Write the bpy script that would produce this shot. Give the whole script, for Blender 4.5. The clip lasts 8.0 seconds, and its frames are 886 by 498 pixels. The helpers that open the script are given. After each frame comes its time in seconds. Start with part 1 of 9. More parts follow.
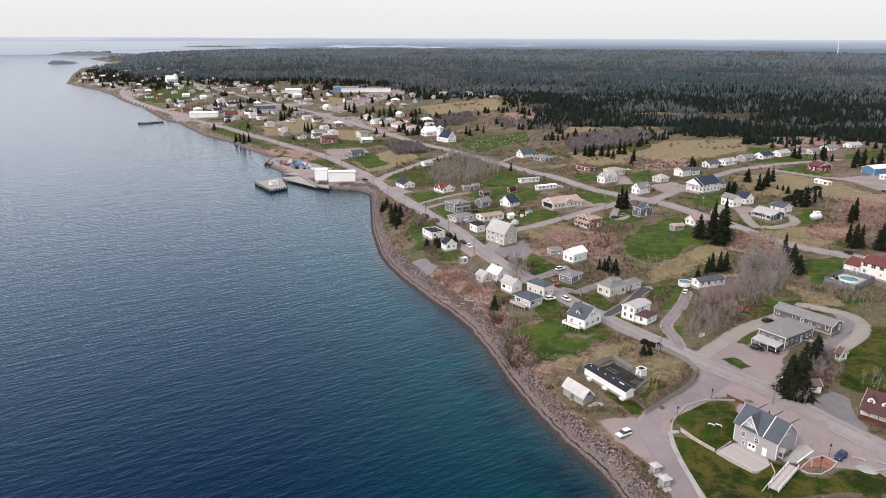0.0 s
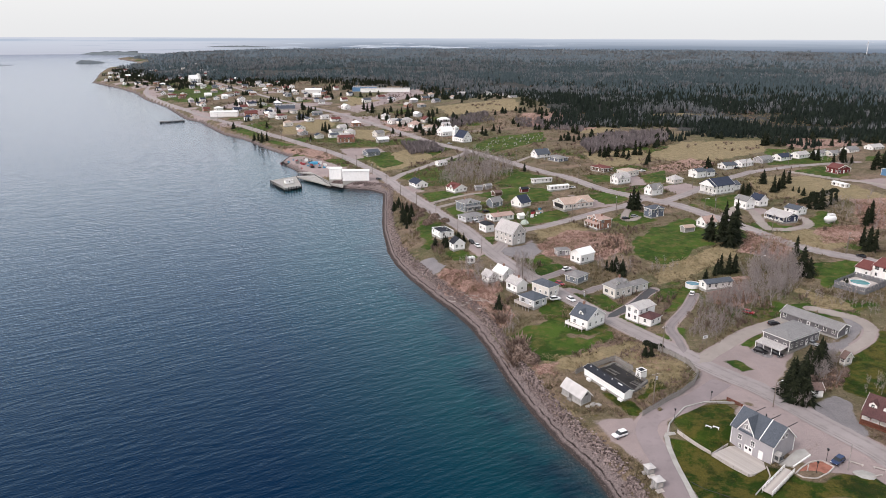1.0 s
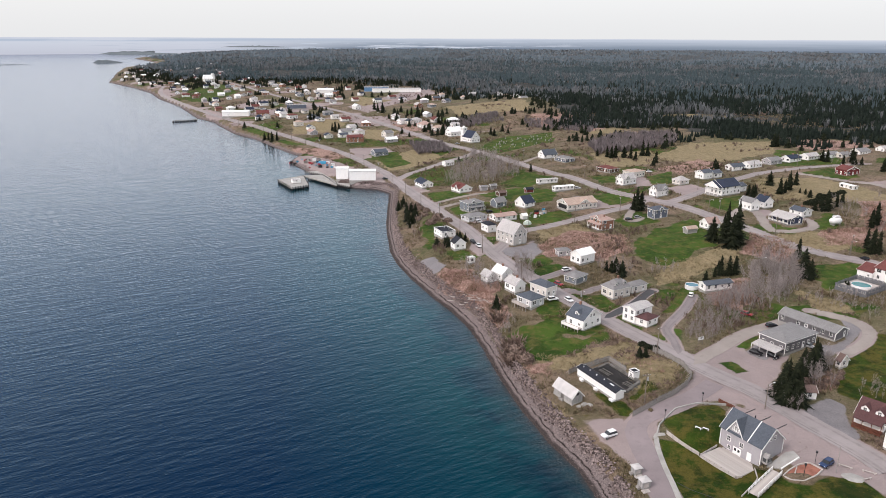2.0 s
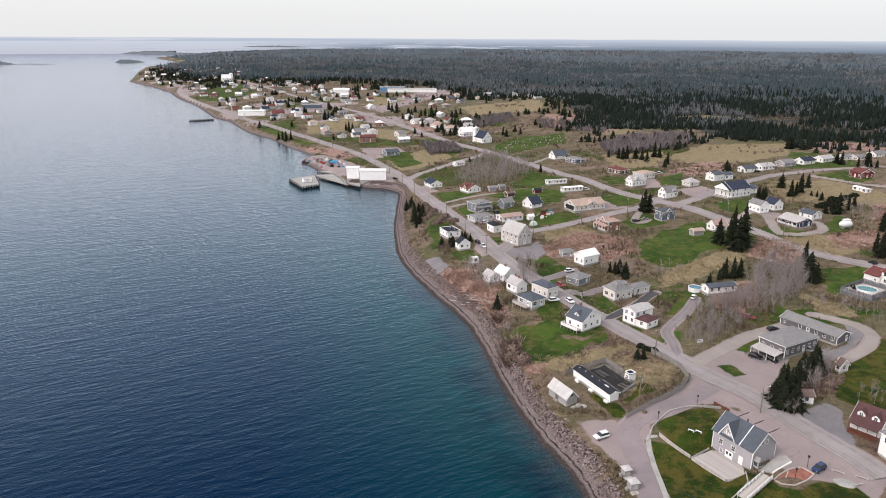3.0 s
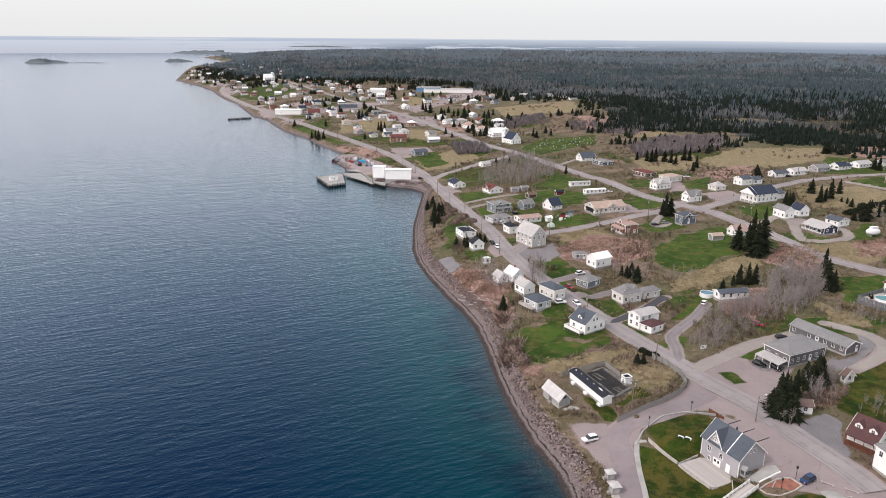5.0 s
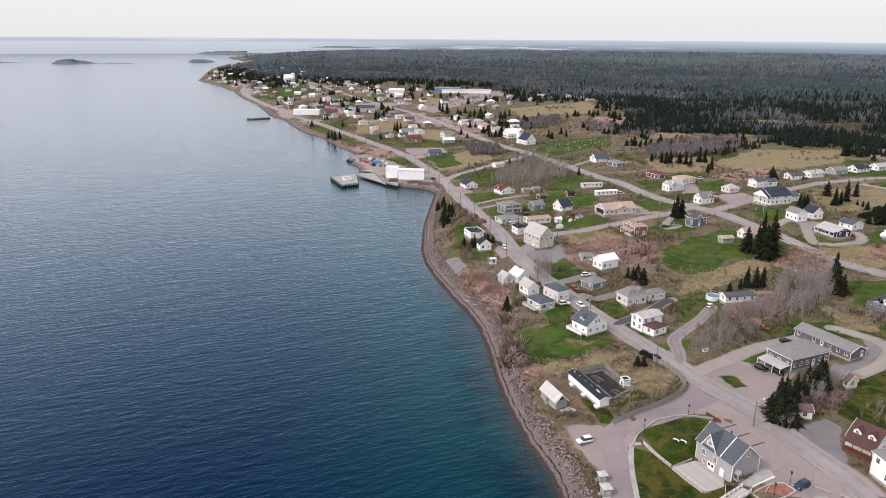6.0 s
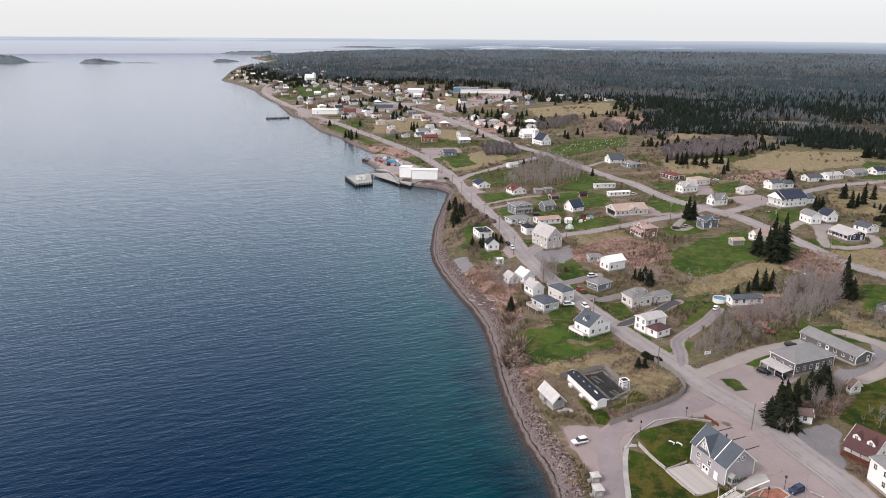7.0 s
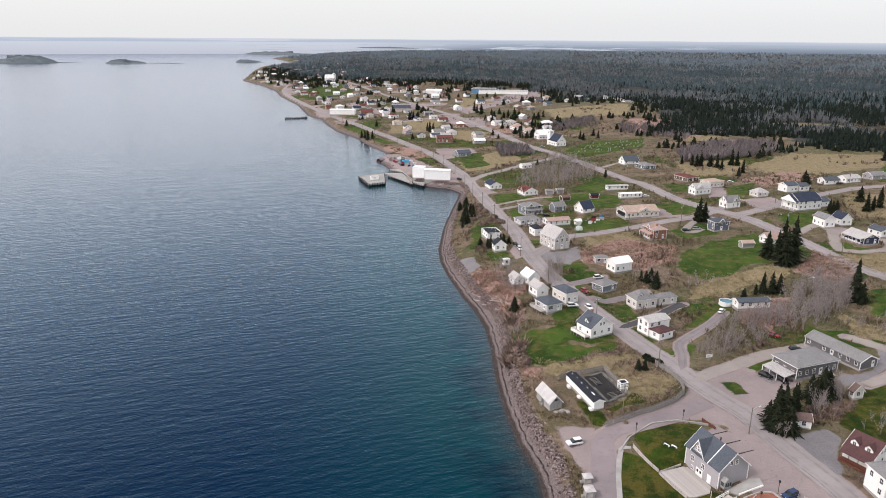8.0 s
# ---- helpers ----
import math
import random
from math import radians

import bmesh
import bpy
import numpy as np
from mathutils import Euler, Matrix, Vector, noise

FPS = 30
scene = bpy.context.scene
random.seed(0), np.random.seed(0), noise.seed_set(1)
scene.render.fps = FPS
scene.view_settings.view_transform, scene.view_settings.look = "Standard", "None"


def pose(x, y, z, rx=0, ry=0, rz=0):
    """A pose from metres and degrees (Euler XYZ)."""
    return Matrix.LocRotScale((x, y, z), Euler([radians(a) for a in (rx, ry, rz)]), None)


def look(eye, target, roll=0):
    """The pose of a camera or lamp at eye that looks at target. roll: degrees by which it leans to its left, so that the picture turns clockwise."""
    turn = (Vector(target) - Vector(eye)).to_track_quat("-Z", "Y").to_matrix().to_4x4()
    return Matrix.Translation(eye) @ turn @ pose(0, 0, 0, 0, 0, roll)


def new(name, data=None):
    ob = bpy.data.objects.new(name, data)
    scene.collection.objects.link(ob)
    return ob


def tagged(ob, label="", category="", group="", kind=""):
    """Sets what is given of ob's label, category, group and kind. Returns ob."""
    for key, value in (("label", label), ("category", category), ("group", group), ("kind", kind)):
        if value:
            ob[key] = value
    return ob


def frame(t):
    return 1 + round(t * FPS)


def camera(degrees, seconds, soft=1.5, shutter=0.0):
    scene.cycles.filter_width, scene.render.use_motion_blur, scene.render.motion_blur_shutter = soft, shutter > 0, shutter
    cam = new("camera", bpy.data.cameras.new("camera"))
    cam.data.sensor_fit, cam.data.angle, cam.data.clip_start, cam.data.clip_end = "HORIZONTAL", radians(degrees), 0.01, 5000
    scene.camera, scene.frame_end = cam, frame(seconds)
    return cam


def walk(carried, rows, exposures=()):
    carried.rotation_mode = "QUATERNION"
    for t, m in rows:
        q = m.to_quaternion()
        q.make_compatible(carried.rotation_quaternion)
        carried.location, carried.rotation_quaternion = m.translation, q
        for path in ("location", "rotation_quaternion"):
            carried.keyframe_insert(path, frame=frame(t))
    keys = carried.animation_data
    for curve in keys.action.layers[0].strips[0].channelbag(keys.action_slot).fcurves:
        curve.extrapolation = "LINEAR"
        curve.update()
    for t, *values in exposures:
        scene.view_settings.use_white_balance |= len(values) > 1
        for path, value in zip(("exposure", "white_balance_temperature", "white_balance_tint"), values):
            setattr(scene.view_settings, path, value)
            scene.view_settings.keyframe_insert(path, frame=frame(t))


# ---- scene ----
cam = camera(65.0, 8.0, soft=0.45)
PATH = [
    (0, (4.926, 5.619, 107.247), (4.951, 7.646, 106.628), 0.2),
    (0.5, (8.119, 4.974, 107.267), (8.115, 7.000, 106.647), 0.2),
    (1, (11.274, 4.438, 107.283), (11.234, 6.465, 106.664), 0.2),
    (1.5, (14.377, 3.922, 107.312), (14.315, 5.949, 106.693), 0.2),
    (3, (23.926, 2.773, 107.612), (23.789, 4.795, 106.994), 0.3),
    (3.5, (27.171, 2.577, 107.672), (27.002, 4.597, 107.053), 0.3),
    (4, (30.445, 2.433, 107.718), (30.246, 4.451, 107.100), 0.3),
    (4.5, (33.746, 2.315, 107.780), (33.516, 4.330, 107.162), 0.4),
    (6, (43.571, 2.289, 108.200), (43.248, 4.291, 107.583), 0.4),
    (6.5, (46.876, 2.387, 108.276), (46.520, 4.384, 107.659), 0.4),
    (7, (50.096, 2.559, 108.297), (49.709, 4.551, 107.679), 0.4),
    (7.5, (53.306, 2.754, 108.319), (52.889, 4.738, 107.702), 0.4),
    (8, (56.552, 2.988, 108.355), (56.104, 4.966, 107.739), 0.4),
]
walk(cam, [(t, look(eye, target, roll)) for t, eye, target, roll in PATH], exposures=[(0, 0.0, 6400, 19), (8, 0.0, 6400, 19)])

# ---- world and light ----
SUN_EL, SUN_AZ = 42, 235  # degrees; azimuth clockwise from +y
world = bpy.data.worlds.new("hazy_sky")
scene.world = world
world.use_nodes = True
wn = world.node_tree
sky = wn.nodes.new("ShaderNodeTexSky")
sky.sky_type, sky.sun_disc = "NISHITA", False
sky.sun_elevation, sky.sun_rotation = radians(SUN_EL), radians(SUN_AZ)
sky.air_density, sky.dust_density, sky.ozone_density, sky.altitude = 1.0, 4.5, 1.2, 0
veil = wn.nodes.new("ShaderNodeMix")
veil.data_type = "RGBA"
veil.inputs["Factor"].default_value = 0.62
veil.inputs["B"].default_value = (7.6, 8.0, 7.6, 1)
wn.links.new(sky.outputs[0], veil.inputs["A"])
wn.links.new(veil.outputs["Result"], wn.nodes["Background"].inputs[0])
wn.nodes["Background"].inputs[1].default_value = 0.165

sun = new("sun", bpy.data.lights.new("sun", "SUN"))
sun.data.energy, sun.data.angle, sun.data.color = 1.75, radians(10), (1.0, 0.96, 0.9)
_a, _e = radians(SUN_AZ), radians(SUN_EL)
sun.matrix_world = look((300 * math.sin(_a) * math.cos(_e), 300 * math.cos(_a) * math.cos(_e), 300 * math.sin(_e)), (0, 0, 0))


# ---- materials ----
class Nodes:
    """A short hand for building one node material."""

    def __init__(self, name, rough=0.8, metal=0.0):
        self.mat = bpy.data.materials.new(name)
        self.mat.use_nodes = True
        self.t = self.mat.node_tree
        self.out = self.t.nodes["Principled BSDF"]
        self.out.inputs["Roughness"].default_value = rough
        self.out.inputs["Metallic"].default_value = metal
        self.out.inputs["Specular IOR Level"].default_value = 0.12 if rough > 0.6 else 0.5
        self.co = self.t.nodes.new("ShaderNodeTexCoord").outputs["Object"]

    def put(self, socket, value):
        if isinstance(value, bpy.types.NodeSocket):
            self.t.links.new(value, socket)
        elif isinstance(value, tuple) and len(value) == 3 and socket.type == "RGBA":
            socket.default_value = (*value, 1)
        else:
            socket.default_value = value

    def noise(self, scale, detail=3.0, rough=0.55, stretch=None):
        n = self.t.nodes.new("ShaderNodeTexNoise")
        co = self.co
        if stretch:
            m = self.t.nodes.new("ShaderNodeMapping")
            m.vector_type = "TEXTURE"
            m.inputs["Scale"].default_value = [1 / s for s in stretch[:3]]
            if len(stretch) > 3:
                m.inputs["Rotation"].default_value = (0, 0, radians(stretch[3]))
            self.t.links.new(co, m.inputs[0])
            co = m.outputs[0]
        self.t.links.new(co, n.inputs["Vector"])
        n.inputs["Scale"].default_value, n.inputs["Detail"].default_value, n.inputs["Roughness"].default_value = scale, detail, rough
        return n.outputs[0]

    def wave(self, scale, direction="Z", distort=0.0, profile="SAW"):
        n = self.t.nodes.new("ShaderNodeTexWave")
        n.bands_direction, n.wave_profile = direction, profile
        n.inputs["Scale"].default_value, n.inputs["Distortion"].default_value = scale, distort
        self.t.links.new(self.co, n.inputs["Vector"])
        return n.outputs["Fac"]

    def ramp(self, value, lo, hi, a=0.0, b=1.0):
        n = self.t.nodes.new("ShaderNodeMapRange")
        for s, v in zip(("Value", "From Min", "From Max", "To Min", "To Max"), (value, lo, hi, a, b)):
            self.put(n.inputs[s], v)
        return n.outputs[0]

    def math(self, op, a, b):
        n = self.t.nodes.new("ShaderNodeMath")
        n.operation = op
        self.put(n.inputs[0], a), self.put(n.inputs[1], b)
        return n.outputs[0]

    def mix(self, f, a, b):
        n = self.t.nodes.new("ShaderNodeMix")
        n.data_type = "RGBA"
        for s, v in zip(("Factor", "A", "B"), (f, a, b)):
            sock = [i for i in n.inputs if i.name == s and (i.type == "VALUE" if s == "Factor" else i.type == "RGBA")][0]
            self.put(sock, v)
        return [o for o in n.outputs if o.type == "RGBA"][0]

    def attr(self, name, channel=None):
        n = self.t.nodes.new("ShaderNodeAttribute")
        n.attribute_name = name
        if channel is None:
            return n.outputs["Color"]
        s = self.t.nodes.new("ShaderNodeSeparateColor")
        self.t.links.new(n.outputs["Color"], s.inputs[0])
        return s.outputs[channel]

    def island(self):
        return self.t.nodes.new("ShaderNodeNewGeometry").outputs["Random Per Island"]

    def each(self):
        return self.t.nodes.new("ShaderNodeObjectInfo").outputs["Random"]

    def bump(self, height, strength=0.5, distance=0.05):
        n = self.t.nodes.new("ShaderNodeBump")
        n.inputs["Strength"].default_value, n.inputs["Distance"].default_value = strength, distance
        self.t.links.new(height, n.inputs["Height"])
        self.t.links.new(n.outputs[0], self.out.inputs["Normal"])

    def done(self, colour):
        self.put(self.out.inputs["Base Color"], colour)
        return self.mat


def shade(c, k):
    return tuple(min(1.0, v * k) for v in c)


def plain(name, c, rough=0.7, metal=0.0, var=0.25, scale=1.2, bump=0.02):
    """Paint, metal, stone: two scales of mottling and a fine relief."""
    n = Nodes(name, rough, metal)
    big, fine = n.noise(scale * 0.25, 4), n.noise(scale * 6, 3)
    col = n.mix(n.ramp(big, 0.3, 0.7), shade(c, 1 - var), shade(c, 1 + var * 0.6))
    col = n.mix(n.ramp(fine, 0.35, 0.75, 0, 0.4), col, shade(c, 1 - var * 1.2))
    n.bump(fine, 0.4, bump)
    return n.done(col)


def clapboard(name, c, pitch=0.16, rough=0.65, wear=0.18):
    """Painted boards lapped one over the other, a little streaked by weather."""
    n = Nodes(name, rough)
    lap = n.wave(1 / (pitch * 2 * math.pi) * math.pi * 1.0, "Z")
    streak = n.noise(1.0, 4, 0.6, (2.5, 2.5, 0.25))
    col = n.mix(n.ramp(streak, 0.35, 0.75), shade(c, 1.05), shade(c, 1 - wear))
    col = n.mix(n.ramp(lap, 0.0, 0.16, 0.35, 0.0), col, shade(c, 0.5))
    col = n.mix(n.ramp(n.each(), 0, 1, 0, 0.12), col, shade(c, 0.8))
    n.bump(lap, 0.5, 0.02)
    return n.done(col)


def shingles(name, c, rough=0.85):
    """Roof courses with tabs of uneven tone, streaks and lichen."""
    n = Nodes(name, rough)
    tabs = n.noise(3.0, 2, 0.5, (1.0, 1.0, 3.0))
    stain = n.noise(0.35, 4, 0.6)
    course = n.wave(1.6, "Z")
    col = n.mix(n.ramp(tabs, 0.3, 0.7), shade(c, 0.72), shade(c, 1.22))
    col = n.mix(n.ramp(stain, 0.42, 0.75, 0, 0.5), col, shade(c, 1.35))
    col = n.mix(n.ramp(course, 0, 0.2, 0.3, 0), col, shade(c, 0.5))
    n.bump(tabs, 0.5, 0.02)
    return n.done(col)


WALL_WHITE = clapboard("white_clapboard", (0.88, 0.87, 0.85), 0.16, 0.65, 0.1)
WALL_GREY = clapboard("grey_clapboard", (0.36, 0.345, 0.36), 0.16, 0.65, 0.06)
WALL_PALE = clapboard("pale_grey_clapboard", (0.55, 0.56, 0.58))
WALL_CREAM = clapboard("cream_clapboard", (0.72, 0.68, 0.63))
WALL_BLUEGREY = clapboard("blue_grey_clapboard", (0.187, 0.211, 0.242))
WALL_SLATE = clapboard("dark_blue_grey_clapboard", (0.12, 0.14, 0.18))
WALL_NAVY = clapboard("navy_clapboard", (0.05, 0.06, 0.10))
WALL_DARKGREY = clapboard("dark_grey_clapboard", (0.15, 0.143, 0.152))
WALL_TERRA = clapboard("brick_red_boards", (0.296, 0.148, 0.101))
WALL_BARN = clapboard("barn_red_boards", (0.16, 0.035, 0.035))
WALL_BROWN = clapboard("brown_boards", (0.12, 0.075, 0.055))
WALL_BLUE = clapboard("blue_sheet_metal", (0.10, 0.22, 0.38), 0.3, 0.45)
WALL_WEATHERED = clapboard("weathered_shingle_wall", (0.34, 0.33, 0.32), 0.2, 0.9, 0.4)
WALL_SHINGLE = clapboard("pale_shingle_wall", (0.58, 0.55, 0.52), 0.2, 0.9, 0.35)
ROOF_SLATE = shingles("slate_blue_shingles", (0.082, 0.094, 0.113))
ROOF_BLACK = shingles("black_felt_roof", (0.0280, 0.0302, 0.0381))
ROOF_NAVY = shingles("navy_shingles", (0.0358, 0.0448, 0.0694))
ROOF_GREY = shingles("grey_shingles", (0.2094, 0.2050, 0.2050))
ROOF_SHED = plain("whitened_board_roof", (0.52, 0.50, 0.49), 0.8, 0, 0.2, 2)
ROOF_PALE = shingles("pale_grey_roof", (0.4110, 0.3931, 0.3842))
ROOF_WHITE = shingles("white_tin_roof", (0.8512, 0.8288, 0.8064), 0.5)
ROOF_RED = shingles("dark_red_shingles", (0.095, 0.050, 0.050))
ROOF_MAROON = shingles("maroon_shingles", (0.1400, 0.0524, 0.0480))
ROOF_PINK = shingles("brown_pink_shingles", (0.3674, 0.2621, 0.2274))
ROOF_TAN = shingles("tan_shingles", (0.4021, 0.3058, 0.2531))
ROOF_BROWN = shingles("brown_shingles", (0.1456, 0.1008, 0.0896))
TRIM = plain("white_trim_paint", (0.82, 0.81, 0.79), 0.5, 0, 0.08)
CONCRETE = plain("concrete", (0.36, 0.35, 0.33), 0.9, 0, 0.25)
WOOD_GREY = plain("silvered_wood", (0.34, 0.32, 0.30), 0.9, 0, 0.5, 3)
WOOD_SCREEN = plain("blue_grey_screen_wood", (0.19, 0.195, 0.21), 0.8, 0, 0.35, 3)
WOOD_WET = plain("dark_damp_timber", (0.17, 0.16, 0.15), 0.85, 0, 0.45, 3)
WOOD_BROWN = plain("stained_brown_wood", (0.15, 0.06, 0.04), 0.75, 0, 0.3, 3)
WOOD_PALE = plain("pale_deck_wood", (0.47, 0.43, 0.40), 0.85, 0, 0.25, 3)
POLE_WOOD = plain("pole_wood", (0.20, 0.17, 0.145), 0.9, 0, 0.3, 3)
STEEL = plain("galvanised_steel", (0.45, 0.46, 0.47), 0.45, 0.7, 0.15)
DARK_METAL = plain("dark_metal", (0.03, 0.03, 0.033), 0.5, 0.4, 0.2)
RUBBER = plain("tyre_rubber", (0.02, 0.02, 0.02), 0.9, 0, 0.2)
TARP_BLUE = plain("blue_plastic", (0.03, 0.25, 0.42), 0.5, 0, 0.25)
CAN_WHITE = plain("white_plastic", (0.78, 0.78, 0.78), 0.5, 0, 0.1)
RED_PAINT = plain("red_paint", (0.32, 0.02, 0.03), 0.5, 0, 0.2)
BRICK = plain("chimney_brick", (0.30, 0.17, 0.13), 0.9, 0, 0.35, 4)
BRICK_PAVE = plain("red_paving", (0.30, 0.13, 0.095), 0.9, 0, 0.4, 2)
POOL_WATER = plain("pool_water", (0.012, 0.16, 0.16), 0.1, 0, 0.15, 0.5)
POOL_COVER = plain("pool_cover_water", (0.04, 0.16, 0.22), 0.12, 0, 0.2, 0.5)
LAKE_WATER = plain("lake_water", (0.03, 0.045, 0.055), 0.04, 0, 0.1, 0.2, 0.002)
BASIN_DARK = plain("drained_basin", (0.038, 0.036, 0.036), 0.85, 0, 0.4, 0.8)
GLASS = Nodes("window_glass", 0.08)
GLASS.out.inputs["Specular IOR Level"].default_value = 0.5
GLASS = GLASS.done(GLASS.mix(GLASS.each(), (0.015, 0.018, 0.022), (0.05, 0.055, 0.06)))
CAR_WHITE = plain("white_car_paint", (0.78, 0.78, 0.78), 0.25, 0, 0.04)
CAR_BLUE = plain("dark_blue_car_paint", (0.02, 0.045, 0.12), 0.25, 0.3, 0.1)
CAR_BLACK = plain("black_car_paint", (0.015, 0.015, 0.018), 0.25, 0.2, 0.1)
CAR_RED = plain("red_car_paint", (0.30, 0.02, 0.03), 0.3, 0.2, 0.1)
CAR_SILVER = plain("silver_car_paint", (0.42, 0.43, 0.45), 0.3, 0.5, 0.08)


def road_material(name, c, tracks=True):
    n = Nodes(name, 0.9)
    big, mid, fine = n.noise(0.08, 4), n.noise(0.5, 4), n.noise(7, 3)
    col = n.mix(n.ramp(big, 0.35, 0.68), shade(c, 0.86), shade(c, 1.12))
    col = n.mix(n.ramp(mid, 0.55, 0.72, 0, 0.45), col, shade(c, 0.72))
    col = n.mix(n.ramp(fine, 0.4, 0.8, 0, 0.3), col, shade(c, 1.3))
    if tracks:
        u = n.attr("across", 0)
        worn = n.math("MULTIPLY", n.ramp(n.math("ABSOLUTE", n.math("SUBTRACT", n.math("ABSOLUTE", n.math("SUBTRACT", u, 0.5), 0.0), 0.24), 0.0), 0.0, 0.1, 1, 0), n.ramp(mid, 0.3, 0.6))
        col = n.mix(n.math("MULTIPLY", worn, 0.6), col, shade(c, 0.62))
        seam = n.math("MULTIPLY", n.ramp(n.math("ABSOLUTE", n.math("SUBTRACT", u, 0.87), 0.0), 0.0, 0.04, 1, 0), n.ramp(n.noise(0.3, 3), 0.35, 0.55))
        col = n.mix(n.math("MULTIPLY", seam, 0.6), col, shade(c, 0.4))
    n.bump(fine, 0.4, 0.02)
    return n.done(col)


ROAD_OLD = road_material("worn_asphalt", (0.285, 0.254, 0.251))
ROAD_DARK = road_material("dark_asphalt", (0.075, 0.075, 0.08), False)
ROAD_LANE = road_material("narrow_lane_asphalt", (0.225, 0.198, 0.199))
ROAD_BEACH = road_material("patched_mauve_asphalt", (0.235, 0.198, 0.202), False)
ROAD_DIRT = road_material("gravel_drive", (0.2807, 0.2477, 0.2270), False)


def ground_material():
    """Rough meadow with lawn, dry grass, bracken, gravel, beach and forest floor laid over it by the ground's cover weights."""
    n = Nodes("ground_cover", 0.95)
    huge, big, mid, fine = n.noise(0.012, 4), n.noise(0.06, 5, 0.6), n.noise(0.35, 5, 0.65), n.noise(2.2, 4, 0.7)
    streak = n.noise(0.5, 5, 0.65, (1.0, 0.35, 1.0, 25))
    col = n.mix(n.ramp(big, 0.36, 0.64), (0.0840, 0.0720, 0.0400), (0.2000, 0.1430, 0.1080))
    col = n.mix(n.ramp(huge, 0.46, 0.60, 0, 0.6), col, (0.0580, 0.0760, 0.0220))
    col = n.mix(n.ramp(mid, 0.5, 0.72, 0, 0.75), col, (0.2250, 0.1660, 0.1220))
    col = n.mix(n.ramp(streak, 0.55, 0.7, 0, 0.6), col, (0.0651, 0.0558, 0.0372))

    def over(weight, c, edge=mid):
        nonlocal col
        w = n.math("ADD", weight, n.math("MULTIPLY", n.math("SUBTRACT", edge, 0.5), 0.5))
        col = n.mix(n.ramp(w, 0.38, 0.62), col, c)

    dry = n.mix(n.ramp(streak, 0.35, 0.7), (0.2700, 0.2120, 0.1260), (0.1500, 0.1250, 0.0660))
    dry = n.mix(n.ramp(fine, 0.5, 0.75, 0, 0.6), dry, (0.3300, 0.2680, 0.1720))
    over(n.attr("cover", 1), dry)
    fern = n.mix(n.ramp(fine, 0.38, 0.64), (0.145, 0.082, 0.064), (0.48, 0.325, 0.275))
    fern = n.mix(n.ramp(mid, 0.52, 0.7, 0, 0.6), fern, (0.095, 0.050, 0.036))
    over(n.attr("cover", 2), fern)
    # Shade in the gaps of the brush, painted as random near-black spots.
    gap_shade = n.noise(0.9, 6, 0.8)
    col = n.mix(n.ramp(gap_shade, 0.47, 0.36, 0, 0.75), col, (0.026, 0.021, 0.013))
    col = n.mix(n.ramp(n.noise(3.1, 4, 0.8), 0.56, 0.68, 0, 0.5), col, (0.40, 0.33, 0.235))
    worn, dark = n.noise(0.22, 5, 0.7), n.noise(0.13, 4, 0.7)
    lawn = n.mix(n.ramp(big, 0.40, 0.60), (0.022, 0.050, 0.007), (0.054, 0.094, 0.014))
    lawn = n.mix(n.ramp(worn, 0.48, 0.60, 0, 0.7), lawn, (0.118, 0.096, 0.034))
    lawn = n.mix(n.ramp(dark, 0.52, 0.62, 0, 0.6), lawn, (0.016, 0.038, 0.005))
    lawn = n.mix(n.ramp(fine, 0.48, 0.7, 0, 0.4), lawn, (0.016, 0.042, 0.004))
    over(n.attr("cover", 0), lawn)
    turf = n.mix(n.ramp(big, 0.40, 0.60), (0.013, 0.032, 0.003), (0.036, 0.058, 0.007))
    turf = n.mix(n.ramp(worn, 0.45, 0.57, 0, 0.75), turf, (0.098, 0.076, 0.018))
    turf = n.mix(n.ramp(dark, 0.50, 0.60, 0, 0.8), turf, (0.009, 0.020, 0.003))
    turf = n.mix(n.ramp(fine, 0.48, 0.7, 0, 0.5), turf, (0.011, 0.028, 0.003))
    turf = n.mix(n.ramp(n.noise(2.6, 3, 0.7), 0.60, 0.70, 0, 0.4), turf, (0.170, 0.135, 0.020))
    over(n.attr("cover3", 2), turf)
    floor = n.mix(n.ramp(mid, 0.4, 0.65), (0.024, 0.028, 0.026), (0.075, 0.072, 0.068))
    over(n.attr("cover2", 2), floor)
    gravel = n.mix(n.ramp(big, 0.36, 0.64), (0.2450, 0.2010, 0.1970), (0.3100, 0.2510, 0.2440))
    gravel = n.mix(n.ramp(mid, 0.5, 0.75, 0, 0.5), gravel, (0.2450, 0.2080, 0.2060))
    gravel = n.mix(n.ramp(fine, 0.5, 0.8, 0, 0.4), gravel, (0.3709, 0.3137, 0.2902))
    over(n.attr("cover2", 0), gravel)
    stone = n.mix(n.ramp(big, 0.36, 0.64), (0.185, 0.175, 0.182), (0.26, 0.243, 0.248))
    stone = n.mix(n.ramp(fine, 0.45, 0.7, 0, 0.6), stone, (0.12, 0.113, 0.118))
    over(n.attr("cover3", 0), stone)
    reach = n.math("ADD", n.attr("cover3", 1), n.math("MULTIPLY", n.math("SUBTRACT", n.noise(0.25, 4), 0.5), 0.16))
    beach = n.mix(n.ramp(fine, 0.35, 0.7), (0.110, 0.090, 0.088), (0.260, 0.212, 0.205))
    beach = n.mix(n.ramp(n.noise(6.0, 3, 0.7), 0.5, 0.68, 0, 0.6), beach, (0.060, 0.050, 0.048))
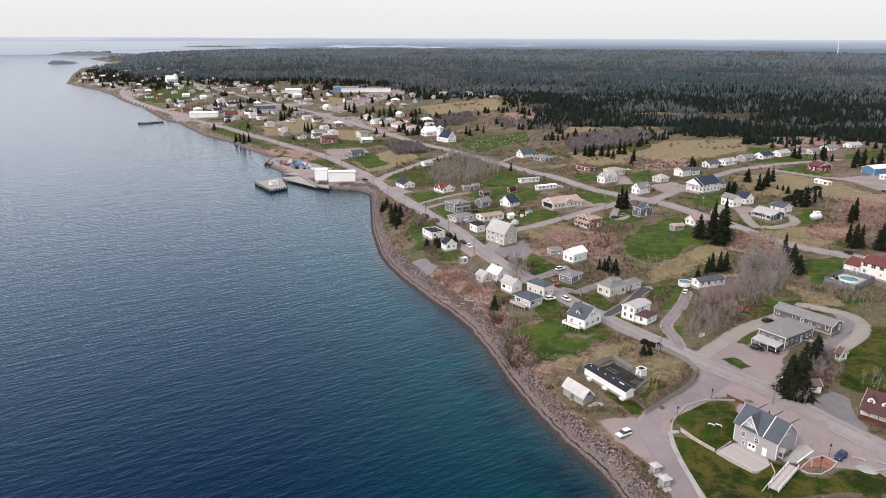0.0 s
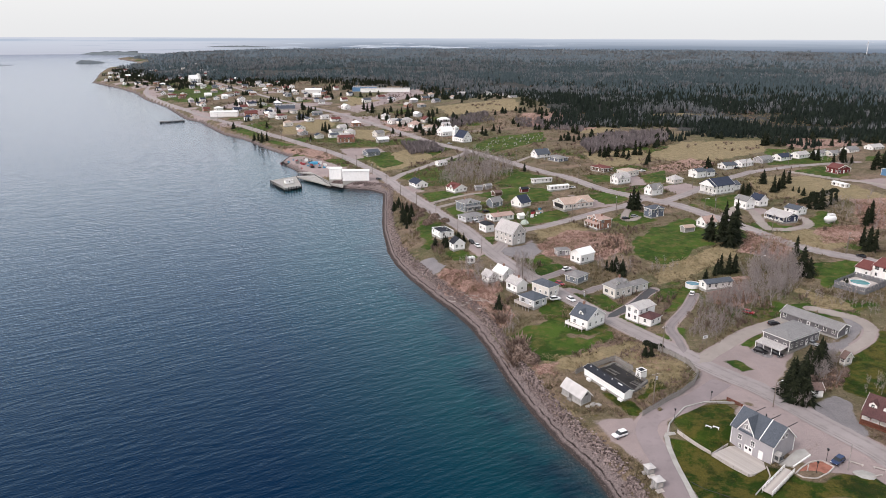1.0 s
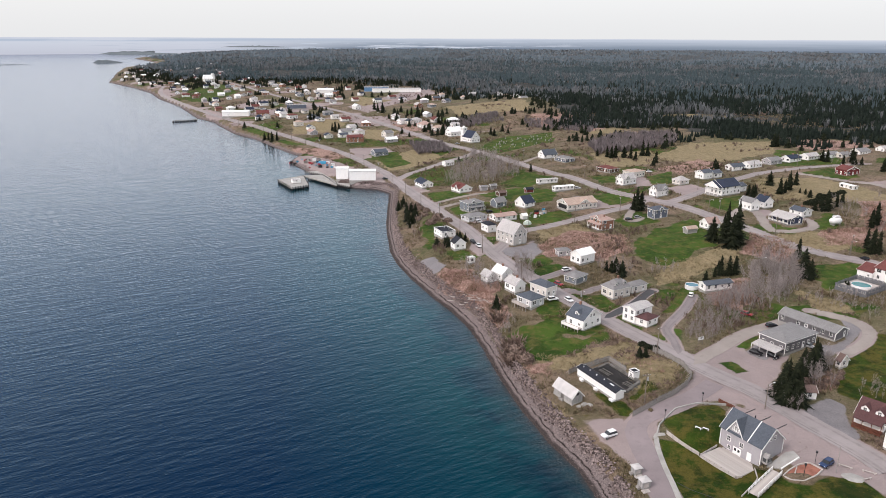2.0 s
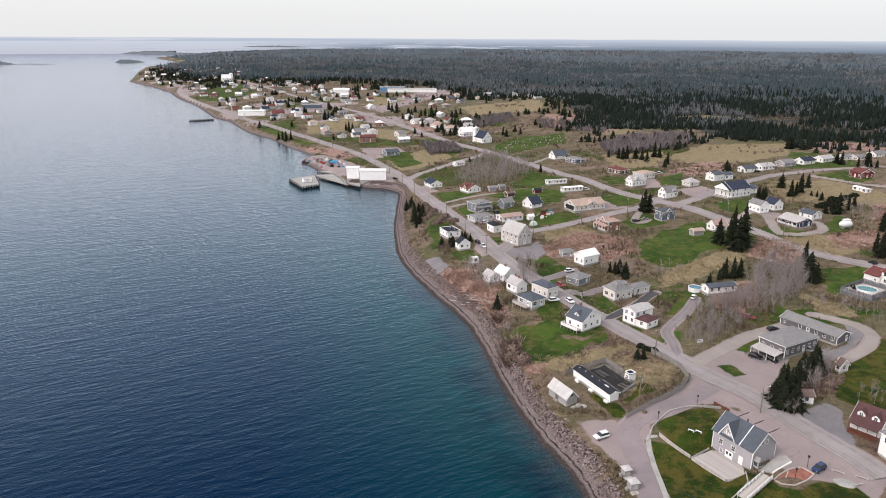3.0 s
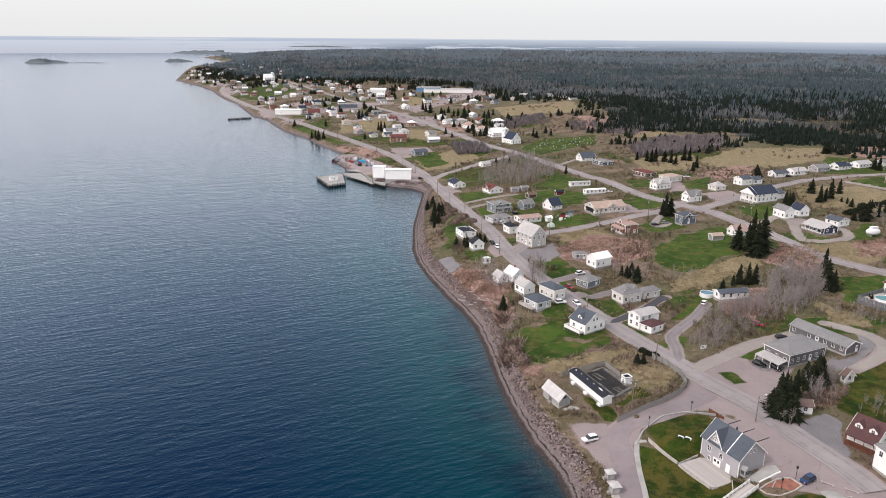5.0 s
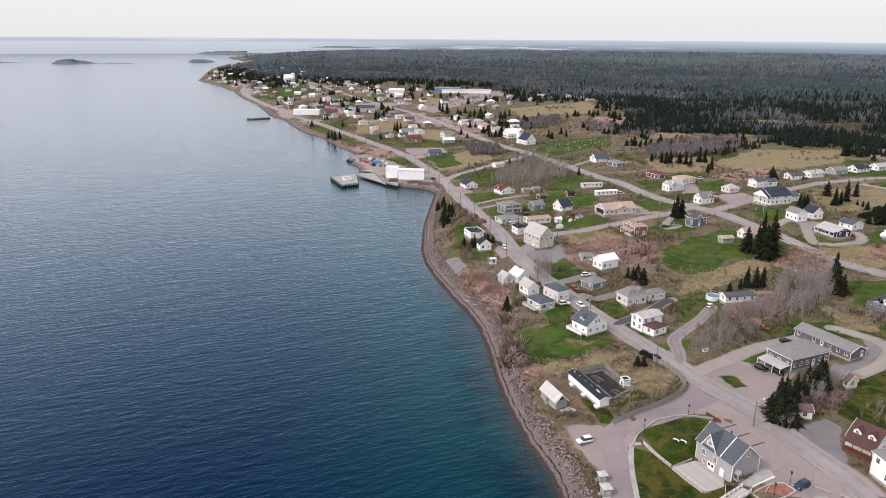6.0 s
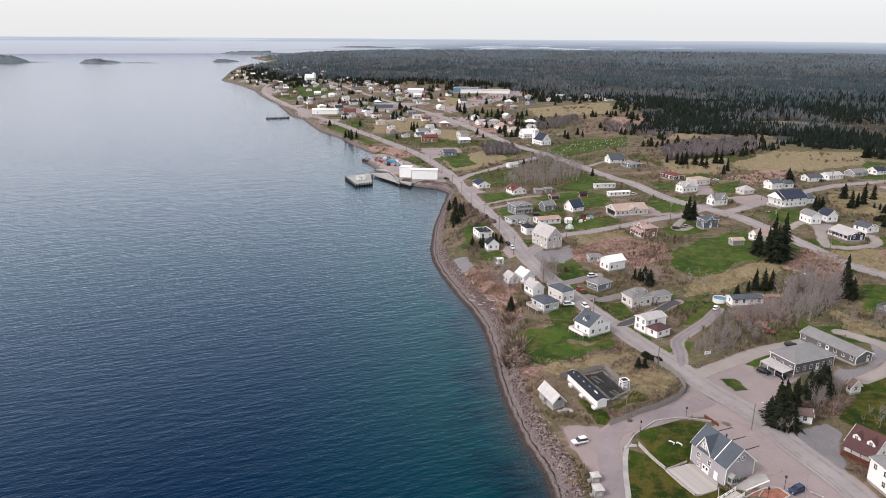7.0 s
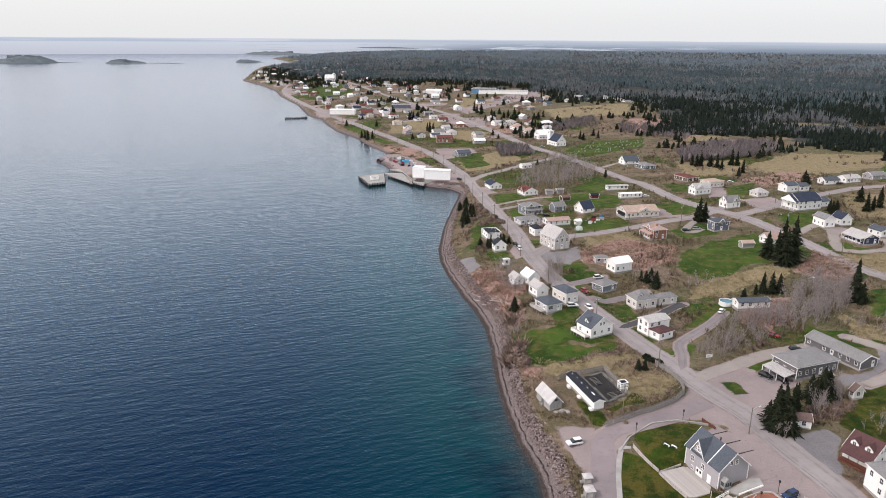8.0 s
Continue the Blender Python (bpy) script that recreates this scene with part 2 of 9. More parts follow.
    beach = n.mix(n.ramp(reach, 0.16, 0.10), beach, n.mix(n.ramp(fine, 0.35, 0.7), (0.028, 0.023, 0.022), (0.085, 0.068, 0.064)))
    wrack = n.math("MULTIPLY", n.ramp(n.math("ABSOLUTE", n.math("SUBTRACT", reach, 0.235), 0.0), 0.030, 0.008), n.ramp(mid, 0.34, 0.5))
    beach = n.mix(wrack, beach, (0.020, 0.016, 0.014))
    over(n.attr("cover2", 1), beach, fine)
    n.bump(n.math("ADD", mid, n.math("MULTIPLY", fine, 0.4)), 0.9, 0.6)
    return n.done(col)


GROUND = ground_material()


def water_material():
    n = Nodes("sea_water", 0.05)
    depth = n.attr("depth", 0)
    big = n.noise(0.012, 3, 0.5, (1.0, 0.6, 1.0, 20))
    reef = n.noise(0.16, 4, 0.65)
    col = n.mix(n.ramp(depth, 0.3, 1.0), (0.0015, 0.035, 0.045), (0.0012, 0.0125, 0.038))
    col = n.mix(n.ramp(big, 0.4, 0.62, 0, 0.3), col, (0.0008, 0.018, 0.044))
    weed = n.noise(0.055, 4, 0.6)
    reefy = n.math("MULTIPLY", n.ramp(depth, 0.42, 0.16), n.ramp(weed, 0.44, 0.58, 0.0, 0.85))
    col = n.mix(reefy, col, (0.003, 0.013, 0.026))
    stony = n.math("MULTIPLY", n.ramp(depth, 0.20, 0.05), n.ramp(reef, 0.36, 0.60, 0.35, 1.0))
    col = n.mix(stony, col, n.mix(n.ramp(n.noise(1.4, 4, 0.8), 0.42, 0.6), (0.010, 0.020, 0.026), (0.050, 0.062, 0.066)))
    col = n.mix(n.ramp(depth, 0.05, 0.0), col, (0.040, 0.036, 0.034))
    ripple = n.noise(0.5, 3, 0.55, (0.36, 1.0, 1.0, 30))
    chop = n.noise(1.3, 2, 0.6, (0.45, 1.0, 1.0, 18))
    swell = n.noise(0.12, 2, 0.5, (0.35, 1.0, 1.0, 34))
    h = n.math("ADD", ripple, n.math("ADD", n.math("MULTIPLY", chop, 0.2), n.math("MULTIPLY", swell, 0.9)))
    relief = n.t.nodes.new("ShaderNodeBump")
    relief.inputs["Strength"].default_value, relief.inputs["Distance"].default_value = 1.0, 0.28
    n.t.links.new(h, relief.inputs["Height"])
    body, gloss, fresnel, both = (n.t.nodes.new("ShaderNode" + k) for k in ("BsdfDiffuse", "BsdfGlossy", "Fresnel", "MixShader"))
    fresnel.inputs["IOR"].default_value = 1.33
    gloss.inputs["Roughness"].default_value = 0.13
    for k in (body, gloss, fresnel):
        n.t.links.new(relief.outputs[0], k.inputs["Normal"])
    n.t.links.new(col, body.inputs["Color"])
    n.put(gloss.inputs["Color"], n.mix(n.ramp(fresnel.outputs[0], 0.04, 0.4), (0.55, 0.82, 1.0), (0.93, 0.95, 1.0)))
    n.put(both.inputs[0], n.ramp(fresnel.outputs[0], 0.032, 0.51, 0.0, 0.75))
    n.t.links.new(body.outputs[0], both.inputs[1])
    n.t.links.new(gloss.outputs[0], both.inputs[2])
    n.t.links.new(both.outputs[0], n.t.nodes["Material Output"].inputs[0])
    return n.mat


WATER = water_material()


def leafy(name, c1, c2, c3):
    n = Nodes(name, 0.9)
    col = n.mix(n.island(), c1, c2)
    col = n.mix(n.ramp(n.noise(0.03, 3), 0.45, 0.65, 0, 0.7), col, c3)
    col = n.mix(n.ramp(n.noise(1.6, 3), 0.4, 0.7, 0, 0.5), col, shade(c1, 0.5))
    return n.done(col)


NEEDLES = leafy("spruce_needles", (0.0080, 0.0120, 0.0065), (0.0300, 0.0350, 0.0180), (0.0180, 0.0240, 0.0150))
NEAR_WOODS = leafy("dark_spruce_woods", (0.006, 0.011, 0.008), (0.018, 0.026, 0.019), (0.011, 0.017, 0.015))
# Haze is put into the colour: the farther woods are paler and bluer.
HAZED_NEEDLES = leafy("haze_painted_spruce_woods", (0.032, 0.050, 0.054), (0.074, 0.096, 0.104), (0.052, 0.074, 0.086))
HAZED_OUTER_WOODS = leafy("haze_painted_outer_woods", (0.090, 0.120, 0.142), (0.150, 0.178, 0.198), (0.115, 0.145, 0.168))
TWIGS = leafy("bare_grey_twigs", (0.24, 0.205, 0.197), (0.48, 0.425, 0.41), (0.33, 0.285, 0.273))
STAND = leafy("mauve_alder_stand", (0.15, 0.128, 0.132), (0.29, 0.252, 0.252), (0.205, 0.176, 0.18))
# Grey bare wood, its colour cooled to stand for distant haze.
HAZED_TWIGS = leafy("haze_painted_bare_woods", (0.120, 0.132, 0.142), (0.25, 0.255, 0.26), (0.160, 0.176, 0.190))
BUSH = leafy("brown_bush_twigs", (0.095, 0.064, 0.050), (0.30, 0.225, 0.19), (0.19, 0.135, 0.11))
TUFT = leafy("dry_grass_tufts", (0.2240, 0.1792, 0.1064), (0.3696, 0.3024, 0.1904), (0.1568, 0.1568, 0.0672))
FERN = leafy("dead_bracken", (0.14, 0.075, 0.055), (0.56, 0.385, 0.325), (0.36, 0.225, 0.18))
BUDS = leafy("budding_leaves", (0.1792, 0.1680, 0.0616), (0.2464, 0.2240, 0.1008), (0.1456, 0.1568, 0.0560))
SEDGE = leafy("sedge_and_stalks", (0.082, 0.074, 0.034), (0.29, 0.225, 0.150), (0.145, 0.113, 0.064))
BARK = plain("bark", (0.13, 0.105, 0.09), 0.95, 0, 0.35, 3)
ROCK = leafy("shore_rock", (0.040, 0.031, 0.030), (0.34, 0.272, 0.258), (0.12, 0.090, 0.086))
# Island colour lightened and blued to imitate haze over the water.
HAZED_ISLE = leafy("haze_painted_island_woods", (0.10, 0.13, 0.14), (0.16, 0.185, 0.197), (0.14, 0.165, 0.178))


# ---- terrain ----
# Shore line, walked from the near end to the headland; the sea lies on its left-hand side as one looks along it.
COAST = [(150, -400), (70, 40), (58, 100), (48.9, 151.1), (46.3, 160.5), (40.4, 172.5), (34.6, 188), (31, 199.5), (27, 214.4), (23, 231.7), (17.5, 251.4), (10.4, 268), (2, 283.1), (-9.6, 307.3), (-17.9, 327.6), (-23.6, 347), (-31.6, 393), (-36.4, 440), (-40, 480), (-40.9, 488.4), (-52.3, 501.5), (-84.3, 509.2), (-106.2, 547.5), (-145, 610.7), (-145.1, 646.4), (-178, 689.5), (-217.7, 750.9), (-255.6, 794.7), (-291.5, 854.5), (-319.4, 905.4), (-354.7, 942.5), (-443.5, 1100.2), (-536.8, 1236.9), (-604.2, 1357), (-695.8, 1485.8), (-853.4, 1679), (-932.5, 1856.5), (-1045, 2100), (-1170, 2400), (-1150, 2520), (-1330, 3000), (-1620, 3430), (-1500, 3600), (-1670, 3980), (-1500, 4500), (-1420, 5200), (6000, 5200), (6000, -400), (150, -400)]
PROFILE_D = [-400, -120, -40, -12, 0, 2.5, 4, 6, 8.5, 14, 22, 32, 54, 80, 120, 200, 330, 600, 1200, 2500, 6000]
PROFILE_Z = [-14, -9, -4.5, -1.6, 0, 0.7, 2.0, 4.2, 5.3, 6.0, 7.0, 8.3, 9.0, 9.7, 12.0, 16.0, 20.0, 24.0, 22.0, 15.0, 7.0]
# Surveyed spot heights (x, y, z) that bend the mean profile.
SPOTS = [(54.7, 167, 5.8), (42.4, 189.2, 5.8), (35.5, 204.3, 4.5), (52.5, 201.4, 6.6), (54.8, 236.9, 6.6), (67.3, 159.8, 6.4), (58.1, 152.6, 4.9), (78.7, 167.2, 9.5), (103.8, 152.5, 8.9), (98.3, 206.1, 8.7), (103.9, 201, 8.5), (95.2, 220.4, 8.7), (123.5, 184, 9.1), (40.2, 250.1, 9.5), (92.2, 250.5, 8.1), (105.4, 266.6, 8.7), (37.6, 327.2, 10.9), (46, 329.9, 11.7), (21.5, 320.4, 10.8), (102.5, 368.2, 13), (105.5, 396, 13), (124.6, 342.1, 15.5), (169.6, 377.4, 16.7), (201.4, 351.5, 16.4), (170.6, 406.5, 18.6), (78.7, 447, 14.3), (-62.4, 606.3, 6.4), (4.2, 645.4, 13.2), (81.2, 538.5, 14.4), (121.2, 450.5, 15.5), (-150.8, 733.5, 5.1), (-262.9, 877.2, 7.4), (84.8, 901, 29.2)]


def shore_distance(x, y):
    """Distance from the shore line, positive on land."""
    c = np.array(COAST, float)
    a, b = c[:-1], c[1:]
    best = np.full(x.shape, 1e9)
    inside = np.zeros(x.shape, bool)
    for (ax, ay), (bx, by) in zip(a, b):
        dx, dy = bx - ax, by - ay
        t = np.clip(((x - ax) * dx + (y - ay) * dy) / (dx * dx + dy * dy), 0, 1)
        best = np.minimum(best, np.hypot(x - ax - t * dx, y - ay - t * dy))
        hit = (ay > y) != (by > y)
        inside ^= hit & (x < (bx - ax) * (y - ay) / ((by - ay) or 1e-9) + ax)
    return np.where(inside, best, -best)


def ground_height(x, y):
    x, y = np.asarray(x, float), np.asarray(y, float)
    d = shore_distance(x, y)
    z = np.interp(d, PROFILE_D, PROFILE_Z)
    total, lift = np.full(x.shape, 0.15), np.zeros(x.shape)
    for (sx, sy, dz) in SPOT_LIFTS:
        w = np.exp(-((x - sx) ** 2 + (y - sy) ** 2) / (2 * (7 + 0.05 * sy) ** 2))
        lift += w * dz
        total += w
    ramp = np.clip(d / 12, 0, 1)
    inland = np.clip((d - 480) / 700, 0, 1)
    u, v = x * 0.8 + y * 0.25, y * 0.9 - x * 0.2
    swell = np.sin(u / 170 + 1.3 * np.sin(v / 310)) * np.sin(v / 205 + 0.9 * np.sin(u / 260)) * 5 + np.sin(v / 88 + u / 410) * 2.5
    z = z + ramp * lift / total + inland * swell
    total, lift = np.full(x.shape, 0.25), np.zeros(x.shape)
    for (sx, sy, dz) in TERRACE_LIFTS:
        w = np.exp(-((x - sx) ** 2 + (y - sy) ** 2) / (2 * 3.6 ** 2))
        lift += w * dz
        total += w
    return z + lift / total


# Terraces about the grey house: spot heights with a short reach.
TERRACES = [(77, 158.5, 6.5), (82, 147.5, 6.3), (84, 156.5, 6.3), (86.2, 153.6, 6.5), (82, 160.4, 6.4), (79.5, 152.5, 6.5), (73, 151, 6.0), (72, 160, 6.5), (78.8, 167.4, 9.3), (75, 172.5, 8.4), (84, 169, 9.2), (90, 151.5, 8.4), (86, 145, 7.2)]
SPOT_LIFTS, TERRACE_LIFTS = [], []
for sx, sy, sz in SPOTS:
    SPOT_LIFTS.append((sx, sy, sz - float(np.interp(shore_distance(np.array([sx]), np.array([sy]))[0], PROFILE_D, PROFILE_Z))))
TERRACE_LIFTS = [(sx, sy, sz - float(ground_height(np.array([sx]), np.array([sy]))[0])) for sx, sy, sz in TERRACES]


# ---- ground and sea ----
def vnoise(x, y, size, seed):
    """Smooth value noise from 0 to 1 with cells of that many metres."""
    x, y = x / size + seed * 17.3, y / size - seed * 9.1
    i, j = np.floor(x), np.floor(y)
    u, v = x - i, y - j
    u, v = u * u * (3 - 2 * u), v * v * (3 - 2 * v)

    def lattice(a, b):
        s = np.sin(a * 127.1 + b * 311.7 + seed * 74.7) * 43758.5453
        return s - np.floor(s)

    return (lattice(i, j) * (1 - u) + lattice(i + 1, j) * u) * (1 - v) + (lattice(i, j + 1) * (1 - u) + lattice(i + 1, j + 1) * u) * v


def ground_at(x, y):
    return float(ground_height(np.array([x]), np.array([y]))[0])


def line_distance(x, y, pts, closed=False):
    c = np.array(pts + [pts[0]] if closed else pts, float)
    best = np.full(x.shape, 1e9)
    inside = np.zeros(x.shape, bool)
    for (ax, ay), (bx, by) in zip(c[:-1], c[1:]):
        dx, dy = bx - ax, by - ay
        t = np.clip(((x - ax) * dx + (y - ay) * dy) / max(dx * dx + dy * dy, 1e-9), 0, 1)
        best = np.minimum(best, np.hypot(x - ax - t * dx, y - ay - t * dy))
        hit = (ay > y) != (by > y)
        inside ^= hit & (x < dx * (y - ay) / (dy or 1e-9) + ax)
    return np.where(inside, -best, best) if closed else best


def in_patch(x, y, pts):
    return line_distance(x, y, pts, True) < 0


def smooth_line(pts, step=3.0):
    """A Catmull-Rom line through the points, resampled at even steps."""
    p = [Vector((*q, 0)) for q in pts]
    p = [2 * p[0] - p[1]] + p + [2 * p[-1] - p[-2]]
    fine = []
    for a, b, c, d in zip(p, p[1:], p[2:], p[3:]):
        n = max(2, int((c - b).length / step))
        for k in range(n):
            t = k / n
            fine.append(0.5 * (2 * b + (c - a) * t + (2 * a - 5 * b + 4 * c - d) * t * t + (3 * b - a - 3 * c + d) * t ** 3))
    fine.append(p[-2])
    return [(v.x, v.y) for v in fine]


def mesh_object(name, verts, faces, material, parent=None, smooth=False):
    me = bpy.data.meshes.new(name)
    me.from_pydata(verts, [], faces)
    me.materials.append(material)
    if smooth:
        me.shade_smooth()
    ob = new(name, me)
    ob.parent = parent
    return ob


def mesh_arrays(name, verts, tris, material, smooth=False):
    """A mesh from numpy arrays of vertices and triangles or quads."""
    me = bpy.data.meshes.new(name)
    k = tris.shape[1]
    me.vertices.add(len(verts)), me.loops.add(tris.size), me.polygons.add(len(tris))
    me.vertices.foreach_set("co", np.asarray(verts, np.float32).ravel())
    me.loops.foreach_set("vertex_index", np.asarray(tris, np.int32).ravel())
    me.polygons.foreach_set("loop_start", np.arange(0, tris.size, k, dtype=np.int32))
    me.update(calc_edges=True)
    me.validate()
    me.materials.append(material)
    if smooth:
        me.shade_smooth()
    return new(name, me)


def weights(me, name, rgba):
    at = me.attributes.new(name, "FLOAT_COLOR", "POINT")
    at.data.foreach_set("color", np.asarray(rgba, np.float32).ravel())


# Roads: name, width, material, label, line.
ROADS = [
    ("road", 7.5, ROAD_OLD, "worn grey shore road with tyre tracks", [(118.4, 150.1), (115.3, 159.1), (108.5, 173.1), (101.8, 188), (96.3, 196.1), (89.9, 205.9), (84.1, 216.7), (77.6, 226.8), (70.1, 239.4), (62.9, 250.7), (53.2, 266.1), (43.8, 281.4), (37.2, 293.8), (30.3, 310.4), (22.6, 334.1), (14.1, 362), (-1.9, 406.4), (-14.8, 441.7), (-39.4, 510.4), (-59.9, 553.5), (-81.7, 597.3), (-115.6, 652.4), (-162.6, 721.3), (-192.6, 760.4), (-224.6, 799.3), (-255.2, 837.5), (-298.3, 897.4), (-344.2, 956.8), (-418.2, 1069.7), (-497.5, 1190.1), (-549.6, 1277.8), (-594.6, 1378.9), (-614.8, 1445.4)]),
    ("road", 7.5, ROAD_OLD, "worn grey upper road across the slope", [(203.5, 268.6), (196.7, 284.2), (190.3, 295.6), (177.8, 307.1), (168.2, 319.1), (161.3, 334.7), (154.7, 353.4), (148.1, 367.6), (136.8, 396.6), (116.5, 424), (103.1, 443), (85.8, 487.6), (77.3, 500.7), (53.9, 546.6), (26.1, 601.3), (-6.8, 648.6), (-40.9, 719.3), (-76.9, 790.8), (-118.2, 861.5), (-156.5, 925.3), (-210.5, 1008.4), (-261, 1086.3), (-324.1, 1192.8), (-380.2, 1287.9), (-447.4, 1404.3), (-508.5, 1504.3), (-565.5, 1582.1)]),
    ("road", 6, ROAD_OLD, "side road between shore and upper road", [(-37.2, 509.6), (-25.2, 533.9), (-4.1, 571.5), (12.3, 588.4), (22.3, 607.2)]),
    ("road", 6, ROAD_OLD, "side road past the cream hall", [(29.5, 317.2), (37.5, 338.5), (44.6, 352.7), (54.1, 358.2), (62.7, 366.2), (80.5, 379.9), (95.7, 391.9), (108.9, 399.7), (120.3, 411.9), (125.3, 420.6)]),
    ("road", 6.5, ROAD_OLD, "side road past the community hall", [(131.4, 403.6), (151.9, 420.7), (171.4, 441.4), (193.9, 466.6), (216.1, 487.9), (236.6, 498.1), (256.7, 506.3), (280.2, 511.8), (303.5, 516.2)]),
    ("road", 5.5, ROAD_DIRT, "gravel track to the warehouse yard", [(242.3, 484.2), (249.5, 474.7), (259.7, 457.4), (272.2, 446.3), (284.5, 430.5), (292.8, 421.5)]),
    ("driveway", 6.0, ROAD_BEACH, "asphalt lane down to the beach car park", [(91.2, 194), (84.5, 187.6), (78.4, 182.1), (71.3, 177.7), (65.7, 174.7), (62.6, 169.3), (62.7, 160.6), (63.3, 150.7), (63.8, 141.5), (64.5, 136.9)]),
    ("driveway", 3.6, ROAD_DARK, "dark asphalt drive beside a cream house", [(67.4, 244), (72.2, 248.9), (78.1, 255.3), (84, 263), (88.8, 269.8), (92.6, 274.1)]),
    ("driveway", 3.4, ROAD_LANE, "narrow asphalt drive to a mobile home", [(86, 214), (87.1, 220.1), (87.6, 226.2), (87.6, 234.7), (93.1, 244), (98.6, 252.3), (103.3, 260.5), (106.6, 267.3)]),
    ("driveway", 5, ROAD_DIRT, "gravel drive up to the motel", [(88.8, 206.4), (95.1, 213.5), (100.8, 218.4), (108.7, 226.1), (117.3, 232.3), (126.3, 236.7), (130.5, 239.2)]),
    ("driveway", 4, ROAD_DIRT, "gravel track round the motel", [(143, 247.8), (148.4, 242.1), (153.1, 235.8), (153.2, 227.2), (147.4, 219), (138, 212.1)]),
    ("driveway", 3.2, ROAD_LANE, "drive between lawns", [(43.9, 278.8), (50.6, 283.9), (57.6, 289.8), (62, 293.9)]),
    ("driveway", 3, ROAD_LANE, "drive to a small house", [(57.9, 270.6), (62.5, 268.1), (68.1, 273), (73.1, 276.7)]),
    ("driveway", 3, ROAD_DIRT, "gravel drive to the grey house", [(-3.6, 426.3), (6.9, 435.4), (16, 441.9), (26.3, 445.4)]),
    ("driveway", 3, ROAD_DIRT, "gravel drive along the lawn", [(-0, 413.8), (10.3, 422.6), (19.1, 425.8)]),
    ("driveway", 4, ROAD_DIRT, "gravel drive to the white house", [(155.7, 370), (169.3, 386.5), (172.3, 374.5), (167.9, 343.4), (186.5, 346.1), (192.6, 355.7), (192.3, 364.3)]),
    ("driveway", 3, ROAD_DIRT, "gravel drive to a cottage", [(118.5, 398.9), (111.1, 395.3), (102.2, 372.6), (105.7, 368.2), (110.4, 374.5)]),
    ("driveway", 3, ROAD_DIRT, "drive beside a bungalow", [(58.6, 549.8), (72.1, 570.6), (82.4, 578.6)]),
]
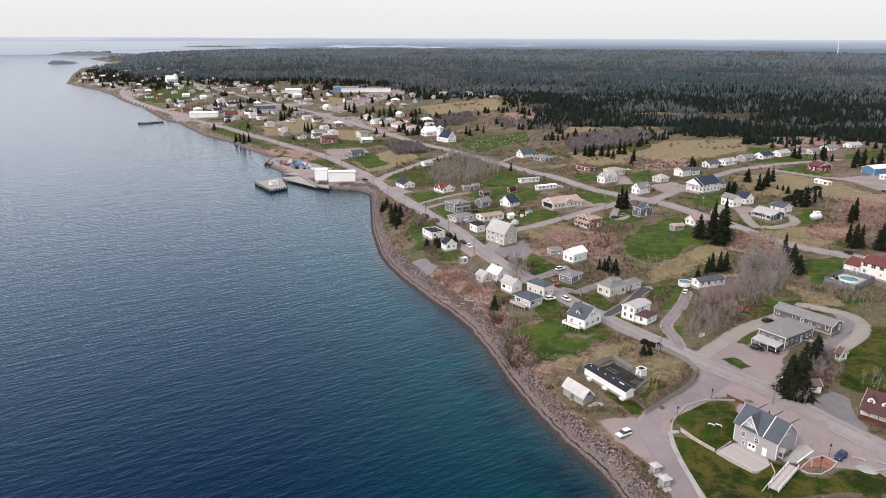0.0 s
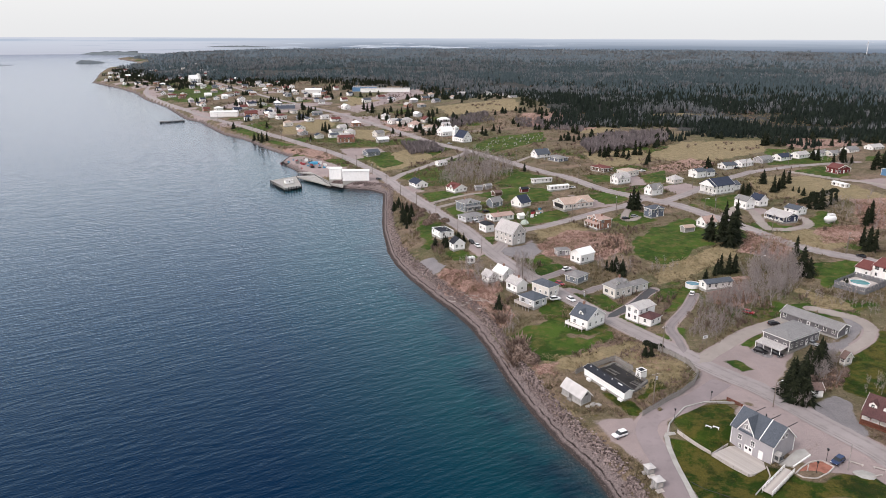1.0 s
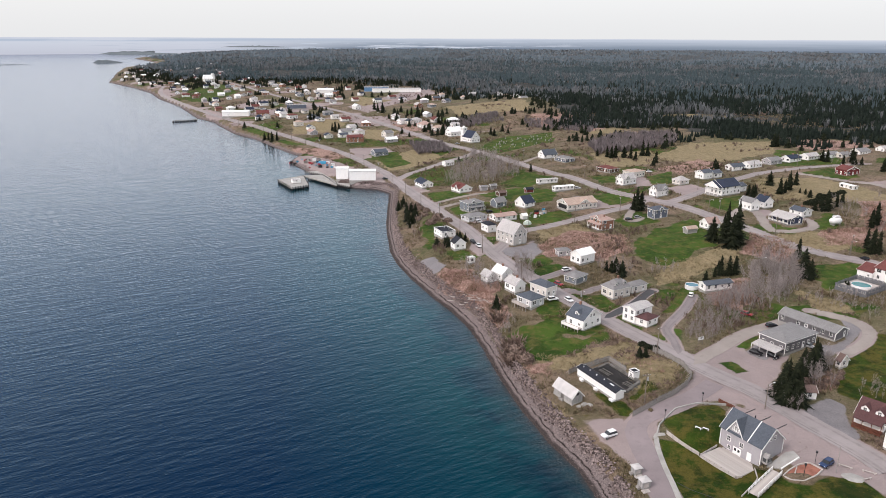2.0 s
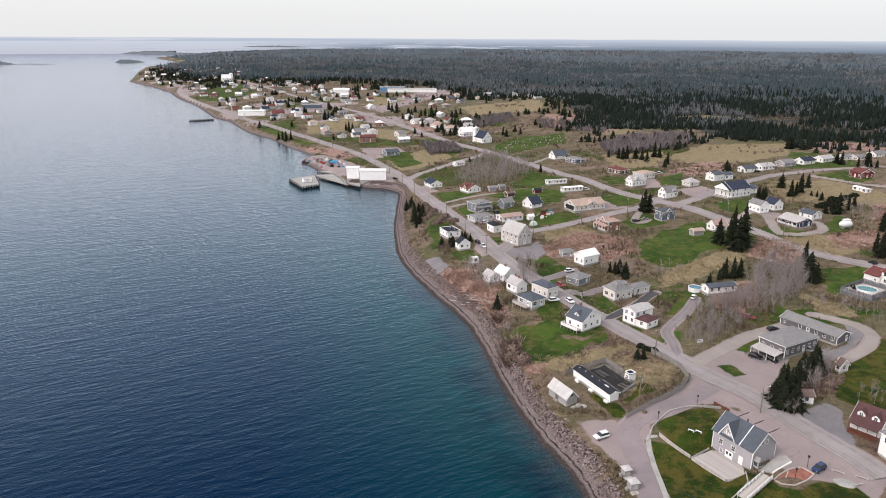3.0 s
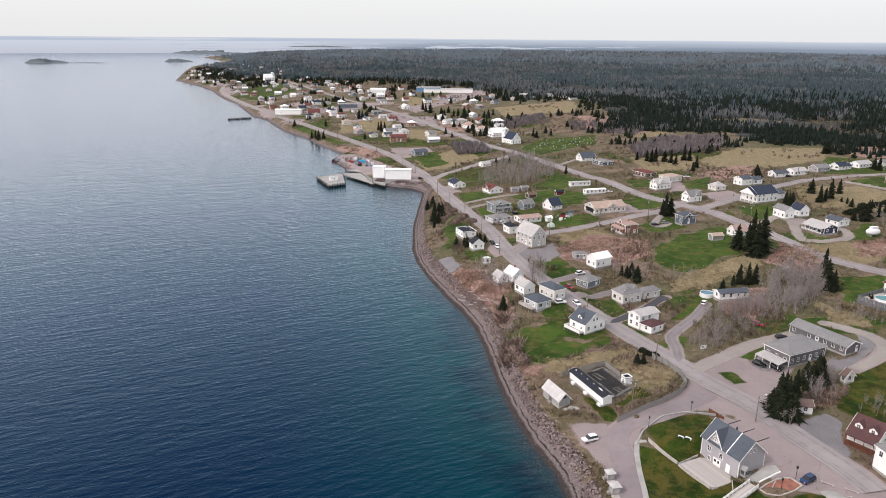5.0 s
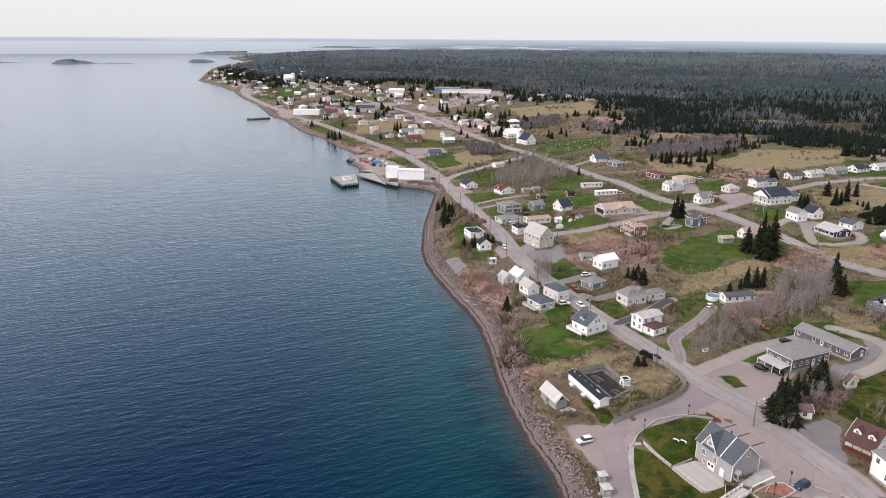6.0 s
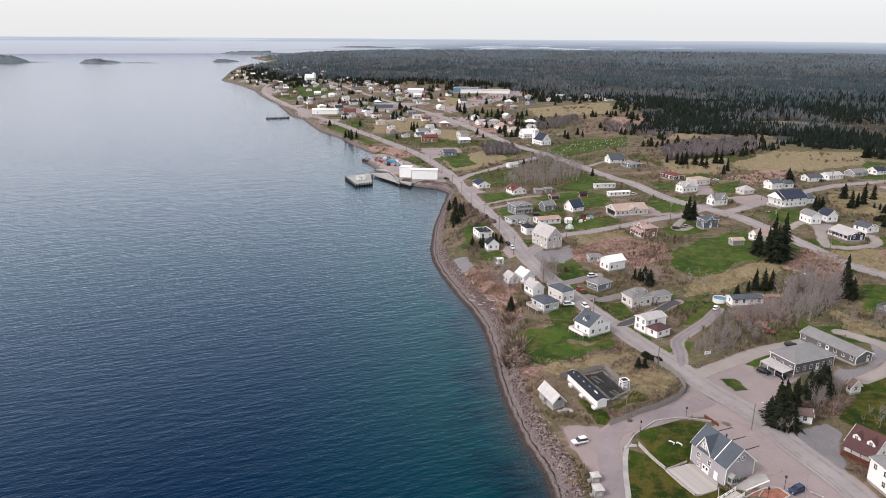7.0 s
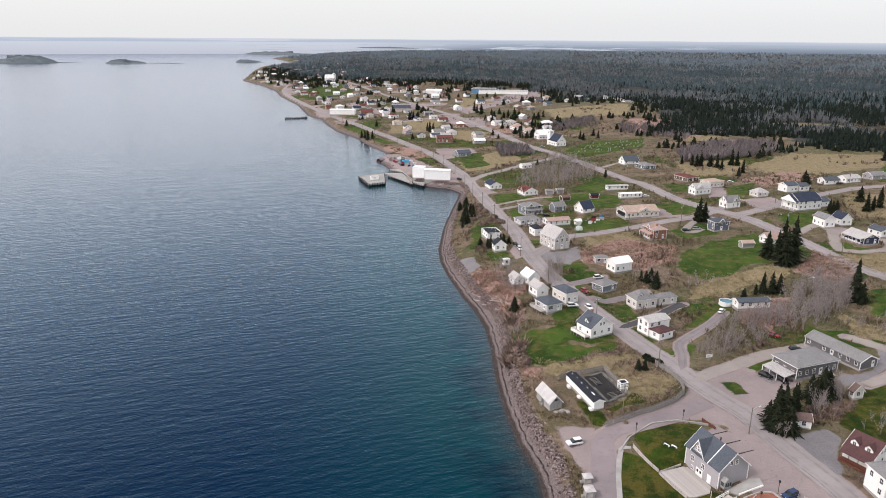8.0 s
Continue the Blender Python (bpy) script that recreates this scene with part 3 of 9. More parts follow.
# Land cover: kind, softness of the edge, outline.
COVERS = [
    ("dry", 1.5, [(163.6, 567), (212.2, 625.6), (282.8, 625.2), (264.5, 571.7), (215.5, 539.7), (171.8, 540.1)]),
    ("dry", 1.5, [(-19.7, 900.4), (86.2, 926.8), (81.3, 830.3), (-1.3, 821)]),
    ("dry", 1, [(61.9, 203.3), (75.1, 211.9), (82.6, 206.6), (81.9, 196.9), (68, 188.1)]),
    ("dry", 1.5, [(205.2, 470.9), (245.8, 467.1), (262, 428.3), (264.4, 397.8), (228.5, 398.5), (192.3, 406.3)]),
    ("dry", 1.2, [(146.8, 326.6), (185.5, 344.2), (202.5, 323.4), (181.1, 308.5)]),
    ("dry", 1.2, [(100.4, 297.8), (135.7, 318.8), (140.3, 310.4), (108.7, 284.7), (95.3, 280.2)]),
    ("dry", 1.2, [(147.1, 265), (158.2, 256.3), (156.7, 242.1), (144.9, 247.4)]),
    ("dry", 1.2, [(-66.4, 589.9), (-30.8, 637.9), (0.3, 607.4), (-26.5, 558.4), (-47.2, 537.5)]),
    ("dry", 1.2, [(37.3, 218.2), (51.3, 212.5), (71.1, 224.7), (73.4, 219.1), (57.6, 208), (42.8, 200.5)]),
    ("dry", 1, [(52.3, 355.8), (74.9, 366), (81.4, 353.3), (52.5, 334.5)]),
    ("dry", 1, [(39.4, 194.9), (42.7, 184.9), (50.9, 177.9), (44.7, 177.9), (39.5, 190)]),
    ("dry", 1, [(139.5, 762.8), (178.2, 801.8), (205.7, 782.8), (163.8, 732.7)]),
    ("dry", 1.2, [(112.6, 577.5), (168.8, 595.4), (160.9, 533), (118.3, 515.5)]),
    ("fern", 1, [(49.9, 325.2), (69.5, 352.3), (94.8, 342.3), (93.4, 317.9), (74.3, 305.5), (51.9, 310.4)]),
    ("fern", 1, [(152.3, 509.6), (194.2, 548.1), (204.5, 521.7), (163.2, 484.8)]),
    ("fern", 1, [(-162.4, 683.2), (-128.2, 662.6), (-92.4, 619.9), (-102.6, 592.1), (-148.1, 655.3)]),
    ("fern", 1, [(4.5, 301.2), (17.5, 295.2), (25.8, 272.2), (33.6, 247.3), (28.8, 240.1), (20.5, 258.9), (9.8, 279.6)]),
    ("fern", 0.8, [(35.3, 210.6), (44.3, 209.5), (43.8, 201.3), (37, 202.9)]),
    ("fern", 1, [(155.4, 340.8), (169.9, 326.2), (154.5, 298.6), (141.6, 310.3)]),
    ("fern", 1.5, [(82.9, 812.1), (154.7, 814.6), (200, 759.8), (134.2, 698.4), (82.7, 744.6)]),
    ("fern", 1.5, [(297.9, 648.2), (348.6, 625.1), (350.3, 591.9), (299.1, 575.9), (281.4, 599.1)]),
    ("fern", 1, [(191, 343.7), (217.5, 350), (202.6, 318.9), (185, 320.9)]),
    ("fern", 1.2, [(117.8, 276.9), (131.1, 280.8), (130.3, 262.3), (117.5, 252.6), (110.3, 256.6)]),
    ("fern", 1, [(-93.6, 826.1), (-40.2, 814.9), (-17.9, 721.6), (-61.6, 758.8)]),
    ("fern", 1.2, [(238.5, 398.7), (271.1, 404.3), (231.5, 340.5), (213, 342)]),
    ("gravel", 0.4, [(47, 178), (61.3, 175.5), (72.9, 182.7), (90.8, 204.3), (97.1, 193.8), (109.7, 172.5), (118.8, 150.8), (111.2, 139), (104.5, 145.2), (96.6, 150.4), (94.6, 157.6), (94.7, 180.6), (88.4, 183), (75.7, 179.9), (69.1, 171.9), (65.9, 156.5), (66, 137.6), (59.5, 138.7), (61.3, 159.7), (52.6, 165.2)]),
    ("gravel", 0.5, [(88.2, 209.7), (99.5, 217.6), (116.5, 226.1), (130.5, 239.2), (125.4, 220.2), (115.2, 201.1), (104.3, 187.3), (100.5, 193.7), (96.7, 201.3)]),
    ("gravel", 0.6, [(31.4, 322.2), (38.6, 321.6), (48.3, 334.7), (52, 320.6), (46.1, 305.9), (36.1, 309.1)]),
    ("gravel", 0.6, [(-149.5, 616.9), (-130.8, 624.2), (-93.8, 582.3), (-50.4, 525.6), (-41.7, 498.4), (-47.1, 490.4), (-74, 510.3), (-101.8, 548.2)]),
    ("gravel", 0.6, [(-22.7, 486.7), (-6.1, 458.8), (-21.2, 459.6), (-30.3, 482)]),
    ("gravel", 0.8, [(-99.7, 651.5), (-63.1, 652.3), (-52.9, 625.9), (-76.1, 591.4)]),
    ("gravel", 0.8, [(19.8, 396), (30.5, 384), (26.5, 370.2), (18.9, 371.5)]),
    ("gravel", 0.8, [(126.7, 480.9), (136.8, 474.7), (134.1, 450.5), (121.6, 444.5)]),
    ("gravel", 0.8, [(142, 439.9), (159.6, 449.7), (163.4, 433.9), (146.3, 419.2)]),
    ("gravel", 1, [(-370.9, 1009.7), (-314.6, 936.3), (-290.6, 884.8), (-334.2, 927.6)]),
    ("gravel", 1, [(-156.6, 971.9), (-64.2, 1261.5), (-39.8, 1144.2), (-116.3, 899.3)]),
    ("gravel", 0.8, [(265.7, 454.6), (302.8, 455.4), (306.4, 431.5), (271.1, 404.3)]),
    ("gravel", 0.6, [(172.5, 382.5), (181.1, 380.5), (179.9, 367.2), (171, 371.4)]),
    ("gravel", 0.8, [(80.7, 428.5), (97.5, 416.3), (106, 401.6), (87, 397.4)]),
    ("gravel", 0.6, [(18.9, 332.6), (26.4, 318.3), (22.1, 313.1), (17.2, 323.8)]),
    ("gravel", 0.6, [(44.1, 289.9), (52, 293.8), (50, 288.4)]),
    ("lawn", 1, [(30.9, 230.2), (37, 239.8), (50.1, 244.5), (51.7, 230.5), (56.9, 226.3), (66.8, 232.5), (64.6, 225.8), (54.2, 218.1), (43.8, 212), (36.4, 211.8), (31.1, 222)]),
    ("turf", 0.5, [(70.4, 171.6), (75.5, 178.4), (87.7, 181.3), (90.3, 174.7), (84, 165.7), (80.1, 158.3), (75.4, 159.2)]),
    ("turf", 0.7, [(67.3, 165.3), (74.8, 157), (79.9, 146.6), (79.1, 138.7), (66.6, 141), (66.4, 155.9)]),
    ("turf", 1, [(83.5, 144.3), (89.6, 147.3), (93.2, 143.9), (93.6, 137.3), (81.9, 136.6)]),
    ("turf", 1.2, [(101, 143.6), (109.7, 143.3), (103.6, 133.5), (96.5, 135.7)]),
    ("lawn", 1.5, [(96, 330.2), (110, 350.7), (134.1, 366.6), (140.9, 349.3), (131.1, 319.4), (112.1, 303.1), (96, 295.4), (92, 309.4)]),
    ("lawn", 0.6, [(43.1, 291.3), (56.5, 298.6), (59.1, 294.4), (53.7, 288.4), (45.1, 282)]),
    ("lawn", 0.6, [(41.6, 307.1), (50.6, 310.4), (55.3, 302.3), (46.1, 295.4)]),
    ("lawn", 0.6, [(-13.6, 458.5), (7, 458.5), (16, 443.5), (-3.6, 426.3)]),
    ("lawn", 0.5, [(3.4, 409), (20.6, 419.8), (14.8, 391.6), (11.5, 386.5)]),
    ("lawn", 0.7, [(48.5, 389.2), (73.9, 397.3), (73.1, 382.6), (63.5, 371.3), (48.9, 364.5)]),
    ("lawn", 0.7, [(23.2, 441.4), (50.1, 458.2), (74.3, 445), (66.5, 414.7), (41.4, 420.9)]),
    ("lawn", 0.8, [(36.1, 474), (56.9, 509.2), (76.7, 487.8), (55.7, 458.3)]),
    ("lawn", 1, [(20.3, 622.6), (48.6, 674.6), (94.6, 695.9), (96.5, 648.3), (59.7, 614.3), (43.7, 596.1)]),
    ("turf", 1, [(121.3, 186.5), (144.1, 213.2), (171, 232.2), (146, 180.5), (130.2, 176)]),
    ("lawn", 1, [(165.7, 290.8), (187.9, 297.4), (172.8, 272.8), (156.6, 265.9)]),
    ("lawn", 0.8, [(94.1, 370.7), (110.7, 387.5), (118.6, 365.2), (100.3, 352.9)]),
    ("lawn", 0.6, [(242.4, 486.3), (269.8, 499.6), (274.4, 465), (259.7, 457.4)]),
    ("lawn", 0.3, [(96.5, 208.4), (101.8, 209.4), (104.8, 201.7), (99.7, 200)]),
    ("lawn", 0.4, [(83.4, 229.9), (89.4, 230), (90, 221.8), (85.5, 221.2)]),
    ("lawn", 0.6, [(95.5, 258.3), (104.6, 275.8), (109.1, 273.2), (95.8, 252.4), (89.3, 248.7)]),
    ("lawn", 0.5, [(66.1, 265.6), (71.6, 269.8), (74.3, 257.5), (67.7, 252.6)]),
    ("lawn", 0.6, [(90.9, 426.9), (112.8, 438.1), (115.5, 413), (98.1, 403.1)]),
    ("lawn", 0.8, [(137.9, 478.6), (158.9, 496.8), (151.6, 459.4), (135.5, 455.6)]),
    ("lawn", 0.8, [(153.6, 405.6), (171.4, 413), (182.2, 414.6), (160.6, 376.1), (152.9, 389.6)]),
    ("lawn", 0.8, [(159.6, 350.9), (174, 357.2), (176.4, 343), (161, 340.6)]),
    ("lawn", 1, [(191.2, 355.8), (208.6, 372.5), (206, 352.9), (191, 343.7)]),
    ("lawn", 0.8, [(100.3, 486.4), (116.3, 487.3), (119.4, 466.4), (102.2, 456.7)]),
    ("dry", 0.8, [(-194.9, 822.4), (-158.3, 855.6), (-128.1, 836.4), (-136.5, 769.7), (-176.3, 755.6)]),
    ("lawn", 0.8, [(-181.6, 727.7), (-144.3, 688.6), (-160.1, 685), (-186.5, 723.6)]),
    ("dry", 0.8, [(-178.7, 1108.4), (-151.4, 1101.5), (-102, 1042.5), (-132.2, 962.9)]),
    ("lawn", 1, [(-522.8, 1289.3), (-495.9, 1449.8), (-397.6, 1246.7), (-395.5, 1077.9), (-460.3, 1160.4)]),
    ("dry", 0.8, [(-100.2, 775.6), (-60.9, 751.4), (-66.9, 690.9), (-99.2, 723.1)]),
    ("lawn", 0.8, [(-74.6, 617.6), (-50.3, 625), (-31.9, 571.2), (-48.3, 549.5)]),
    ("lawn", 0.8, [(-39.4, 694.2), (-10.7, 659.9), (10.2, 624.4), (-9.3, 598.7), (-35.6, 632.2)]),
    ("lawn", 0.5, [(6.4, 322.1), (16.3, 319.4), (16.7, 307.6), (10.3, 309.6)]),
    ("lawn", 0.7, [(-6, 381.6), (3.5, 375.5), (2.2, 352.2), (-3, 323.1), (-6.6, 332.6)]),
    ("turf", 0.6, [(53.8, 190.8), (63.1, 182.2), (64.4, 175.5), (59.2, 176.4)]),
    ("turf", 0.5, [(47.5, 172.8), (49.8, 172.8), (50.8, 169.1), (49, 169)]),
    ("turf", 0.5, [(46.4, 179.1), (54.4, 179.2), (50.3, 175.3)]),
    ("lawn", 0.8, [(111.7, 341.6), (140.7, 347.1), (133.2, 319.2), (108.6, 308.5)]),
    ("lawn", 0.8, [(266, 585.9), (299.7, 558.5), (286.3, 515.6), (238.4, 511.6)]),
    ("lawn", 0.8, [(319.7, 537.4), (367.9, 560), (337.1, 510.5), (310.2, 513.1)]),
    ("fern", 1, [(20.9, 264.5), (12.4, 274.6), (4, 288), (2.7, 295.3), (8.6, 297.8), (18.2, 290), (28.8, 284), (31, 270.5)]),
    ("fern", 0.8, [(117.7, 193.3), (128, 203), (130.8, 198.1), (123, 188.9), (117.5, 187.6)]),
    ("stone", 0.6, [(109.2, 178.4), (112, 182), (120.9, 187.7), (125, 181.4), (119.5, 170.9), (118.5, 165.2), (114.6, 160.6), (109, 175.2)]),
    ("stone", 0.6, [(-7.6, 318), (1.1, 315.4), (5.7, 302.8), (2.7, 299.5), (0.7, 298.7), (-4.7, 307.6)]),
    ("stone", 0.8, [(146.7, 243.5), (154.1, 239.3), (152.6, 227.9), (140.3, 215.7), (130, 209), (131, 217.3), (142.7, 222.6), (146.9, 230.6)]),
    ("stone", 0.8, [(112, 222), (120, 228), (128, 238), (133, 243), (131, 236), (118, 216), (113, 209), (107, 214)]),
    ("stone", 0.6, [(31, 322), (38, 322), (48, 331), (51, 320), (46, 308), (37, 310)]),
    ("lawn", 0.5, [(105.4, 219.2), (113.2, 228.9), (116.5, 227.5), (114, 222.7), (110.2, 217.6)]),
    ("lawn", 0.8, [(-10.3, 395.3), (1.3, 370.2), (0.7, 347.4), (0.3, 328.3), (-3.9, 324.6), (-7.5, 354.9)]),
    ("turf", 0.4, [(64.7, 183.3), (71.8, 188.6), (73.6, 191.8), (72.4, 194), (70.9, 195.5), (69.5, 190.5), (64, 185)]),
    ("gravel", 0.2, [(87.5, 174.5), (92, 181.5), (98, 176), (103, 160), (99.5, 157.8), (94.4, 163), (91, 168)]),
    ("gravel", 0.5, [(48, 177), (53, 165.5), (57.5, 158.5), (61, 151), (62, 140), (66, 140), (66, 166), (60, 176)]),
    ("turf", 0.3, [(67.3, 165.5), (71, 164.5), (77, 157.5), (81.5, 147.5), (86.5, 153), (90.5, 150.5), (93, 146.5), (97, 145.3), (103, 148.5), (110, 146), (112, 138), (67, 138)]),
    ("lawn", 0.3, [(49.5, 231), (58, 227.5), (66.5, 236), (58, 245), (51, 240)]),
    ("turf", 0.6, [(122.3, 189), (128.1, 197.3), (139.6, 211.4), (151.3, 228.3), (160, 222), (150, 190), (137.8, 181.1), (125, 182.6)]),
]
FOREST_EDGE = [(-900, 2000), (-685.6, 1632.1), (-614.2, 1629.5), (-509.7, 1544.1), (-384.4, 1458.9), (-262.9, 1484.9), (-76.7, 1302.7), (-3.2, 1089.9), (80.1, 1047.4), (95.6, 841), (109.2, 764.7), (100, 654.4), (126, 637.9), (147.2, 693.1), (201.1, 696.7), (223.4, 636.8), (245.5, 620.1), (273.9, 616.1), (326.1, 610.6), (373, 568.2), (700, 640), (1600, 900), (5200, 1600), (5200, 5100), (-1370, 5100), (-1610, 3990), (-1430, 3620), (-1560, 3430), (-1280, 2990), (-1090, 2540), (-1120, 2400), (-990, 2120)]
ROAD_LINES = [(w, smooth_line(line, 8.0)) for _, w, _, _, line in ROADS]


def polar_grid(radii, angles, cx, cy):
    r, a = np.meshgrid(radii, np.radians(angles), indexing="ij")
    x, y = cx + r * np.sin(a), cy + r * np.cos(a)
    n, m = r.shape
    i = np.arange(n * m).reshape(n, m)
    quads = np.stack([i[:-1, :-1], i[:-1, 1:], i[1:, 1:], i[1:, :-1]], -1).reshape(-1, 4)
    return x.ravel(), y.ravel(), quads


def forest_weight(x, y):
    return line_distance(x, y, FOREST_EDGE, True)


def build_ground():
    radii = np.concatenate([[1], np.arange(20, 120, 10), 120 * 1.0062 ** np.arange(0, 601)])
    angles = np.concatenate([np.arange(-180, -48, 4), np.arange(-48, 44, 0.22), np.arange(44, 181, 4)])
    angles[-1] = 180
    x, y, quads = polar_grid(radii, angles, 28, 0)
    d = shore_distance(x, y)
    z = ground_height(x, y)
    relief = (vnoise(x, y, 9, 1) - 0.5) * 0.5 + (vnoise(x, y, 3, 2) - 0.5) * 0.35 + (vnoise(x, y, 90, 7) - 0.5) * np.clip((d - 200) / 300, 0, 1) * 8
    cover = {k: np.zeros(x.shape) for k in ("lawn", "turf", "dry", "fern", "gravel", "stone", "beach", "forest")}
    warp = (vnoise(x, y, 7, 3) - 0.5) * 4 + (vnoise(x, y, 25, 4) - 0.5) * 5 + (vnoise(x, y, 2.5, 8) - 0.5) * 2.5
    for kind, soft, pts in COVERS:
        c = np.array(pts)
        lo, hi = c.min(0) - 12, c.max(0) + 12
        m = (x > lo[0]) & (x < hi[0]) & (y > lo[1]) & (y < hi[1])
        s = line_distance(x[m], y[m], pts, True) + warp[m] * soft
        w = np.clip(0.5 - s / 2.5, 0, 1)
        for other in cover:
            cover[other][m] *= 1 - w
        cover[kind][m] = np.maximum(cover[kind][m], w)
    # the far village: gardens, gravel yards and rough ground in small plots
    plots = (d > 8) & (d < 260) & (y > 560) & (forest_weight(x, y) > 0)
    pick = vnoise(x, y, 42, 11)
    cover["lawn"][plots] = np.maximum(cover["lawn"][plots], np.clip((pick[plots] - 0.70) * 6, 0, 1) * (1 - np.maximum(cover["dry"][plots], cover["fern"][plots])))
    cover["gravel"][plots] = np.maximum(cover["gravel"][plots], np.clip((0.40 - pick[plots]) * 8, 0, 1) * (y[plots] > 700) * (d[plots] < 200) * (1 - cover["dry"][plots]))
    gardens = (d > 24) & (d < 190) & (y > 225) & (y < 600) & (forest_weight(x, y) > 30)
    bare_ground = 1 - np.maximum(np.maximum(cover["dry"], cover["fern"]), cover["gravel"])
    green = np.clip((vnoise(x, y, 24, 13) * 0.7 + vnoise(x, y, 7, 14) * 0.3 - 0.56) * 7, 0, 1) * bare_ground
    cover["lawn"][gardens] = np.maximum(cover["lawn"][gardens], green[gardens])
    cover["forest"] = np.clip(0.5 - (forest_weight(x, y) + 28 * (y < 1200) + warp * 4) / 20, 0, 1)
    for cx, cy, ra, rb in ((145, 700, 26, 17), (272, 815, 42, 20)):
        glade = np.clip((1.15 - ((x - cx) / ra) ** 2 - ((y - cy) / rb) ** 2) * 3, 0, 1)
        cover["forest"] *= 1 - glade
        cover["dry"] = np.maximum(cover["dry"], glade)
    cover["beach"] = np.clip((5.0 + warp * 0.3 - d) / 1.2, 0, 1)
    paved = np.full(x.shape, 1e9)
    for w, line in ROAD_LINES:
        c = np.array(line)
        m = (x > c[:, 0].min() - 20) & (x < c[:, 0].max() + 20) & (y > c[:, 1].min() - 20) & (y < c[:, 1].max() + 20)
        s = line_distance(x[m], y[m], line) - w / 2
        paved[m] = np.minimum(paved[m], s)
    shoulder = np.clip(1 - paved / 1.4, 0, 1) * (y < 900)
    cover["gravel"] = np.maximum(cover["gravel"], shoulder * 0.9)
    flat = np.maximum(np.clip(1 - paved / 3, 0, 1), np.clip(np.maximum(cover["gravel"], cover["stone"]) * 1.3, 0, 1))
    z = z + relief * (1 - flat) * np.clip(d / 10, 0.15, 1) * np.where(np.maximum(cover["lawn"], cover["turf"]) > 0.4, 0.5, 1) - 0.16 * (paved < -0.5)
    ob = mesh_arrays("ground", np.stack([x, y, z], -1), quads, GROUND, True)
    one = np.ones(x.shape)
    weights(ob.data, "cover", np.stack([cover["lawn"], cover["dry"], cover["fern"], one], -1))
    weights(ob.data, "cover2", np.stack([cover["gravel"], cover["beach"], cover["forest"], one], -1))
    weights(ob.data, "cover3", np.stack([cover["stone"], np.clip(d / 10, 0, 1), cover["turf"], one], -1))
    return tagged(ob, "rough coastal meadow with lawns, gravel and a stony shore", "ground", kind="structure")


def build_water():
    radii = np.concatenate([[1], np.arange(20, 120, 20), 120 * 1.012 ** np.arange(0, 313)])
    angles = np.concatenate([np.arange(-180, -48, 4), np.arange(-48, 44, 0.5), np.arange(44, 181, 4)])
    angles[-1] = 180
    x, y, quads = polar_grid(radii, angles, 28, 0)
    d = shore_distance(x, y)
    keep = (d[quads] < 25).any(1)
    depth = np.clip(-d / 75, 0, 1) ** 0.8
    ob = mesh_arrays("water", np.stack([x, y, 0 * x], -1), quads[keep], WATER, True)
    weights(ob.data, "depth", np.stack([depth, depth, depth, depth * 0 + 1], -1))
    return tagged(ob, "calm rippled deep blue sea, teal near the shore", "sea", kind="structure")


build_ground()
build_water()

for road_name, width, road_mat, road_label, line in ROADS:
    pts = smooth_line(line, 2.5)
    c = np.array(pts)
    ahead = np.gradient(c, axis=0)
    ahead /= np.maximum(np.hypot(ahead[:, 0], ahead[:, 1]), 1e-6)[:, None]
    u = np.linspace(-0.5, 0.5, 7)
    off = np.repeat((u * width)[None], len(c), 0)
    off[:, 0] += (vnoise(c[:, 0], c[:, 1], 6, 30) - 0.5) * 0.8
    off[:, 6] += (vnoise(c[:, 0], c[:, 1], 6, 31) - 0.5) * 0.8
    qx, qy = c[:, :1] - ahead[:, 1:] * off, c[:, 1:] + ahead[:, :1] * off
    qz = ground_height(qx.ravel(), qy.ravel()) + 0.10 - 0.25 * np.tile(u * u, len(c))
    verts = np.stack([qx.ravel(), qy.ravel(), qz], -1).tolist()
    across = np.tile(u + 0.5, len(c))
    faces = [(k * 7 + j - 7, k * 7 + j, k * 7 + j + 1, k * 7 + j - 6)[::-1] for k in range(1, len(c)) for j in range(6)]
    road = mesh_object(road_name, verts, faces, road_mat, None, True)
    if road.data.polygons[0].normal.z < 0:
        road.data.flip_normals()
    weights(road.data, "across", [(u, u, u, 1) for u in across])
    tagged(road, road_label, "road", kind="structure")


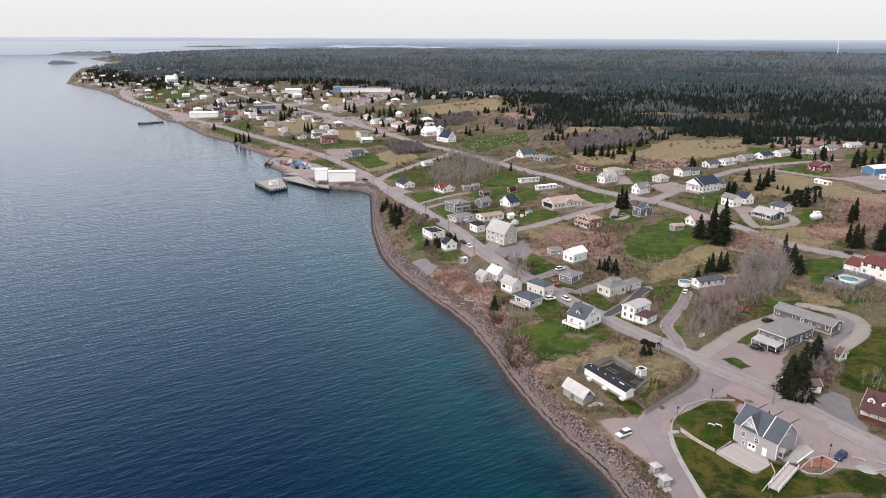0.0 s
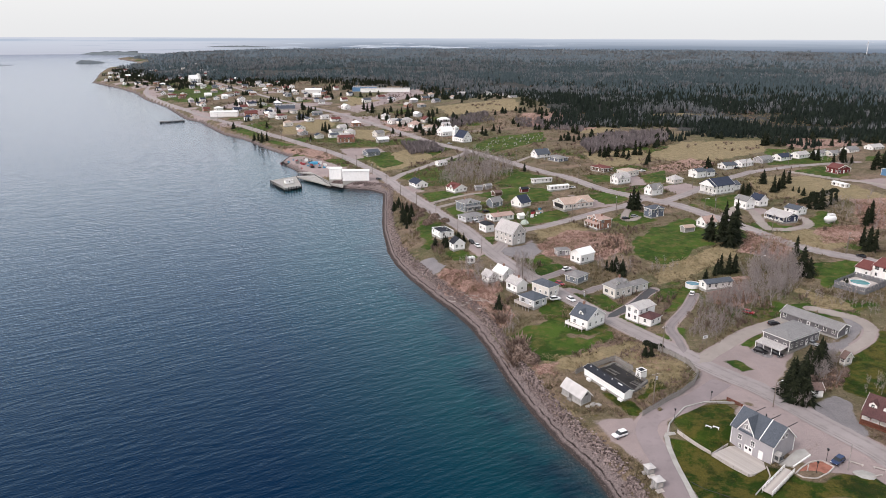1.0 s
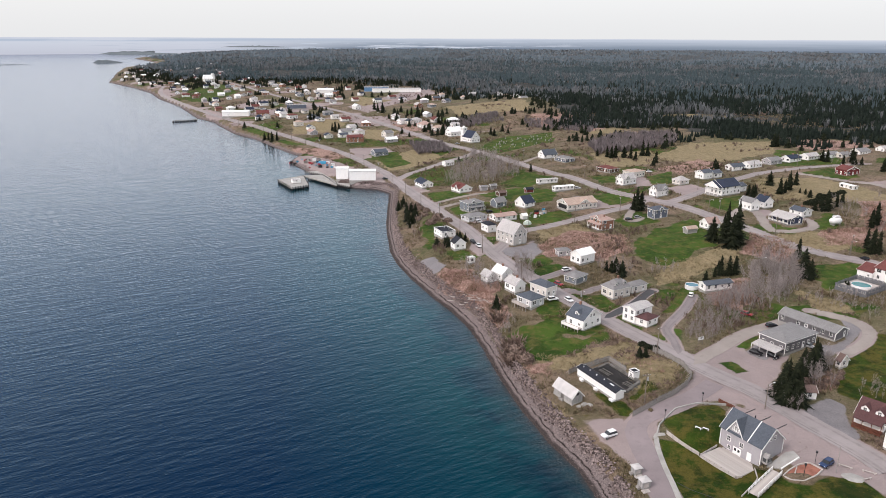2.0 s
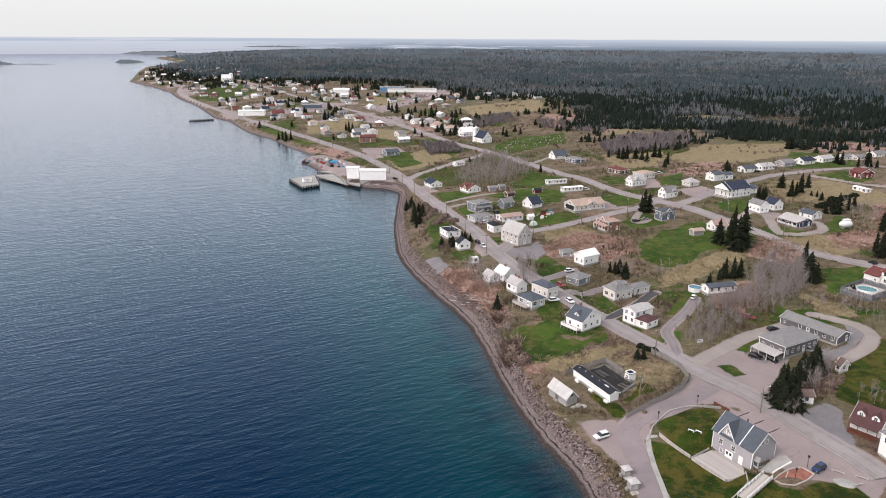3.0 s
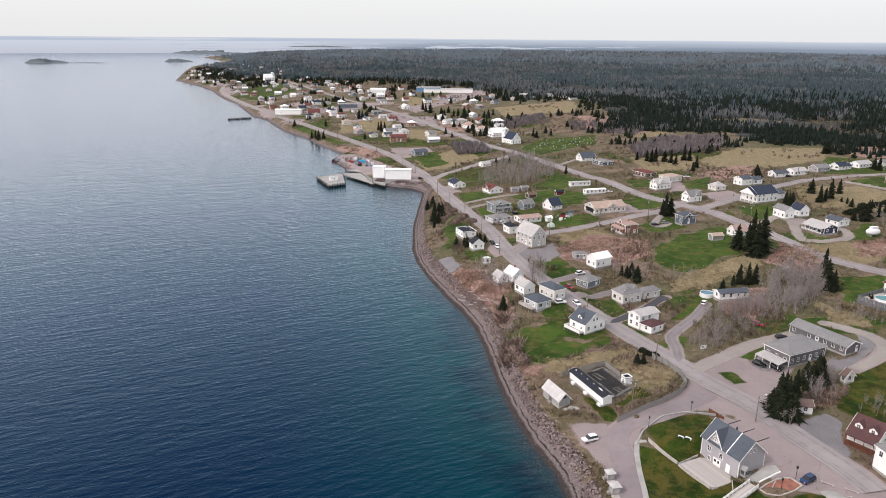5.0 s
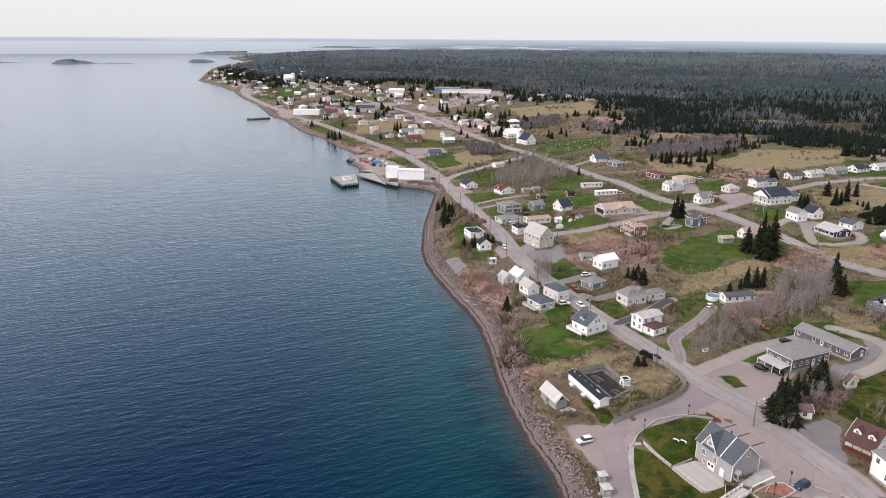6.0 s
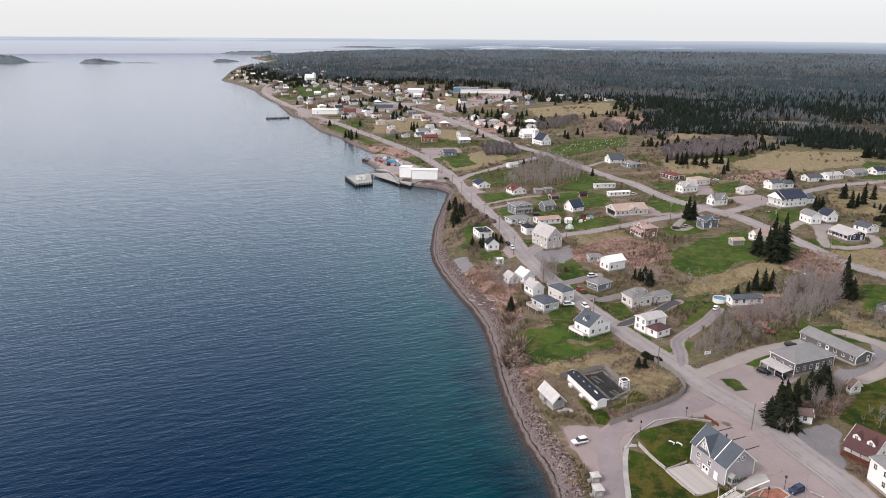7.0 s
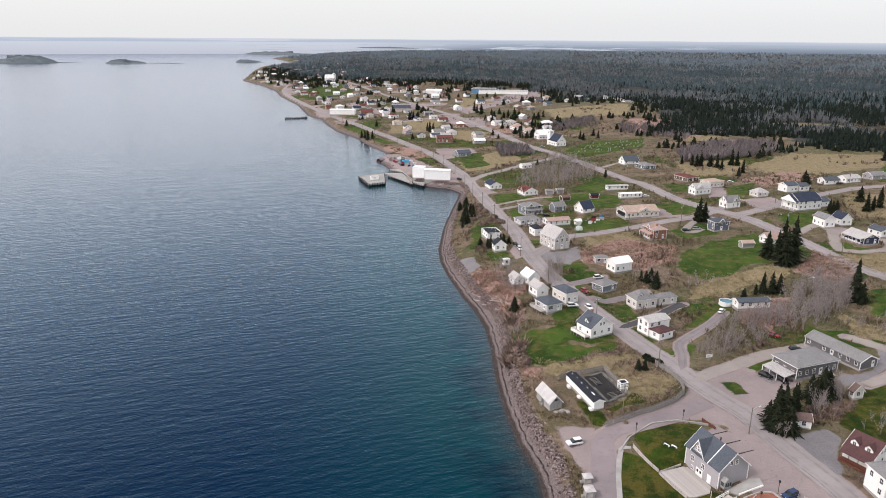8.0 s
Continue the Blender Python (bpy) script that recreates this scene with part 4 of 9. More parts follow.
# ---- far distance ----
def backdrop_material():
    """Far coast and inlets beyond the reach of the ground sheet, self-lit, with the haze painted in."""
    n = Nodes("self_lit_hazy_coast", 1.0)
    sep = n.t.nodes.new("ShaderNodeSeparateXYZ")
    n.t.links.new(n.co, sep.inputs[0])
    h, side = sep.outputs["Z"], sep.outputs["X"]
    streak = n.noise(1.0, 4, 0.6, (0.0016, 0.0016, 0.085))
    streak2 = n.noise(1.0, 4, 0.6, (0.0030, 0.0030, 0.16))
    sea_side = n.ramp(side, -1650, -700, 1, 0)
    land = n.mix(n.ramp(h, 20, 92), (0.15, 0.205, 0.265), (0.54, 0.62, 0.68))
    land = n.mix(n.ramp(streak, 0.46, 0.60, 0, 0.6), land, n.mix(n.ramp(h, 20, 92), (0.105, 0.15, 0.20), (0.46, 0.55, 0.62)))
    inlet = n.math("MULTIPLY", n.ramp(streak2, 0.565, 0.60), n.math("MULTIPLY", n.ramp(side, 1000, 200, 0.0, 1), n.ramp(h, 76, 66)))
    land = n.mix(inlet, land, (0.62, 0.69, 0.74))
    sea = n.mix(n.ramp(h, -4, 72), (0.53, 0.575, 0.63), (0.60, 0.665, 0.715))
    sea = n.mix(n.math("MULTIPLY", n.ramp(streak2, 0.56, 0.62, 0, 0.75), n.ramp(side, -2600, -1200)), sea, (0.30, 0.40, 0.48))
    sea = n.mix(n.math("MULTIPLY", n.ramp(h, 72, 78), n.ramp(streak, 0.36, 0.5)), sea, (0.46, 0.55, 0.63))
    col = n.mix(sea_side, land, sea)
    # Painted haze: the upper edge fades towards the tone of the sky.
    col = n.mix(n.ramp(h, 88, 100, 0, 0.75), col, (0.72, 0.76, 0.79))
    # The sheet glows with these colours; no lamp lights it.
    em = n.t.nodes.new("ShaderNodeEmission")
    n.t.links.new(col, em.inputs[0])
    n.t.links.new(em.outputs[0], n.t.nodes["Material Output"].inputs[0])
    return n.mat


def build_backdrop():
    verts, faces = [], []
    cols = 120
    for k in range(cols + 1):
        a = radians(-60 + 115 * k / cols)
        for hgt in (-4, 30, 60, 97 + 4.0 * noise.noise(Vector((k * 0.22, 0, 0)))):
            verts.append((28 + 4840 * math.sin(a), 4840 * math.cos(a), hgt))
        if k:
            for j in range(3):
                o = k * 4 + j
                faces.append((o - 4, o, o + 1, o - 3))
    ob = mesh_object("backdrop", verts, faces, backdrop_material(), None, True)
    tagged(ob, "self-lit backdrop of blue far coast and inlets with painted haze", "backdrop", kind="structure")


build_backdrop()


def island(label, x, y, length, width, height, turn, base=0.0, seed=1):
    """A low wooded island: a ragged mound with a stony rim."""
    bm = bmesh.new()
    rows, cols = 9, 48
    ring = []
    for i in range(rows):
        f = i / (rows - 1)
        ring.append([])
        for j in range(cols):
            a = 2 * math.pi * j / cols
            wob = 1 + 0.35 * noise.noise(Vector((math.cos(a) * 2 + seed * 5, math.sin(a) * 2, 0)))
            r = (1 - f) * wob
            top = height * min(1, f * 3.2) * (0.7 + 0.5 * noise.noise(Vector((j * 0.7 + seed, f * 9, 3)))) * (0.55 + 0.45 * math.cos(a * 1.0 + seed)) if f > 0 else -1
            ring[-1].append(bm.verts.new((math.cos(a) * r * length / 2, math.sin(a) * r * width / 2, base + max(top, -1))))
    for i in range(rows - 1):
        for j in range(cols):
            k = (j + 1) % cols
            bm.faces.new((ring[i][j], ring[i][k], ring[i + 1][k], ring[i + 1][j]))
    me = bpy.data.meshes.new("island")
    bm.to_mesh(me)
    me.materials.append(HAZED_ISLE)
    ob = new("island", me)
    ob.matrix_world = pose(x, y, 0, 0, 0, turn)
    return tagged(ob, label, "island")


# ---- builders ----
def part(name, bm, material, parent, label=""):
    """Links a bmesh as one mesh object under a thing or a part."""
    me = bpy.data.meshes.new(name)
    bm.to_mesh(me)
    bm.free()
    me.materials.append(material)
    ob = new(name, me)
    ob.parent = parent
    return tagged(ob, label) if label else ob


def shared(name, me, parent, m):
    """A part on mesh data that alike parts share."""
    ob = new(name, me)
    ob.parent = parent
    ob.matrix_basis = m
    return ob


def box(bm, x0, y0, z0, x1, y1, z1):
    v = [bm.verts.new(p) for p in ((x0, y0, z0), (x1, y0, z0), (x1, y1, z0), (x0, y1, z0), (x0, y0, z1), (x1, y0, z1), (x1, y1, z1), (x0, y1, z1))]
    for f in ((3, 2, 1, 0), (4, 5, 6, 7), (0, 1, 5, 4), (1, 2, 6, 5), (2, 3, 7, 6), (3, 0, 4, 7)):
        bm.faces.new([v[i] for i in f])
    return v


def boxes(*items):
    bm = bmesh.new()
    for it in items:
        box(bm, *it)
    return bm


def beam(bm, a, b, r0, r1=None, n=6):
    """A tapered bar from a to b."""
    a, b = Vector(a), Vector(b)
    r1 = r0 if r1 is None else r1
    d = (b - a).normalized()
    u = d.orthogonal().normalized()
    w = d.cross(u)
    rings = []
    for c, r in ((a, r0), (b, r1)):
        rings.append([bm.verts.new(c + (u * math.cos(2 * math.pi * k / n) + w * math.sin(2 * math.pi * k / n)) * r) for k in range(n)])
    for k in range(n):
        j = (k + 1) % n
        bm.faces.new((rings[0][k], rings[0][j], rings[1][j], rings[1][k]))
    bm.faces.new(rings[0][::-1]), bm.faces.new(rings[1])


def prism(bm, profile, x0, x1):
    """A (y, z) outline drawn along x."""
    a = [bm.verts.new((x0, y, z)) for y, z in profile]
    b = [bm.verts.new((x1, y, z)) for y, z in profile]
    n = len(profile)
    for k in range(n):
        j = (k + 1) % n
        bm.faces.new((a[k], a[j], b[j], b[k]))
    bm.faces.new(a[::-1]), bm.faces.new(b)
    bmesh.ops.recalc_face_normals(bm, faces=bm.faces)


def thing(name, label, category, x, y, turn=0, z=None, group=""):
    ob = new(name)
    ob.matrix_basis = pose(x, y, ground_at(x, y) if z is None else z, 0, 0, turn)
    return tagged(ob, label, category, group)


def make_data(name, bm, material):
    me = bpy.data.meshes.new(name)
    bm.to_mesh(me)
    bm.free()
    me.materials.append(material)
    return me


def window_data(w, h):
    """A cross-barred frame in one piece, and its glass."""
    t = 0.11
    xs, zs = (-w / 2 - t, -w / 2, -0.03, 0.03, w / 2, w / 2 + t), (-t - 0.05, 0, h / 2 - 0.03, h / 2 + 0.03, h, h + t)
    bm = bmesh.new()
    grid = [[bm.verts.new((x, -0.03, z)) for z in zs] for x in xs]
    faces = [bm.faces.new((grid[i][k], grid[i + 1][k], grid[i + 1][k + 1], grid[i][k + 1])) for i in range(5) for k in range(5) if not (i in (1, 3) and k in (1, 3))]
    for v in bmesh.ops.extrude_face_region(bm, geom=faces)["geom"]:
        if isinstance(v, bmesh.types.BMVert):
            v.co.y += 0.08
    bmesh.ops.recalc_face_normals(bm, faces=bm.faces)
    return make_data("window", bm, TRIM), make_data("pane", boxes((-w / 2, 0.0, 0, w / 2, 0.03, h)), GLASS)


WIN_STD, WIN_WIDE, WIN_SMALL = window_data(0.95, 1.3), window_data(1.7, 1.3), window_data(0.75, 0.95)
WIN_NARROW, WIN_TALL = window_data(0.36, 0.9), window_data(0.44, 1.25)
DOOR_DATA = make_data("door", boxes((-0.5, -0.05, 0, 0.5, 0.04, 2.1), (-0.62, -0.03, 0, -0.5, 0.05, 2.2), (0.5, -0.03, 0, 0.62, 0.05, 2.2), (-0.62, -0.03, 2.1, 0.62, 0.05, 2.22), (-0.35, -0.07, 0.25, 0.35, -0.05, 0.9), (-0.35, -0.07, 1.1, 0.35, -0.05, 1.9)), TRIM)
DOOR_GLASS = make_data("door_pane", boxes((-0.3, -0.085, 1.15, 0.3, -0.07, 1.85)), GLASS)


def put_window(ob, kind, m):
    win = shared("window", kind[0], ob, m)
    shared("pane", kind[1], win, Matrix())


def wall_rows(ob, w, d, eave, gable, detail, rnd, base):
    """Windows along the four walls, storey by storey, and one door."""
    storeys = max(1, int((eave + 0.6) // 2.6))
    sides = [(w, pose(0, -d / 2, 0)), (d, pose(w / 2, 0, 0, 0, 0, 90)), (w, pose(0, d / 2, 0, 0, 0, 180)), (d, pose(-w / 2, 0, 0, 0, 0, -90))]
    for side, (length, m) in enumerate(sides):
        out = (ob.matrix_basis.to_3x3() @ m.to_3x3() @ Vector((0, -1, 0))).y
        if out > (0.2 if detail else -0.3):
            continue
        n = max(1, int(length / (2.7 if detail else 3.4)))
        for s in range(storeys):
            z = base + 0.95 + s * 2.65
            if z + 1.4 > eave:
                z = eave - 1.55
            for k in range(n):
                u = (k + 0.5) / n * length - length / 2
                if s == 0 and side in (0, 1) and k == n // 2 and length > 4:
                    dr = shared("door", DOOR_DATA, ob, m @ pose(u, -0.02, base + 0.05))
                    shared("door_pane", DOOR_GLASS, dr, Matrix())
                    continue
                if rnd.random() < 0.12:
                    continue
                kind = WIN_WIDE if length / n > 3.2 and rnd.random() < 0.4 else WIN_STD
                if eave < 2.5:
                    kind = WIN_SMALL
                put_window(ob, kind, m @ pose(u, -0.02, min(z, eave - 1.5)))
        if gable and side in (1, 3) and d > 6 and eave > 3:
            for u in (-0.75, 0.75) if detail else (0,):
                put_window(ob, WIN_SMALL, m @ pose(u, -0.02, eave + 0.35))


def roof_gable(w, d, eave, rise, over=0.4, t=0.22):
    bm = bmesh.new()
    hw = w / 2 + over
    slope = rise / (d / 2)
    y = d / 2 + over
    low = eave - slope * over
    prism(bm, [(-y, low), (0, eave + rise), (y, low), (y, low + t), (0, eave + rise + t * 1.1), (-y, low + t)], -hw, hw)
    return bm


def roof_hip(w, d, eave, rise, over=0.45, t=0.2):
    bm = bmesh.new()
    x, y = w / 2 + over, d / 2 + over
    run = max(0.0, x - y)
    low = [bm.verts.new(p) for p in ((-x, -y, eave), (x, -y, eave), (x, y, eave), (-x, y, eave))]
    mid = [bm.verts.new((v.co.x, v.co.y, eave + t)) for v in low]
    for k in range(4):
        j = (k + 1) % 4
        bm.faces.new((low[k], low[j], mid[j], mid[k]))
    bm.faces.new(low[::-1])
    a, b = bm.verts.new((-run - 0.05, 0, eave + rise + t)), bm.verts.new((run + 0.05, 0, eave + rise + t))
    for f in ((mid[0], mid[1], b, a), (mid[1], mid[2], b), (mid[2], mid[3], a, b), (mid[3], mid[0], a)):
        bm.faces.new(f)
    return bm


def gable_wall(w, d, z0, eave, rise):
    bm = bmesh.new()
    prism(bm, [(-d / 2, z0), (d / 2, z0), (d / 2, eave), (0, eave + rise - 0.06), (-d / 2, eave)], -w / 2, w / 2)
    return bm


house_count = 0
HOUSE_SPOTS = []


def house(kind, label, at, turn, w, d, eave, rise, form, wall, roof, detail=1, porch="", deck="", dormers=0, chimney=0, tower=0, gate=0, level=None, blank=0, cross=None):
    """A wooden building: foundation, walls, roof with eaves, corner boards, windows with panes, a door, and what else it has."""
    global house_count
    house_count += 1
    rnd = random.Random(house_count)
    x, y = at
    HOUSE_SPOTS.append((x, y, math.hypot(w, d) / 2 * 0.9 + 0.5))
    ca, sa = math.cos(radians(turn)), math.sin(radians(turn))
    corners = [ground_at(x + ca * u - sa * v, y + sa * u + ca * v) for u in (-w / 2, w / 2) for v in (-d / 2, d / 2)]
    if level is not None:
        corners = [level] * 4
    z = sum(corners) / 4 * 0.4 + max(corners) * 0.6
    drop = z - min(corners) + 0.6
    base = 0.35
    ob = thing(kind, label, kind.replace("_", " "), x, y, turn, z)
    part("foundation", boxes((-w / 2 - 0.06, -d / 2 - 0.06, -drop, w / 2 + 0.06, d / 2 + 0.06, base)), CONCRETE, ob)
    if form == "gable":
        part("wall", gable_wall(w, d, base, eave, rise), wall, ob)
        part("roof", roof_gable(w, d, eave, rise), roof, ob)
        if detail or w < 20:
            over = 0.43
            slope = rise / (d / 2)
            for sx in (-1, 1):
                bm = bmesh.new()
                yy, low = d / 2 + over, eave - slope * over
                prism(bm, [(-yy, low - 0.12), (0, eave + rise - 0.12), (yy, low - 0.12), (yy, low + 0.24), (0, eave + rise + 0.27), (-yy, low + 0.24)], sx * (w / 2 + 0.4) - 0.03, sx * (w / 2 + 0.4) + 0.03)
                part("bargeboard", bm, TRIM, ob)
    elif form == "hip":
        part("wall", boxes((-w / 2, -d / 2, base, w / 2, d / 2, eave)), wall, ob)
        part("roof", roof_hip(w, d, eave, rise), roof, ob)
        part("fascia", boxes((-w / 2 - 0.47, -d / 2 - 0.47, eave - 0.12, w / 2 + 0.47, d / 2 + 0.47, eave + 0.1)), TRIM, ob)
    else:
        part("wall", boxes((-w / 2, -d / 2, base, w / 2, d / 2, eave)), wall, ob)
        bm = boxes((-w / 2 - 0.15, -d / 2 - 0.15, eave, w / 2 + 0.15, d / 2 + 0.15, eave + 0.18))
        part("roof", bm, roof, ob)
        for sx, sy, lx, ly in ((-1, 0, 0.14, d / 2), (1, 0, 0.14, d / 2), (0, -1, w / 2, 0.14), (0, 1, w / 2, 0.14)):
            cx, cy = sx * (w / 2 + 0.08), sy * (d / 2 + 0.08)
            part("coping", boxes((cx - lx, cy - ly, eave + 0.18, cx + lx, cy + ly, eave + 0.38)), TRIM, ob)
        if kind == "house":
            for k in range(4):
                u, v = rnd.uniform(-0.35, 0.35) * w, rnd.uniform(-0.35, 0.35) * d
                part("roof_vent", boxes((u - 0.2, v - 0.2, eave + 0.18, u + 0.2, v + 0.2, eave + 0.7)), STEEL, ob)
    if detail:
        for sx in (-1, 1):
            for sy in (-1, 1):
                cx, cy = sx * (w / 2 + 0.01), sy * (d / 2 + 0.01)
                part("corner_board", boxes((cx - 0.09, cy - 0.09, base, cx + 0.09, cy + 0.09, eave - 0.02)), TRIM, ob)
    if kind != "warehouse" and not blank:
        wall_rows(ob, w, d, eave, form == "gable", detail, rnd, base)
    if chimney or (detail and rnd.random() < 0.4 and kind == "house" and not blank):
        u = rnd.uniform(-0.25, 0.25) * w
        part("chimney", boxes((u - 0.35, -0.3, eave + rise * 0.55, u + 0.35, 0.35, eave + rise + 1.0), (u - 0.42, -0.37, eave + rise + 1.0, u + 0.42, 0.42, eave + rise + 1.12)), BRICK, ob)
    for k in range(dormers):
        u = (k + 0.5) / dormers * w - w / 2 if dormers > 1 else 0
        dy = -d / 2 + 0.9
        dz = eave + rise * (0.9 / (d / 2)) - 0.2
        bm = bmesh.new()
        prism(bm, [(-0.95, 0), (0.95, 0), (0.95, 1.25), (0, 2.0), (-0.95, 1.25)], 0, d / 2 - 0.9)
        bmesh.ops.transform(bm, matrix=pose(u, dy, dz, 0, 0, 90), verts=bm.verts)
        dm = part("dormer", bm, WALL_WHITE if wall is not WALL_CREAM else wall, ob)
        bm = bmesh.new()
        prism(bm, [(-1.2, 1.05), (0, 2.02), (1.2, 1.05), (1.2, 1.2), (0, 2.2), (-1.2, 1.2)], -0.25, d / 2 - 0.9)
        bmesh.ops.transform(bm, matrix=pose(u, dy, dz, 0, 0, 90), verts=bm.verts)
        part("dormer_roof", bm, roof, dm)
        win = shared("window", WIN_SMALL[0], dm, pose(u, dy - 0.03, dz + 0.3))
        part("pane", boxes((u - 0.37, dy - 0.03, dz + 0.3, u + 0.37, dy, dz + 1.25)), GLASS, dm)
    if porch:
        py = -d / 2 - 2.0
        bm = bmesh.new()
        prism(bm, [(py - 0.2, 2.55), (-d / 2, 3.25), (-d / 2, 3.43), (py - 0.2, 2.72)], -w / 2, w / 2)
        pr = part("porch", bm, roof, ob, "lean-to porch roof over the door")
        part("porch_floor", boxes((-w / 2, py, -drop, w / 2, -d / 2 - 0.07, 0.32)), WOOD_BROWN if wall is WALL_WHITE else WOOD_GREY, pr)
        posts = max(3, int(w / 2.2))
        for k in range(posts + 1):
            u = -w / 2 + 0.1 + k * (w - 0.2) / posts
            part("post", boxes((u - 0.07, py + 0.05, 0.32, u + 0.07, py + 0.19, 2.62)), WOOD_BROWN if wall is WALL_WHITE else TRIM, pr)
        for z0 in (0.62, 1.12):
            part("rail", boxes((-w / 2, py + 0.08, z0, w / 2, py + 0.16, z0 + 0.09)), WOOD_BROWN if wall is WALL_WHITE else TRIM, pr)
        part("railing_boards", boxes(*[(-w / 2 + k * 0.28, py + 0.1, 0.36, -w / 2 + k * 0.28 + 0.09, py + 0.14, 1.14) for k in range(int(w / 0.28))]), WOOD_BROWN if wall is WALL_WHITE else TRIM, pr)
    if deck:
        py = -d / 2 - 2.4
        lift = max(0.9, 0.32)
        dk = part("deck", boxes((-w / 2 - 0.5, py, lift - 0.2, w / 2 - 0.5, -d / 2 - 0.07, lift)), WOOD_PALE, ob)
        for k in range(6):
            u = -w / 2 - 0.4 + k * (w - 0.2) / 5
            part("post", boxes((u - 0.08, py + 0.05, -drop - 1.2, u + 0.08, py + 0.21, lift - 0.2)), WOOD_GREY, dk)
        part("parapet", boxes((-w / 2 - 0.5, py, lift, w / 2 - 0.5, py + 0.07, lift + 0.95)), TRIM if wall is WALL_WHITE else WOOD_PALE, dk)
        part("parapet", boxes((-w / 2 - 0.5, py + 0.08, lift, -w / 2 - 0.43, -d / 2 - 0.07, lift + 0.95)), TRIM if wall is WALL_WHITE else WOOD_PALE, dk)
    for k in range(tower):
        u, v = -w / 2 - 1.2 if tower == 1 else w / 2 - 2.2, (0 if tower == 1 else (k - 0.5) * (d - 4.4))
        if tower == 1:
            v = -d / 2 + 2.5
        s = 2.2
        top = eave + rise + (2.0 if tower == 1 else 1.5)
        tw = part("tower", boxes((u - s, v - s, -drop, u + s, v + s, top)), wall, ob, "square white tower")
        bm = bmesh.new()
        box(bm, u - s - 0.25, v - s - 0.25, top, u + s + 0.25, v + s + 0.25, top + 0.3)
        part("tower_cap", bm, TRIM, tw)
        bm = bmesh.new()
        beam(bm, (u, v, top + 0.3), (u, v, top + 2.2), 1.9, 0.05, 4)
        part("spire", bm, TRIM, tw)
        for sx, sy in ((0, -1), (1, 0), (-1, 0), (0, 1)):
            cx, cy = u + sx * s, v + sy * s
            ex, ey = (0.05, 0.45) if sx else (0.45, 0.05)
            part("belfry_louvre", boxes((cx - ex, cy - ey, top - 2.2, cx + ex, cy + ey, top - 0.6)), DARK_METAL, tw)
    if cross:
        u, half, top = cross
        for nm, outline, x0, mat in (("cross_gable", [(-half, -0.3), (half, -0.3), (0, top)], 0, wall), ("cross_roof", [(-half - 0.3, -0.4), (0, top + 0.05), (half + 0.3, -0.4), (half + 0.3, -0.18), (0, top + 0.28), (-half - 0.3, -0.18)], -0.3, roof), ("bargeboard", [(-half - 0.33, -0.55), (0, top - 0.1), (half + 0.33, -0.55), (half + 0.33, -0.16), (0, top + 0.3), (-half - 0.33, -0.16)], -0.38, TRIM)):
            bm = bmesh.new()
            prism(bm, outline, x0, d / 2 if nm != "bargeboard" else -0.3)
            bmesh.ops.transform(bm, matrix=pose(u, -d / 2 - 0.06, eave, 0, 0, 90), verts=bm.verts)
            part(nm, bm, mat, ob)
        if top > 1.7:
            put_window(ob, WIN_SMALL, pose(u, -d / 2 - 0.1, eave + 0.25))
    if gate:
        # No opening is cut: a near-black block stands for the shaded inside.
        part("porch_shade_block", boxes((-w / 2 - 0.06, -d * 0.36, base + 0.1, -w / 2 + 0.5, d * 0.34, eave - 0.4)), DARK_METAL, ob)
    return ob


def beach_hut(x, y, turn, w, h):
    """A boarded box with a shallow four-sided lid, a plank apron and a hatch."""
    ob = thing("hut", "small weathered grey beach hut with a whitened lid", "hut", x, y, turn)
    HOUSE_SPOTS.append((x, y, w * 0.8))
    part("wall", boxes((-w / 2, -w / 2, -0.4, w / 2, w / 2, h)), WALL_WEATHERED, ob)
    part("roof", roof_hip(w, w, h, 0.45, 0.22, 0.1), ROOF_SHED, ob)
    part("hatch", boxes((-w * 0.28, -w / 2 - 0.05, 0.5, w * 0.28, -w / 2 - 0.01, h - 0.35)), WOOD_PALE, ob)
    part("apron", boxes((-w * 0.7, -w / 2 - 1.3, -0.1, w * 0.4, -w / 2 - 0.06, 0.12)), WOOD_PALE, ob)
    part("step", boxes((-w / 2 - 0.75, -0.5, -0.2, -w / 2 - 0.06, 0.6, 0.3)), WOOD_GREY, ob)


# ---- houses ----
house("house", "grey clapboard two-storey house with slate roof and white trim", (89.1, 160.4), -57, 11.6, 8.4, 6.1, 3.75, "gable", WALL_GREY, ROOF_SLATE, detail=3, level=6.6, blank=1)
house("house", "white wooden house with dark red roof and two dormers", (125.9, 172.2), -46, 6.9, 8.6, 3.3, 2.9, "gable", WALL_WHITE, ROOF_RED, detail=2, porch='front', dormers=2)
house("house", "white two-storey house with grey hipped roof", (125.7, 158.0), 19, 6.7, 6.3, 6.0, 1.6, "hip", WALL_WHITE, ROOF_GREY)
house("bath_house", "long low white bath house with black felt roof", (56.8, 192.2), -61, 17.8, 2.8, 2.7, 0.5, "gable", WALL_WHITE, ROOF_BLACK, detail=1, blank=1)
house("shed", "weathered grey shingled shed with pale tin roof", (46.9, 187.8), -59, 8.5, 3.8, 2.3, 2.0, "gable", WALL_WEATHERED, ROOF_SHED, detail=0, blank=1)
house("house", "white wooden house with slate-blue roof above the lawn", (58.8, 237.9), -48, 7.6, 9.6, 4.0, 3.1, "gable", WALL_WHITE, ROOF_SLATE, detail=2, dormers=1, deck='front', chimney=1)
